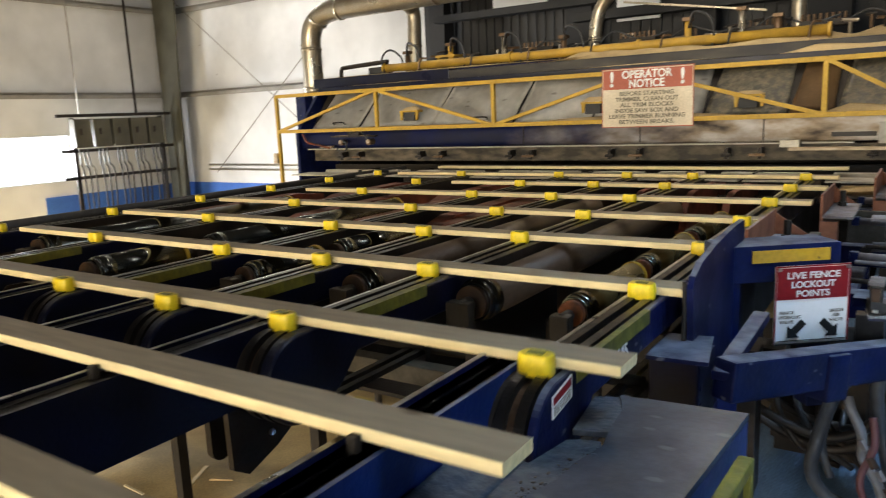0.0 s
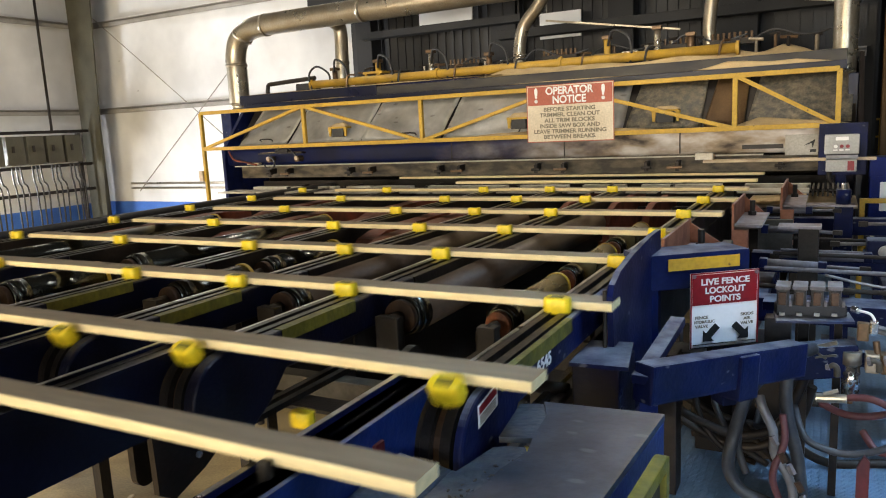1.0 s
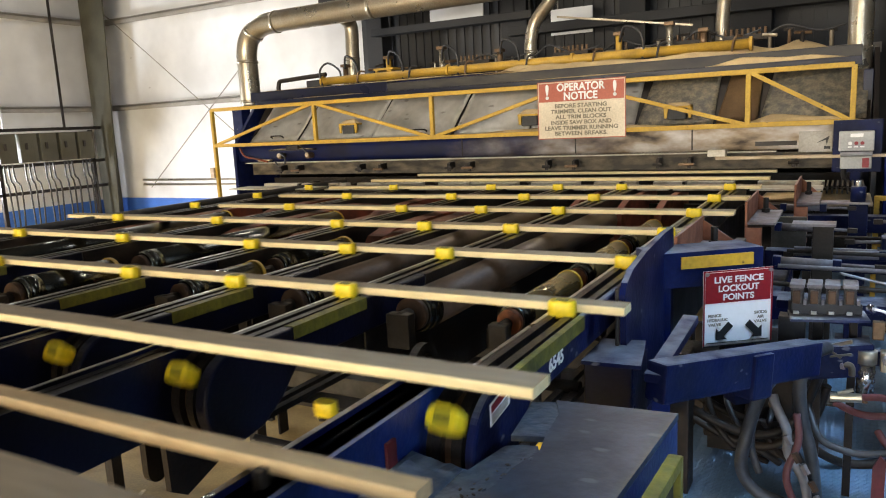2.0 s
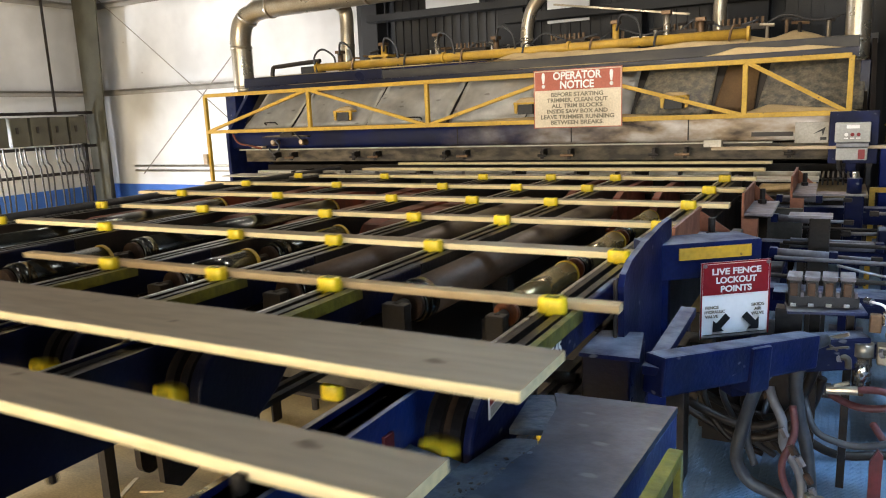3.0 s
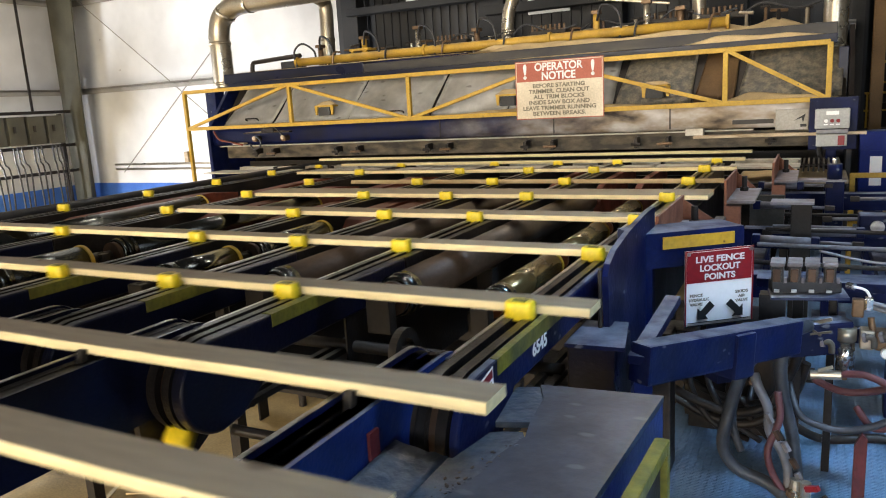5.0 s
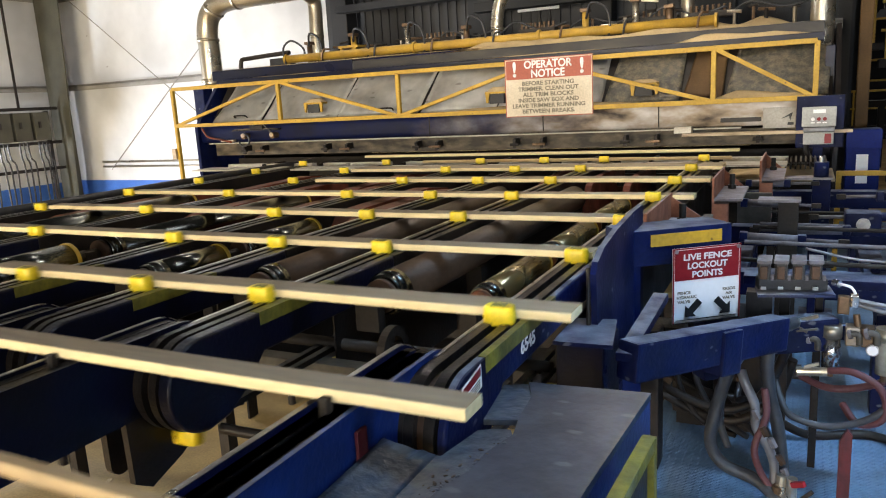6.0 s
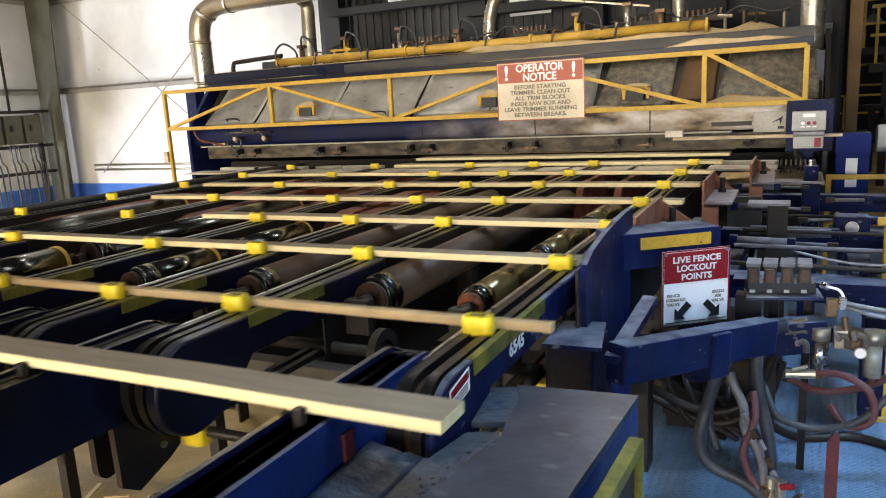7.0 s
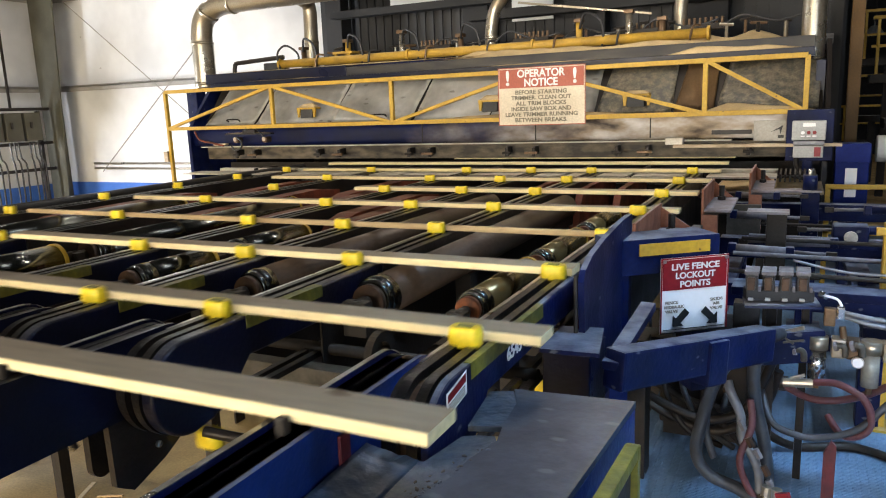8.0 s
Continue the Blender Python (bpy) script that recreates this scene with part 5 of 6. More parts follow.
part("panel", fence_box(0.0, 0.290, 0.004, 0.007, 0.686, 0.991, 0.0), WHITE, lock)
part("red_header", fence_box(0.008, 0.282, 0.001, 0.0035, 0.862, 0.983, 0.0), RED, lock, "red header")
for u0, u1, z0, z1 in ((0.0, 0.290, 0.986, 0.991), (0.0, 0.290, 0.686, 0.691), (0.0, 0.005, 0.691, 0.986), (0.285, 0.290, 0.691, 0.986), (0.012, 0.278, 0.700, 0.703)):
    part("border", fence_box(u0, u1, 0.0, 0.0025, z0, z1, 0.0), RED if z1 > 0.71 else INK, lock)
SIGN_TURN = math.degrees(math.atan2(FD.y, FD.x))


def on_lock(words, u, z, size, mat, width=None):
    p = on_fence((0.29, 1.2), u, 0.001, z)
    return lettering("lettering", words, size, pose(p[0], p[1], p[2], 90, 0, SIGN_TURN), mat, lock, width)


on_lock("LIVE FENCE", 0.145, 0.953, 0.034, WHITE_INK, 0.205)
on_lock("LOCKOUT", 0.145, 0.918, 0.034, WHITE_INK, 0.170)
on_lock("POINTS", 0.145, 0.883, 0.034, WHITE_INK, 0.130)
for i, w in enumerate(("FENCE", "HYDRAULIC", "VALVE")):
    on_lock(w, 0.058 if i == 1 else 0.046, 0.812 - i * 0.018, 0.016, INK_GREY, 0.085 if i == 1 else 0.055)
for i, w in enumerate(("SKIDS", "AIR", "VALVE")):
    on_lock(w, 0.240, 0.812 - i * 0.018, 0.016, INK_GREY, 0.03 if i == 1 else 0.055)
for s, u in ((-1, 0.085), (1, 0.215)):
    bm = bmesh.new()
    tip = [(0, -0.045), (0.032, -0.012), (0.014, -0.012), (0.014, 0.042), (-0.014, 0.042), (-0.014, -0.012), (-0.032, -0.012)]
    ang = radians(45) * s
    pts = [(x * math.cos(ang) - z * math.sin(ang), x * math.sin(ang) + z * math.cos(ang)) for x, z in tip]
    a = [bm.verts.new(on_fence((0.29, 1.2), u + x, -0.002, 0.745 + z)) for x, z in pts]
    b = [bm.verts.new(on_fence((0.29, 1.2), u + x, 0.001, 0.745 + z)) for x, z in pts]
    bm.faces.new(a)
    bm.faces.new(b)
    for i in range(len(a)):
        j = (i + 1) % len(a)
        bm.faces.new((a[i], a[j], b[j], b[i]))
    bmesh.ops.recalc_face_normals(bm, faces=bm.faces[:])
    part("arrow", bm, INK, lock, "black arrow")
for u, z in ((0.012, 0.98), (0.278, 0.98)):
    p = Vector(on_fence((0.29, 1.2), u, 0.002, z))
    part("bolt", bm_rod(bmesh.new(), p - FN * 0.004, p + FN * 0.004, 0.008, seg=10), STEEL, lock)

# ---- fence stops and machinery beyond the near fence ----
def angle_stop(x, y0, y1, z, w, drop, label):
    t = thing("fence_stop", label, "fence stop", "fence stops", at=(x, y0, 0))
    n = y1 - y0
    part("upright_plate", box(0, 0.014, 0, n, z - 0.09, z + 0.055, 0.003), ORANGE_RUST, t, "rusty red upright plate")
    part("flange", box(0.0145, w, 0, n * 0.92, z - 0.075, z - 0.060, 0.003), PALE, t, "dusty grey flange")
    part("gusset", bm_poly(bmesh.new(), [(0.015, z - 0.059), (w * 0.8, z - 0.059), (0.015, z + 0.04)], "y", n * 0.93, n * 0.93 + 0.012), ORANGE_RUST, t)
    part("front_leg", box(0.0, w * 0.55, 0.005, 0.06, z - drop, z - 0.0905, 0.004), ORANGE_RUST, t)
    part("bolt", bm_rod(bmesh.new(), (w * 0.45, n * 0.7, z - 0.06), (w * 0.45, n * 0.7, z + 0.03), 0.016, seg=10), DARK, t)
    part("nut", bm_rod(bmesh.new(), (w * 0.45, n * 0.7, z - 0.058), (w * 0.45, n * 0.7, z - 0.035), 0.026, seg=6), DARK, t)
    return t


angle_stop(0.145, 1.36, 2.02, 1.045, 0.20, 0.12, "rusty red angle iron fence stop with a dusty flange")
angle_stop(0.27, 2.68, 3.30, 1.035, 0.16, 0.33, "rusty red angle iron fence stop with a bolt")
angle_stop(0.47, 3.60, 4.30, 1.040, 0.15, 0.33, "rusty angle iron fence stop with a pale flange")


def square_post(x0, x1, y0, y1, z0, z1, mat, label, cap=None):
    t = thing("machine_post", label, "post", "machine posts", at=((x0 + x1) / 2, (y0 + y1) / 2, 0))
    w, d = (x1 - x0) / 2, (y1 - y0) / 2
    part("tube", box(-w, w, -d, d, z0, z1 - 0.014, 0.006), mat, t)
    part("cap_plate", box(-w - (cap or 0.02), w + 0.01, -d - 0.02, d + 0.02, z1 - 0.0135, z1, 0.002), PALE, t)
    part("base_plate", box(-w - 0.05, w + 0.05, -d - 0.05, d + 0.05, z0, z0 + 0.015), mat, t)
    return t


square_post(0.615, 0.715, 2.60, 2.70, 0.0, 0.985, DARK, "dark grimy square steel post with a cap plate", 0.10)
square_post(0.79, 0.90, 3.80, 3.91, 0.0, 0.96, BLUE, "blue square steel post with a dusty cap plate", 0.17)
t = thing("air_actuator", "small blue cylinder actuator on a post", "actuator", at=(0.84, 3.85, 0.96))
part("body", bm_rod(bmesh.new(), (0, 0, 0), (0, 0, 0.10), 0.045, seg=16), BLUE, t, smooth=True)
part("stem", bm_rod(bmesh.new(), (0, 0, 0.10), (0, 0, 0.14), 0.018, seg=10), STEEL, t)


def cylinder(a, b, r, label, mat=DUSTY_STEEL):
    t = thing("air_cylinder", label, "cylinder", "fence cylinders")
    a, b = Vector(a), Vector(b)
    d = (b - a).normalized()
    mid = a + (b - a) * 0.6
    part("barrel", bm_rod(bmesh.new(), a, mid, r, seg=18), mat, t, smooth=True)
    part("end_cap", bm_bar(bmesh.new(), a - d * 0.02, a + d * 0.02, r * 2.3), BLUE, t)
    part("end_cap", bm_bar(bmesh.new(), mid - d * 0.02, mid + d * 0.02, r * 2.3), BLUE, t)
    part("piston_rod", bm_rod(bmesh.new(), mid, b, r * 0.4, seg=12), DUSTY_STEEL, t, smooth=True)
    part("clevis", bm_bar(bmesh.new(), b - d * 0.02, b + d * 0.03, r * 1.2), DARK, t)
    return t


cylinder((0.46, 2.42, 0.815), (0.92, 2.42, 0.80), 0.022, "dusty grey air cylinder lying across the fence frame")
cylinder((0.95, 2.75, 0.80), (0.50, 2.75, 0.79), 0.024, "dusty grey air cylinder lying across the fence frame")
cylinder((1.30, 3.05, 0.83), (0.80, 3.05, 0.82), 0.026, "dusty blue air cylinder lying across the fence frame", BLUE)
cylinder((1.35, 2.3, 0.72), (0.86, 2.3, 0.71), 0.026, "dusty blue air cylinder lying across the fence frame", BLUE)
cylinder((1.45, 3.4, 0.90), (0.95, 3.4, 0.89), 0.026, "dusty blue air cylinder lying across the fence frame", BLUE)
cylinder((0.42, 3.05, 0.90), (0.80, 3.02, 0.89), 0.022, "dusty grey air cylinder lying across the fence frame")
cylinder((0.40, 3.75, 0.93), (0.80, 3.72, 0.93), 0.022, "dusty grey air cylinder lying across the fence frame")

frame_t = thing("fence_machine", "blue welded fence machine frame with dusty beams", "frame")
for (x0, x1, y0, y1, z0, z1) in ((0.34, 1.6, 2.18, 2.30, 0.56, 0.68), (0.34, 1.7, 3.12, 3.24, 0.62, 0.74), (0.34, 1.8, 4.30, 4.42, 0.68, 0.80), (0.34, 0.46, 1.75, 4.42, 0.50, 0.555),
                                 (1.05, 1.17, 2.00, 4.42, 0.50, 0.555), (0.34, 0.44, 2.19, 2.29, 0.0, 0.50), (1.06, 1.16, 2.19, 2.29, 0.0, 0.50), (0.34, 0.44, 4.31, 4.41, 0.0, 0.50), (1.06, 1.16, 4.31, 4.41, 0.0, 0.50)):
    part("beam", box(x0, x1, y0, y1, z0, z1, 0.006), BLUE, frame_t)
part("rail_plate", box(0.50, 1.3, 1.86, 2.0, 0.70, 0.74, 0.004), BLUE, frame_t, "blue guide rail")
part("rail_plate", box(0.70, 1.55, 2.9, 2.98, 0.74, 0.775, 0.004), BLUE, frame_t)
part("gear_box", box(0.95, 1.13, 2.95, 3.11, 0.745, 0.86, 0.012), BLUE, frame_t, "blue bearing housing")
part("gear_box", box(1.22, 1.40, 2.62, 2.80, 0.68, 0.82, 0.012), BLUE, frame_t, "blue bearing housing")
for bx, by, bz in ((1.04, 2.948, 0.80), (1.31, 2.618, 0.75)):
    part("bearing_cap", bm_rod(bmesh.new(), (bx, by, bz), (bx, by - 0.02, bz), 0.035, seg=16), STEEL, frame_t)
for i in range(5):
    part("tie_rod", bm_rod(bmesh.new(), (0.45 + 0.02 * i, 2.02 + 0.33 * i, 0.78 + 0.02 * (i % 3)), (1.25 + 0.1 * i, 2.02 + 0.33 * i, 0.77 + 0.02 * (i % 3)), 0.011, seg=10), DUSTY_STEEL if i % 2 else DARK, frame_t)
part("guard_plate", box(0.24, 0.29, 2.05, 2.6, 0.62, 0.90, 0.004), PIPE_GREY, frame_t)
part("guard_plate", box(0.36, 0.56, 3.32, 3.36, 0.72, 0.92, 0.004), PIPE_GREY, frame_t)
part("plank_bed", box(0.16, 0.95, 4.55, 5.25, 0.84, 0.87, 0.004), WOOD, frame_t, "sawdust-strewn plank bed")
heap("sawdust_heap", 0.18, 0.9, 4.6, 5.2, 0.872, 0.10, 3.3, "sawdust and bark litter on the plank bed", 8, 20)
for i in range(9):
    part("grating_bar", box(0.60 + i * 0.035, 0.613 + i * 0.035, 4.60, 5.1, 0.93, 0.99, 0.0), DARK, frame_t)
part("grating_carrier", box(0.58, 0.92, 5.05, 5.12, 0.872, 0.93, 0.0), DARK, frame_t)

# control station at the saw
ctrl = thing("control_panel", "grey push-button box on a blue post", "control box")
part("back_plate", box(0.66, 1.03, 5.52, 5.56, 1.02, 1.465, 0.005), BLUE, ctrl, "dark blue back plate")
part("box", box(0.705, 0.968, 5.40, 5.518, 1.205, 1.372, 0.01), GREY, ctrl, "grey enclosure")
part("blue_strip", box(0.72, 0.96, 5.405, 5.518, 1.165, 1.200, 0.004), SILVER_HOSE, ctrl)
part("lower_box", box(0.72, 0.955, 5.42, 5.518, 1.055, 1.160, 0.008), GREY, ctrl, "small grey lower enclosure")
part("name_plate", box(0.790, 0.885, 5.394, 5.399, 1.322, 1.352), WHITE, ctrl)
for bx, mat, words in ((0.79, WHITE, "white push button"), (0.835, RED, "red push button"), (0.88, RED, "red push button")):
    part("button", bm_rod(bmesh.new(), (bx, 5.399, 1.272), (bx, 5.375, 1.272), 0.015, seg=14), mat, ctrl, words)
    part("legend", box(bx - 0.016, bx + 0.016, 5.395, 5.399, 1.236, 1.246), WHITE, ctrl)
part("tag", box(0.885, 0.935, 5.412, 5.419, 1.065, 1.145), RED, ctrl, "small red lockout tag")
part("conduit", bm_tube(bmesh.new(), [(0.75, 5.48, 1.055), (0.76, 5.46, 0.97), (0.84, 5.44, 0.88), (0.93, 5.46, 0.80), (0.95, 5.5, 0.6)], 0.022, 8), GREASE_SHADE, ctrl, "dark flexible conduit", smooth=True)
part("post", box(0.80, 0.88, 5.57, 5.65, 0.0, 1.3, 0.004), BLUE, ctrl)
maker = thing("maker_plate", "silver maker's plate with a dark swoosh", "plate")
part("panel", box(0.385, 0.655, 5.69, 5.705, 1.19, 1.375, 0.002), PALE_PLATE, maker)
part("mark", bm_poly(bmesh.new(), [(0.53, 1.27), (0.63, 1.33), (0.61, 1.25), (0.60, 1.295)], "y", 5.686, 5.689), INK, maker)
part("bar", box(0.59, 0.64, 5.686, 5.689, 1.215, 1.24), INK, maker)
cab = thing("blue_cabinet", "bright blue steel cabinet with a paper notice", "cabinet")
part("body", box(1.06, 1.32, 5.58, 5.80, 0.50, 1.165, 0.008), CABINET, cab)
part("pedestal", box(1.12, 1.26, 5.62, 5.76, 0.0, 0.50), BLUE, cab)
part("top_band", box(1.055, 1.325, 5.566, 5.579, 1.00, 1.16, 0.003), CABINET, cab)
part("paper", box(1.14, 1.23, 5.572, 5.577, 0.70, 0.95, 0.0), WHITE, cab, "curled white paper notice")
part("base_trim", box(1.05, 1.33, 5.56, 5.60, 0.485, 0.50, 0.0), GREY, cab)
yr = thing("yellow_handrail", "yellow tubular handrail beside the saw", "railing")
part("top_rail", bm_bar(bmesh.new(), (0.98, 5.2, 0.83), (2.8, 5.2, 0.84), 0.04), YELLOW, yr)
part("mid_rail", bm_bar(bmesh.new(), (0.98, 5.2, 0.45), (2.8, 5.2, 0.45), 0.04), YELLOW, yr)
for px in (1.0, 1.9, 2.78):
    part("post", bm_bar(bmesh.new(), (px, 5.2, 0.0), (px, 5.2, 0.83), 0.04), YELLOW, yr)
structure("walkway_far", box(0.42, 8.0, 4.61, 8.0, -0.06, 0.0), TREAD, "light blue-grey diamond tread plate walkway floor")
yp = thing("yellow_post", "yellow steel guard post on the walkway", "post")
part("tube", box(1.125, 1.185, 2.20, 2.26, 0.0, 1.0, 0.005), YELLOW, yp)
part("bracket", box(1.09, 1.20, 2.17, 2.199, 0.95, 0.985, 0.003), YELLOW, yp)
part("foot", box(1.08, 1.23, 2.15, 2.31, 0.0, 0.012), YELLOW, yp)

# far handrails and decks in the dark bay behind
for fy, fz in ((11.0, 2.2), (14.0, 2.9), (17.0, 3.3), (20.0, 2.0), (23.0, 1.2)):
    t = thing("far_handrail", "yellow handrail on a distant mezzanine", "railing", "far handrails")
    part("top_rail", bm_bar(bmesh.new(), (1.9, fy, fz), (9, fy, fz), 0.06), YELLOW, t)
    part("mid_rail", bm_bar(bmesh.new(), (1.9, fy, fz - 0.5), (9, fy, fz - 0.5), 0.05), YELLOW, t)
    part("deck_edge", box(1.9, 9, fy - 0.1, fy + 0.4, fz - 1.15, fz - 1.0), DARK, t)
    for i in range(6):
        part("post", bm_bar(bmesh.new(), (2.0 + 1.35 * i, fy, fz - 1.05), (2.0 + 1.35 * i, fy, fz), 0.05), YELLOW, t)
    for i in range(2):
        part("support", box(2.4 + 4 * i, 2.55 + 4 * i, fy, fy + 0.15, FZ, fz - 1.15), DARK, t)
tank = thing("white_pipe_drum", "white horizontal pipe drum beyond the saw", "pipe")
part("drum", bm_rod(bmesh.new(), (1.45, 6.6, 1.05), (3.4, 6.6, 1.05), 0.13, seg=20), WHITE, tank, smooth=True)
part("stand", box(1.9, 2.0, 6.55, 6.65, 0.0, 0.92), DARK, tank)
part("stand", box(3.0, 3.1, 6.55, 6.65, 0.0, 0.92), DARK, tank)

# ---- block invented for the dark clutter under the fence ----
unit = thing("hydraulic_unit", "black block with pipes invented for the dark clutter under the fence", "hydraulic unit")
part("tank", box(0.20, 0.60, 1.78, 2.12, 0.06, 0.46, 0.02), GREASE_SHADE, unit, "black box body of the block")
part("skirt", box(0.22, 0.58, 1.80, 2.10, 0.0, 0.059), GREASE_SHADE, unit)
part("lid", box(0.19, 0.61, 1.77, 2.13, 0.461, 0.485, 0.005), GREASE_SHADE, unit)
part("motor", bm_rod(bmesh.new(), (0.26, 1.72, 0.57), (0.54, 1.72, 0.57), 0.075, seg=22), GREASE_SHADE, unit, "black motor barrel", smooth=True)
part("motor_foot", box(0.30, 0.50, 1.69, 1.80, 0.486, 0.52), GREASE_SHADE, unit)
for k in range(4):
    part("pipe", bm_tube(bmesh.new(), [(0.24 + 0.09 * k, 1.77, 0.40 - 0.04 * k), (0.23 + 0.09 * k, 1.68, 0.36 - 0.05 * k), (0.27 + 0.09 * k, 1.62, 0.24), (0.36 + 0.07 * k, 1.60, 0.12 + 0.03 * k), (0.50 + 0.05 * k, 1.64, 0.05)], 0.014, 8, 5), (GREASE_SHADE, BLACK)[k % 2], unit, "greasy bent pipe", smooth=True)
    part("fitting", bm_rod(bmesh.new(), (0.24 + 0.09 * k, 1.775, 0.40 - 0.04 * k), (0.24 + 0.09 * k, 1.74, 0.40 - 0.04 * k), 0.022, seg=8), BRASS, unit)

# ---- valves, regulators and hoses by the fence ----
bank = thing("valve_bank", "bank of four grimy air valves on a shelf", "valve")
part("shelf", bm_poly(bmesh.new(), [(0.585, 1.40), (0.86, 1.47), (0.84, 1.62), (0.565, 1.55)], "z", 0.767, 0.777), BLUE_DIRTY, bank, "dusty blue shelf plate")
part("manifold", bm_bar(bmesh.new(), (0.575, 1.495, 0.805), (0.825, 1.55, 0.805), 0.075, 0.045), BLACK, bank, "black manifold block")
for i in range(4):
    vx, vy = 0.602 + i * 0.062, 1.50 + i * 0.0128
    v = part("valve_body", box(vx - 0.022, vx + 0.022, vy - 0.045, vy + 0.055, 0.828, 0.892, 0.004), BLACK, bank, "grimy valve body")
    part("valve_top", box(vx - 0.027, vx + 0.027, vy - 0.055, vy + 0.06, 0.8925, 0.908, 0.004), DUSTY_STEEL, v, "dusty grey top")
    part("connector", box(vx - 0.010, vx + 0.010, vy - 0.060, vy - 0.0455, 0.788, 0.800, 0.002), GREY, v)
    part("coil", box(vx - 0.014, vx + 0.014, vy - 0.062, vy - 0.0455, 0.832, 0.884, 0.003), BROWN_GREASE, v)
    part("port_block", box(vx + 0.024, vx + 0.036, vy - 0.058, vy - 0.030, 0.828, 0.850, 0.003), DUSTY_STEEL, v)
part("stand", box(0.66, 0.70, 1.50, 1.54, 0.0, 0.764, 0.003), GREASE_SHADE, bank)
part("stand", box(0.79, 0.82, 1.54, 1.57, 0.0, 0.764, 0.003), GREASE_SHADE, bank)
part("lamp_plug", bm_rod(bmesh.new(), (0.85, 1.46, 0.83), (0.87, 1.44, 0.83), 0.014, seg=10), CHROME, bank)

air = thing("air_preparation_unit", "row of air filters and regulators with bowls", "air regulator")
part("carrier_bar", box(0.66, 1.40, 1.46, 1.50, 0.60, 0.66, 0.004), BLUE, air)
part("carrier_leg", box(1.20, 1.26, 1.46, 1.50, 0.0, 0.60, 0.004), BLUE, air)
for i, (fx, mat) in enumerate(((0.72, GALV), (0.78, BRASS), (0.92, GALV), (0.97, BRASS), (1.09, GALV))):
    part("block", box(fx - 0.024, fx + 0.024, 1.385, 1.455, 0.60, 0.675, 0.008), mat, air, "cast metal air block")
    part("pipe_nipple", bm_rod(bmesh.new(), (fx + 0.024, 1.42, 0.64), (fx + 0.045, 1.42, 0.64), 0.014, seg=10), BRASS, air)
for fx, mat in ((0.85, CHROME), (1.03, CLEAR)):
    part("head", bm_rod(bmesh.new(), (fx, 1.40, 0.63), (fx, 1.40, 0.68), 0.036, seg=18), GALV, air, smooth=True)
    bowl = part("bowl", bm_rod(bmesh.new(), (fx, 1.40, 0.50), (fx, 1.40, 0.6299), 0.031, seg=20), mat, air, "perforated bright bowl guard", smooth=True)
    if mat is CHROME:
        for r in range(3):
            for q in range(8):
                a = 2 * math.pi * q / 8
                c = Vector((fx + 0.0312 * math.cos(a), 1.40 + 0.0312 * math.sin(a), 0.525 + r * 0.035))
                o = Vector((math.cos(a), math.sin(a), 0)) * 0.001
                part("slot", bm_rod(bmesh.new(), c - o, c + o, 0.007, seg=6), BLACK, bowl)
    part("drain", bm_rod(bmesh.new(), (fx, 1.40, 0.47), (fx, 1.40, 0.4999), 0.012, seg=10), BRASS, air)
gauge = part("gauge", bm_rod(bmesh.new(), (0.985, 1.375, 0.60), (0.985, 1.36, 0.60), 0.022, seg=18), STEEL, air, "round pressure gauge")
part("gauge_face", bm_rod(bmesh.new(), (0.985, 1.3595, 0.60), (0.985, 1.3585, 0.60), 0.018, seg=18), WHITE, gauge)
part("handle_valve", bm_bar(bmesh.new(), (0.73, 1.38, 0.69), (0.80, 1.36, 0.72), 0.014), GALV, air)
for fx, fz, fr in ((0.663, 0.622, 0.020), (0.690, 0.606, 0.016), (0.706, 0.632, 0.015), (0.745, 0.642, 0.018), (0.790, 0.622, 0.020), (0.928, 0.655, 0.018), (0.984, 0.662, 0.022)):
    part("pipe_elbow", bm_tube(bmesh.new(), [(fx - 0.022, 1.372, fz - 0.004), (fx, 1.366, fz + 0.004), (fx + 0.012, 1.368, fz - 0.008), (fx + 0.014, 1.37, fz - 0.040)], fr * 0.62, 8, 4), PIPE_GREY, air, "grimy grey pipe elbow", smooth=True)
    part("union_nut", bm_rod(bmesh.new(), (fx - 0.024, 1.372, fz - 0.004), (fx - 0.012, 1.369, fz), fr, seg=6), DUSTY_STEEL, air)
part("lever", bm_bar(bmesh.new(), (0.70, 1.35, 0.70), (0.765, 1.345, 0.655), 0.008), PIPE_GREY, air, "grey valve lever")
part("lever", bm_bar(bmesh.new(), (0.715, 1.345, 0.655), (0.80, 1.342, 0.675), 0.008), PIPE_GREY, air, "grey valve lever")
part("ball_valve", bm_rod(bmesh.new(), (0.735, 1.36, 0.49), (0.84, 1.36, 0.50), 0.018, seg=12), GALV, air, "grey ball valve in the drop line")
part("ball_valve_lever", bm_bar(bmesh.new(), (0.76, 1.345, 0.515), (0.81, 1.345, 0.535), 0.012), GALV, air)
plug = thing("solenoid_plug", "clear cable plug with a brass solenoid", "plug")
part("body", box(0.865, 0.905, 1.40, 1.44, 0.72, 0.79, 0.006), BRASS, plug)
part("plug_cap", box(0.905, 0.935, 1.40, 1.44, 0.745, 0.80, 0.008), CHROME, plug)
part("nozzle", bm_rod(bmesh.new(), (0.93, 1.42, 0.72), (0.945, 1.41, 0.62), 0.012, seg=10), BRASS, plug)


def hose(pts, r, mat, label, name="hose"):
    return solo(name, bm_tube(bmesh.new(), pts, r, 10, 7), mat, label, "hose", "hoses by the fence", smooth=True)


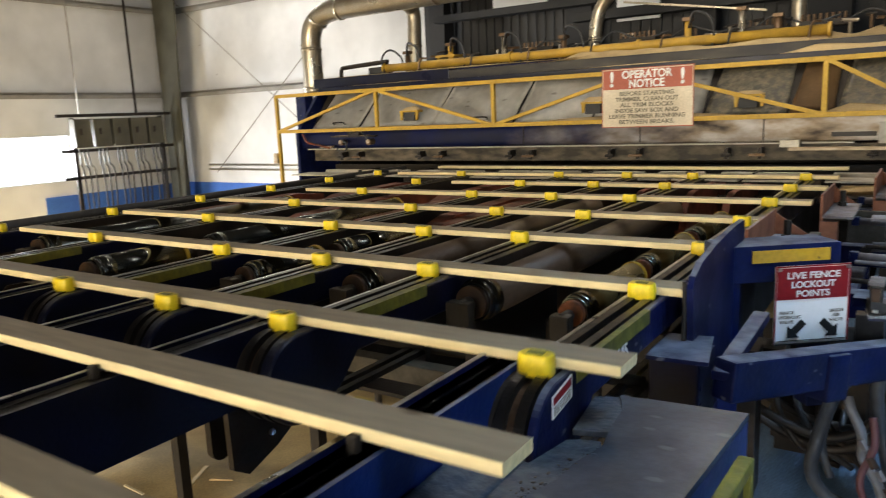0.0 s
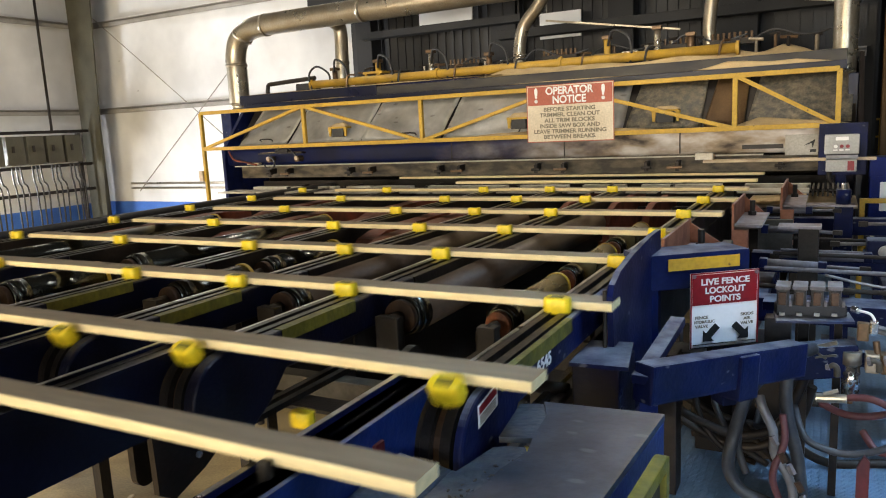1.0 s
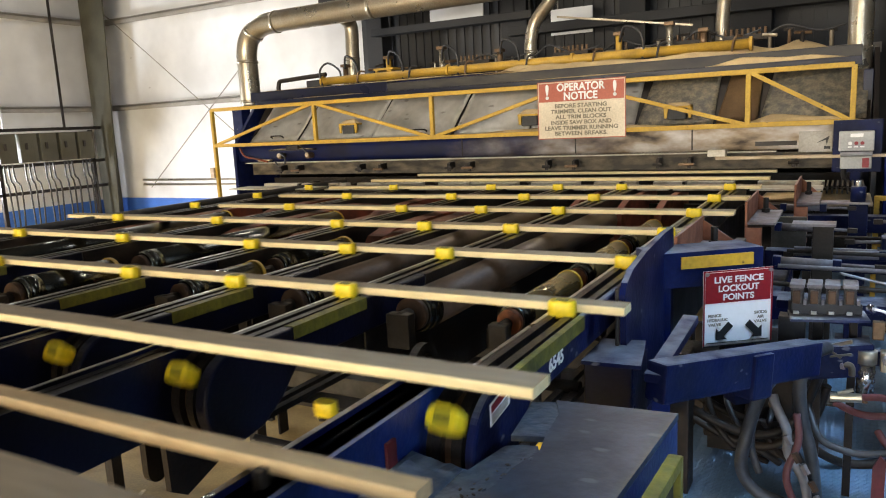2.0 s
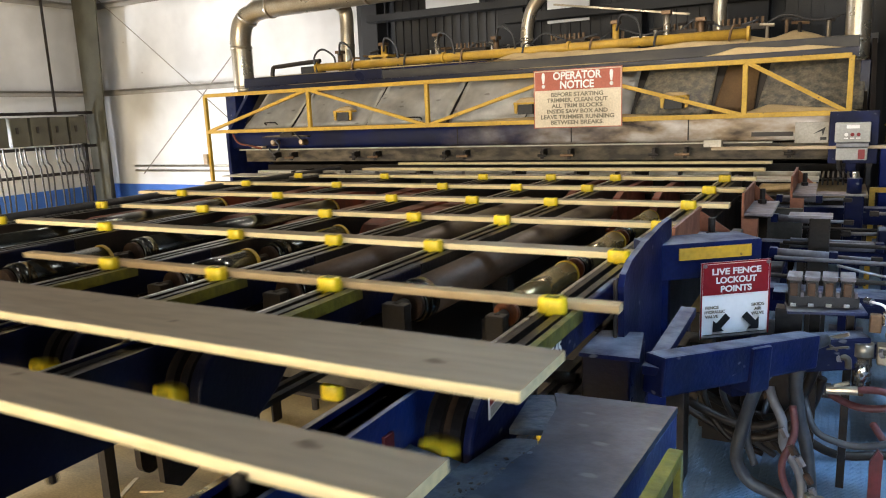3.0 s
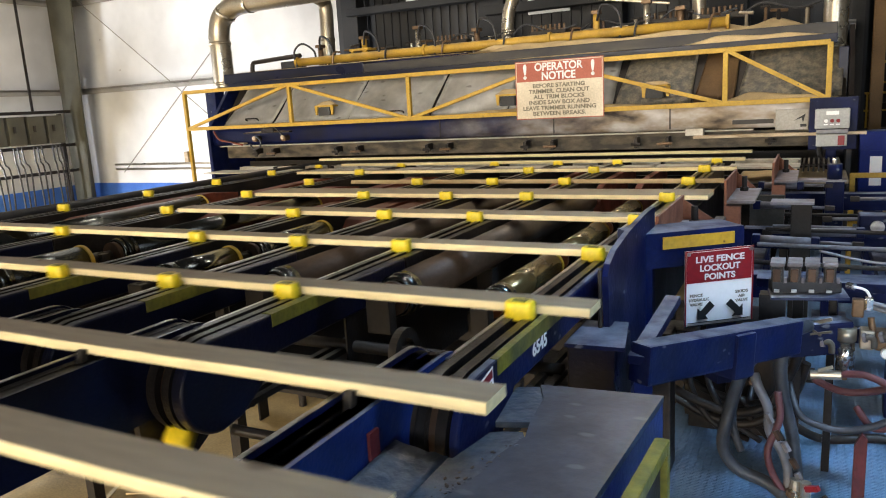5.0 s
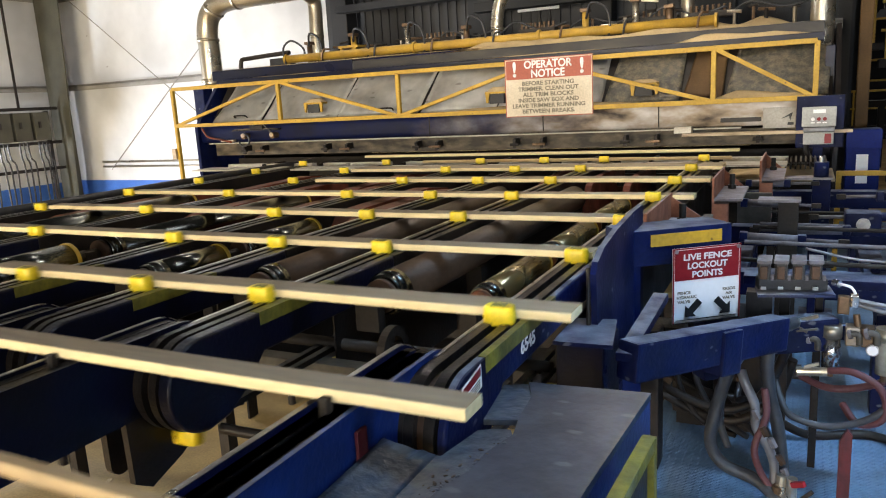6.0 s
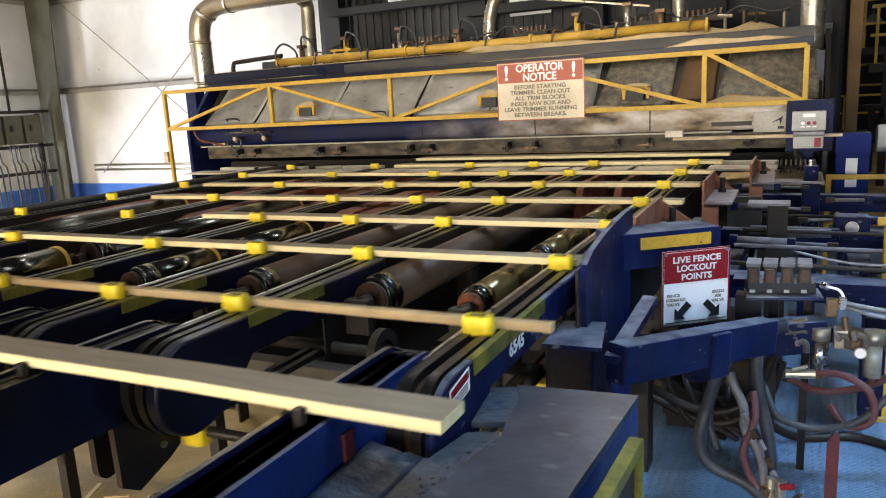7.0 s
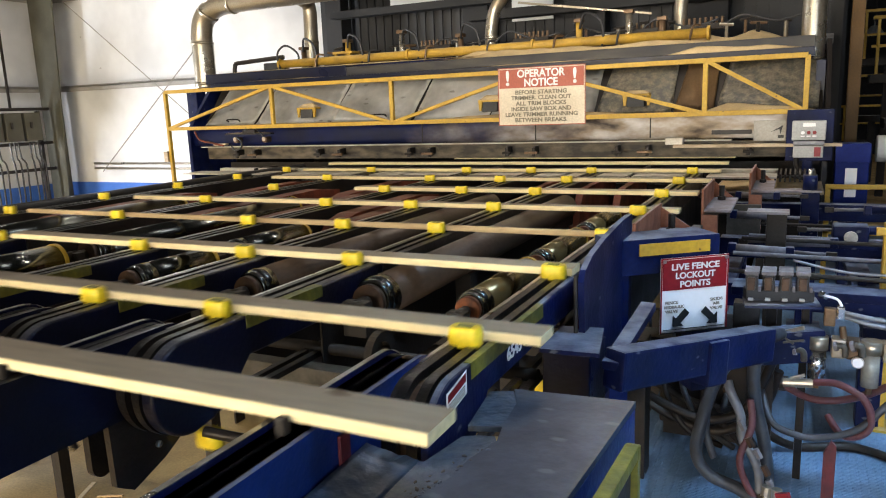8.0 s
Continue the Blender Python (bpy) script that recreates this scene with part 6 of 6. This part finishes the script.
G, R, K = "thick grey hydraulic hose curving to the floor", "dull red air hose looping by the regulators", "black hose snaking over the walkway"
hose([(0.72, 1.32, 0.70), (0.665, 1.22, 0.69), (0.635, 1.2, 0.60), (0.645, 1.2, 0.46), (0.68, 1.2, 0.31), (0.70, 1.18, 0.16), (0.71, 1.15, 0.03)], 0.024, HOSE, G)
hose([(0.56, 1.30, 0.60), (0.50, 1.2, 0.52), (0.462, 1.1, 0.38), (0.450, 1.1, 0.26), (0.50, 1.1, 0.18), (0.61, 1.1, 0.14), (0.69, 1.05, 0.10), (0.76, 0.98, 0.03)], 0.024, HOSE, G)
hose([(0.50, 1.28, 0.58), (0.485, 1.16, 0.46), (0.478, 1.14, 0.34), (0.51, 1.13, 0.24)], 0.014, HOSE, G)
hose([(0.55, 1.12, 0.56), (0.565, 1.1, 0.52), (0.60, 1.1, 0.44), (0.608, 1.1, 0.35), (0.655, 1.1, 0.27), (0.675, 1.1, 0.18), (0.67, 1.08, 0.03)], 0.017, SILVER_HOSE, "braided silver hose hanging beside the fence")
hose([(0.63, 1.12, 0.50), (0.64, 1.1, 0.40), (0.605, 1.08, 0.28), (0.63, 1.08, 0.18), (0.69, 1.07, 0.09), (0.70, 1.05, 0.02)], 0.013, HOSE_RED, R)
hose([(0.845, 1.36, 0.505), (0.92, 1.33, 0.52), (1.0, 1.3, 0.49), (1.035, 1.3, 0.42), (1.02, 1.3, 0.35), (0.95, 1.32, 0.32), (0.90, 1.4, 0.36)], 0.014, HOSE_RED, R)
hose([(0.66, 1.38, 0.44), (0.70, 1.3, 0.35), (0.77, 1.3, 0.31), (0.87, 1.3, 0.305), (1.0, 1.3, 0.365), (1.12, 1.32, 0.50), (1.3, 1.36, 0.60)], 0.014, HOSE, "dark blue-grey air hose sagging beside the fence")
hose([(0.10, 1.55, 0.34), (0.28, 1.5, 0.27), (0.45, 1.5, 0.23), (0.58, 1.5, 0.28), (0.65, 1.5, 0.40), (0.70, 1.47, 0.56)], 0.02, GREASE_SHADE, K)
hose([(0.12, 1.62, 0.26), (0.30, 1.62, 0.16), (0.50, 1.60, 0.14), (0.66, 1.62, 0.26), (0.72, 1.60, 0.45)], 0.02, GREASE_SHADE, K)
hose([(0.13, 1.75, 0.30), (0.36, 1.7, 0.22), (0.56, 1.72, 0.18), (0.78, 1.8, 0.03), (1.05, 1.9, 0.02), (1.3, 1.75, 0.02)], 0.02, GREASE_SHADE, K)
hose([(0.75, 1.55, 0.40), (0.86, 1.50, 0.38), (1.0, 1.5, 0.41), (1.15, 1.5, 0.50), (1.35, 1.55, 0.62)], 0.015, HOSE_RED, R)
hose([(0.93, 1.42, 0.775), (1.02, 1.42, 0.76), (1.15, 1.44, 0.745), (1.4, 1.5, 0.76)], 0.009, SILVER_HOSE, "pale grey control cable along the machine")
hose([(0.93, 1.42, 0.76), (1.05, 1.42, 0.73), (1.2, 1.44, 0.72), (1.4, 1.5, 0.73)], 0.009, SILVER_HOSE, "pale grey control cable along the machine")
hose([(0.87, 1.44, 0.83), (0.91, 1.43, 0.82), (0.93, 1.42, 0.78)], 0.005, WHITE, "thin white cable at the valve bank")
hose([(0.75, 1.75, 0.90), (0.95, 1.75, 0.86), (1.15, 1.75, 0.86), (1.4, 1.8, 0.9)], 0.006, SILVER_HOSE, "pale grey control cable along the machine")
part_m = thing("hose_fitting", "brass and steel hose fittings standing on the walkway", "fitting")
part("manifold", box(0.66, 0.74, 1.02, 1.10, 0.0, 0.10, 0.008), DARK, part_m)
part("valve", bm_rod(bmesh.new(), (0.735, 1.04, 0.10), (0.735, 1.04, 0.20), 0.018, seg=12), GALV, part_m)
part("lever", bm_bar(bmesh.new(), (0.745, 1.02, 0.11), (0.80, 1.0, 0.18), 0.014), DARK, part_m)
part("handle", bm_bar(bmesh.new(), (0.735, 1.02, 0.185), (0.775, 1.0, 0.205), 0.02), RED, part_m, "red lever handle")
for i, (fx, fz) in enumerate(((0.608, 0.409), (0.637, 0.347), (0.666, 0.307), (0.695, 0.245), (0.714, 0.192))):
    part("coupling", bm_rod(bmesh.new(), (fx - 0.010, 1.083, fz + 0.016), (fx + 0.008, 1.078, fz - 0.016), 0.013, seg=6), (DUSTY_STEEL, BROWN_GREASE)[i % 2], part_m, "worn hose coupling")
part("stem", bm_rod(bmesh.new(), (0.70, 1.06, 0.10), (0.705, 1.07, 0.19), 0.022, seg=12), GALV, part_m)
part("cap", bm_rod(bmesh.new(), (0.69, 1.06, 0.10), (0.69, 1.06, 0.15), 0.02, seg=10), BRASS, part_m)

# ---- electrical rack on the west wall by the column ----
rack = thing("disconnect_rack", "row of grey electrical boxes on a steel rack with hanging cables", "electrical rack")
for z in (1.87, 1.20, 0.68):
    part("rack_rail", box(-12.95, -12.88, 5.9, 8.38, z - 0.03, z + 0.03, 0.004), GREASE_SHADE, rack)
for y in (6.15, 8.1):
    part("rack_post", box(-12.95, -12.88, y, y + 0.07, FZ, 1.83, 0.004), GREASE_SHADE, rack)
for i in range(5):
    y = 6.15 + i * 0.40
    b = part("switch_box", box(-12.87, -12.70, y - 0.04, y + 0.30, 1.26, 1.80, 0.012), COLUMN, rack, "grey-green switch box")
    part("switch_handle", box(-12.699, -12.67, y + 0.05, y + 0.09, 1.5, 1.62), DARK, b)
    for q in range(3):
        part("cable", bm_tube(bmesh.new(), [(-12.78, y + 0.05 + q * 0.08, 1.24), (-12.76, y + 0.04 + q * 0.09, 0.95), (-12.80 + 0.03 * q, y + 0.10 + q * 0.10, 0.72), (-12.85, y + 0.15 + q * 0.08, FZ + 0.3)], 0.016, 8, 4), BLACK, rack, "black hanging cable", smooth=True)
for y, r, mat in ((6.5, 0.014, GIRT), (7.75, 0.026, GREASE_SHADE)):
    solo("drop_conduit", bm_rod(bmesh.new(), (-13.15, y, 1.9), (-13.15, y, 6.0), r, seg=10), mat, "thin conduit dropping down the wall", "conduit", "wall conduits", smooth=True)

# odd plates and planks under the deck
solo("red_plate", box(-0.0585, -0.050, -0.52, -0.485, 0.885, 0.965, 0.002), OLD_RED, "small red plate on the infeed side", "plate")
solo("loose_plank", bm_bar(bmesh.new(), (-3.8, 0.7, FZ + 0.02), (-3.95, 1.3, FZ + 0.02), 0.12, 0.035), BROWN, "dark loose plank lying on the sawdust floor", "plank")
rng = random.Random(14)
for i in range(26):
    lx, ly, la, ll = rng.uniform(-3.2, -0.6), rng.uniform(-0.6, 1.4), rng.uniform(0, 3.14), rng.uniform(0.08, 0.4)
    lz = FZ + 0.085 + rng.uniform(0, 0.03)
    a = Vector((lx, ly, lz))
    b = a + Vector((math.cos(la) * ll, math.sin(la) * ll, rng.uniform(-0.02, 0.03)))
    solo("wood_sliver", bm_bar(bmesh.new(), a, b, rng.uniform(0.012, 0.035), 0.010), rng.choice((BARK, BROWN, DARK, WOOD_EDGE)), "loose splinter of wood and bark lying on the sawdust", "wood scrap", "wood scraps")
solo("tail_strut", bm_tube(bmesh.new(), [(-0.74, -0.20, 0.72), (-0.60, -0.16, 0.70), (-0.40, -0.14, 0.72), (-0.18, -0.16, 0.78)], 0.016, 8, 5), GREASE_SHADE, "greasy black strut between the tail plates", "strut", smooth=True)
solo("junction_box", box(0.535, 0.635, 1.50, 1.58, 0.645, 0.760, 0.004), BLACK, "black junction box under the valve bank", "box")

# ---- boards on the chains ----
PITCH, SPEED, T0, L0 = 0.76, 1.45, 8.0, 0.026


def lug_y(k, t):
    return L0 + SPEED * (t - T0) + PITCH * k


WIDTHS = {-1: 0.118, 0: 0.104, 1: 0.104, 2: 0.03, 3: 0.08, 4: 0.11, 5: 0.10, 6: 0.11, 7: 0.107, 8: 0.155, 9: 0.28, 10: 0.05, 11: 0.10, 12: 0.08, 13: 0.10, 14: 0.11, 15: 0.11}
LENGTHS = {1: 3.05, 2: 4.0, 3: 4.0, 4: 2.5, 5: 3.9, 6: 4.1, 7: 4.3, 8: 3.05, 9: 3.2, 10: 2.85, 11: 4.0, 12: 4.0, 13: 4.85, 14: 4.85, 19: 3.9, 20: 2.9}
BOARD_Z = 1.001  # on the deck; the infeed lies a little higher
boards = []


def make_board(k):
    w, length = WIDTHS.get(k, 0.11), LENGTHS.get(k, 4.05)
    rng = random.Random(100 + k)
    bm = bmesh.new()
    n = 24
    rings = []
    for i in range(n + 1):
        x = -length * (1 - i / n)
        wob = 0.0025 * math.sin(i * 0.7 + k) + rng.uniform(-0.0008, 0.0008)
        th = 0.026
        c = 0.0025
        prof = [(c, 0), (w - c, 0), (w, c), (w, th - c), (w - c, th), (c, th), (0, th - c), (0, c)]
        rings.append([bm.verts.new((x, y + wob, z)) for y, z in prof])
    for a, b in zip(rings, rings[1:]):
        for j in range(8):
            bm.faces.new((a[j], a[(j + 1) % 8], b[(j + 1) % 8], b[j]))
    bm.faces.new(rings[0][::-1])
    bm.faces.new(rings[-1])
    bmesh.ops.recalc_face_normals(bm, faces=bm.faces[:])
    words = "narrow rough-sawn edging strip riding the lug chains" if w < 0.06 else ("wide pale rough-sawn board riding the lug chains" if w > 0.17 else "pale rough-sawn softwood board riding the lug chains")
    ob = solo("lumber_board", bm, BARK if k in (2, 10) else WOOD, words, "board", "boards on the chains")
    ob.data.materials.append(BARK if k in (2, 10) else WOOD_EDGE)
    # sides and ends take the edge material, brightened beyond the fresh cut
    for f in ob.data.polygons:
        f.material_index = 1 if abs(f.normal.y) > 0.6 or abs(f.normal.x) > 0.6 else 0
    return ob


for k in range(-1, 23):
    boards.append((k, make_board(k)))


def ease(a, b, v):
    s = min(1, max(0, (v - a) / (b - a)))
    return s * s * (3 - 2 * s)


def board_pose(k, t):
    y = lug_y(k, t)
    y += 0.41 * max(0.0, -0.41 - y) + 0.004
    if k <= 0:  # the last boards are held back to match when they come into view
        y -= 2.0 * min(0.25, max(0.0, -0.925 - y))
    x = 0.185 - 0.14 * ease(0.40, 0.85, y) + 0.16 * ease(1.6, 2.4, y)
    j = 22 - k  # place in the stack behind the saw
    rest_y, rest_z = 7.30 + 0.30 * (j % 3), FZ + 0.20 + 0.026 * (j // 3)
    if y <= 6.9:
        return pose(x, y, BOARD_Z + 0.019 * (1 - ease(-0.42, -0.08, y)))
    f = ease(0.0, 1.0, (y - 6.9) / 0.9)
    return pose(x, 6.9 + (rest_y - 6.9) * min(1, (y - 6.9) / 0.4), BOARD_Z + (rest_z - BOARD_Z) * f)


# ---- lugs ----
def lug_mesh():
    bm = bmesh.new()
    rings = []
    for z, s in ((-0.027, 0.93), (-0.023, 0.98), (0.0, 1.0), (0.020, 0.98), (0.0255, 0.93), (0.027, 0.86), (0.0255, 0.72)):
        ring = []
        for i in range(16):
            a = 2 * math.pi * i / 16
            cx, cy = math.cos(a), math.sin(a)
            ring.append(bm.verts.new((0.044 * s * math.copysign(abs(cx) ** 0.6, cx), 0.027 * s * math.copysign(abs(cy) ** 0.6, cy), z)))
        rings.append(ring)
    for a, b in zip(rings, rings[1:]):
        for i in range(16):
            bm.faces.new((a[i], a[(i + 1) % 16], b[(i + 1) % 16], b[i]))
    bm.faces.new(rings[0][::-1])
    bm.faces.new(rings[-1])
    return mesh_of("chain_lug", bm, LUG, True)


def pin_mesh():
    bm = bm_box(bmesh.new(), -0.020, 0.020, -0.012, 0.012, 0.0258, 0.0285, 0.001)
    return mesh_of("bolt_head", bm, OLIVE)


LOOP_S = YEND - HUB_Y
LUG_R = 0.160
N_LUGS = 14
ARC = 0.41  # chain length round a sprocket, fitted to where the return lug shows
SAG = 0.072
lug_data, pin_data = lug_mesh(), pin_mesh()
lugs = []
for cx in CX:
    for i in range(N_LUGS):
        ob = tagged(new("chain_lug", lug_data), "yellow urethane lug fixed to the deck chain", "lug", "chain lugs")
        pin = new("bolt_head", pin_data)
        pin.parent = ob
        lugs.append((cx - 0.006, i, ob))


def lug_pose(cx, i, t):
    """Round the loop: along the top, round the far end, back below, up round the tail sprocket."""
    total = 2 * LOOP_S + 2 * ARC
    s = (lug_y(i, t) - 0.028 - HUB_Y) % (PITCH * N_LUGS) * total / (PITCH * N_LUGS)
    low = HUB_Z - LUG_R
    if s < LOOP_S:
        return pose(cx, HUB_Y + s, HUB_Z + LUG_R)
    s -= LOOP_S
    if s < ARC:
        a = math.pi * s / ARC
        return pose(cx, YEND + LUG_R * math.sin(a), HUB_Z + LUG_R * math.cos(a), -math.degrees(a))
    s -= ARC
    if s < LOOP_S:
        y = YEND - s
        sag = SAG * ease(HUB_Y, -0.06, y) * (1 - ease(YEND - 0.3, YEND, y))
        return pose(cx, y, low - sag, -180)
    a = math.pi * (s - LOOP_S) / ARC
    return pose(cx, HUB_Y - LUG_R * math.sin(a), HUB_Z - LUG_R * math.cos(a), -180 - math.degrees(a))


pusher_data = mesh_of("infeed_pusher", bm_box(bmesh.new(), -0.011, 0.011, -0.020, 0.0, -0.02, 0.027, 0.004), DARK)
for sx in (-3.4, -2.0, -0.6):
    solo("stack_bearer", box(sx, sx + 0.1, 7.2, 8.25, FZ, FZ + 0.198, 0.004), WOOD, "timber bearer under the outfeed stack", "bearer", "stack bearers")
pushers = []
for cx in CX:
    for i in range(32):
        pushers.append((cx - 0.116, i, tagged(new("infeed_pusher", pusher_data), "small rusty pusher dog on the infeed chain", "pusher", "infeed pushers")))
IN_PITCH = 0.59 * PITCH
IN_Y0, IN_Y1, IN_R, IN_Z = -7.2974, -0.50, 0.12, 0.888


def pusher_pose(cx, i, t):
    arc, run = math.pi * IN_R, IN_Y1 - IN_Y0
    total = 2 * arc + 2 * run
    s = (-0.41 + 0.59 * (lug_y(i, t) + 0.41) - IN_Y0) % (IN_PITCH * 32) * total / (IN_PITCH * 32)
    if s < run:
        return pose(cx, IN_Y0 + s, IN_Z + IN_R)
    s -= run
    if s < arc:
        a = s / IN_R
        return pose(cx, IN_Y1 + IN_R * math.sin(a), IN_Z + IN_R * math.cos(a), -math.degrees(a))
    s -= arc
    if s < run:
        return pose(cx, IN_Y1 - s, IN_Z - IN_R, -180)
    a = (s - run) / IN_R
    return pose(cx, IN_Y0 - IN_R * math.sin(a), IN_Z - IN_R * math.cos(a), -180 - math.degrees(a))


def motions():
    times = [i / 10 for i in range(81)]
    for k, ob in boards:
        walk(ob, [(t, board_pose(k, t)) for t in times])
    for cx, i, ob in lugs:
        walk(ob, [(t, lug_pose(cx, i, t)) for t in times])
    for cx, i, ob in pushers:
        walk(ob, [(t, pusher_pose(cx, i, t)) for t in times])


motions()
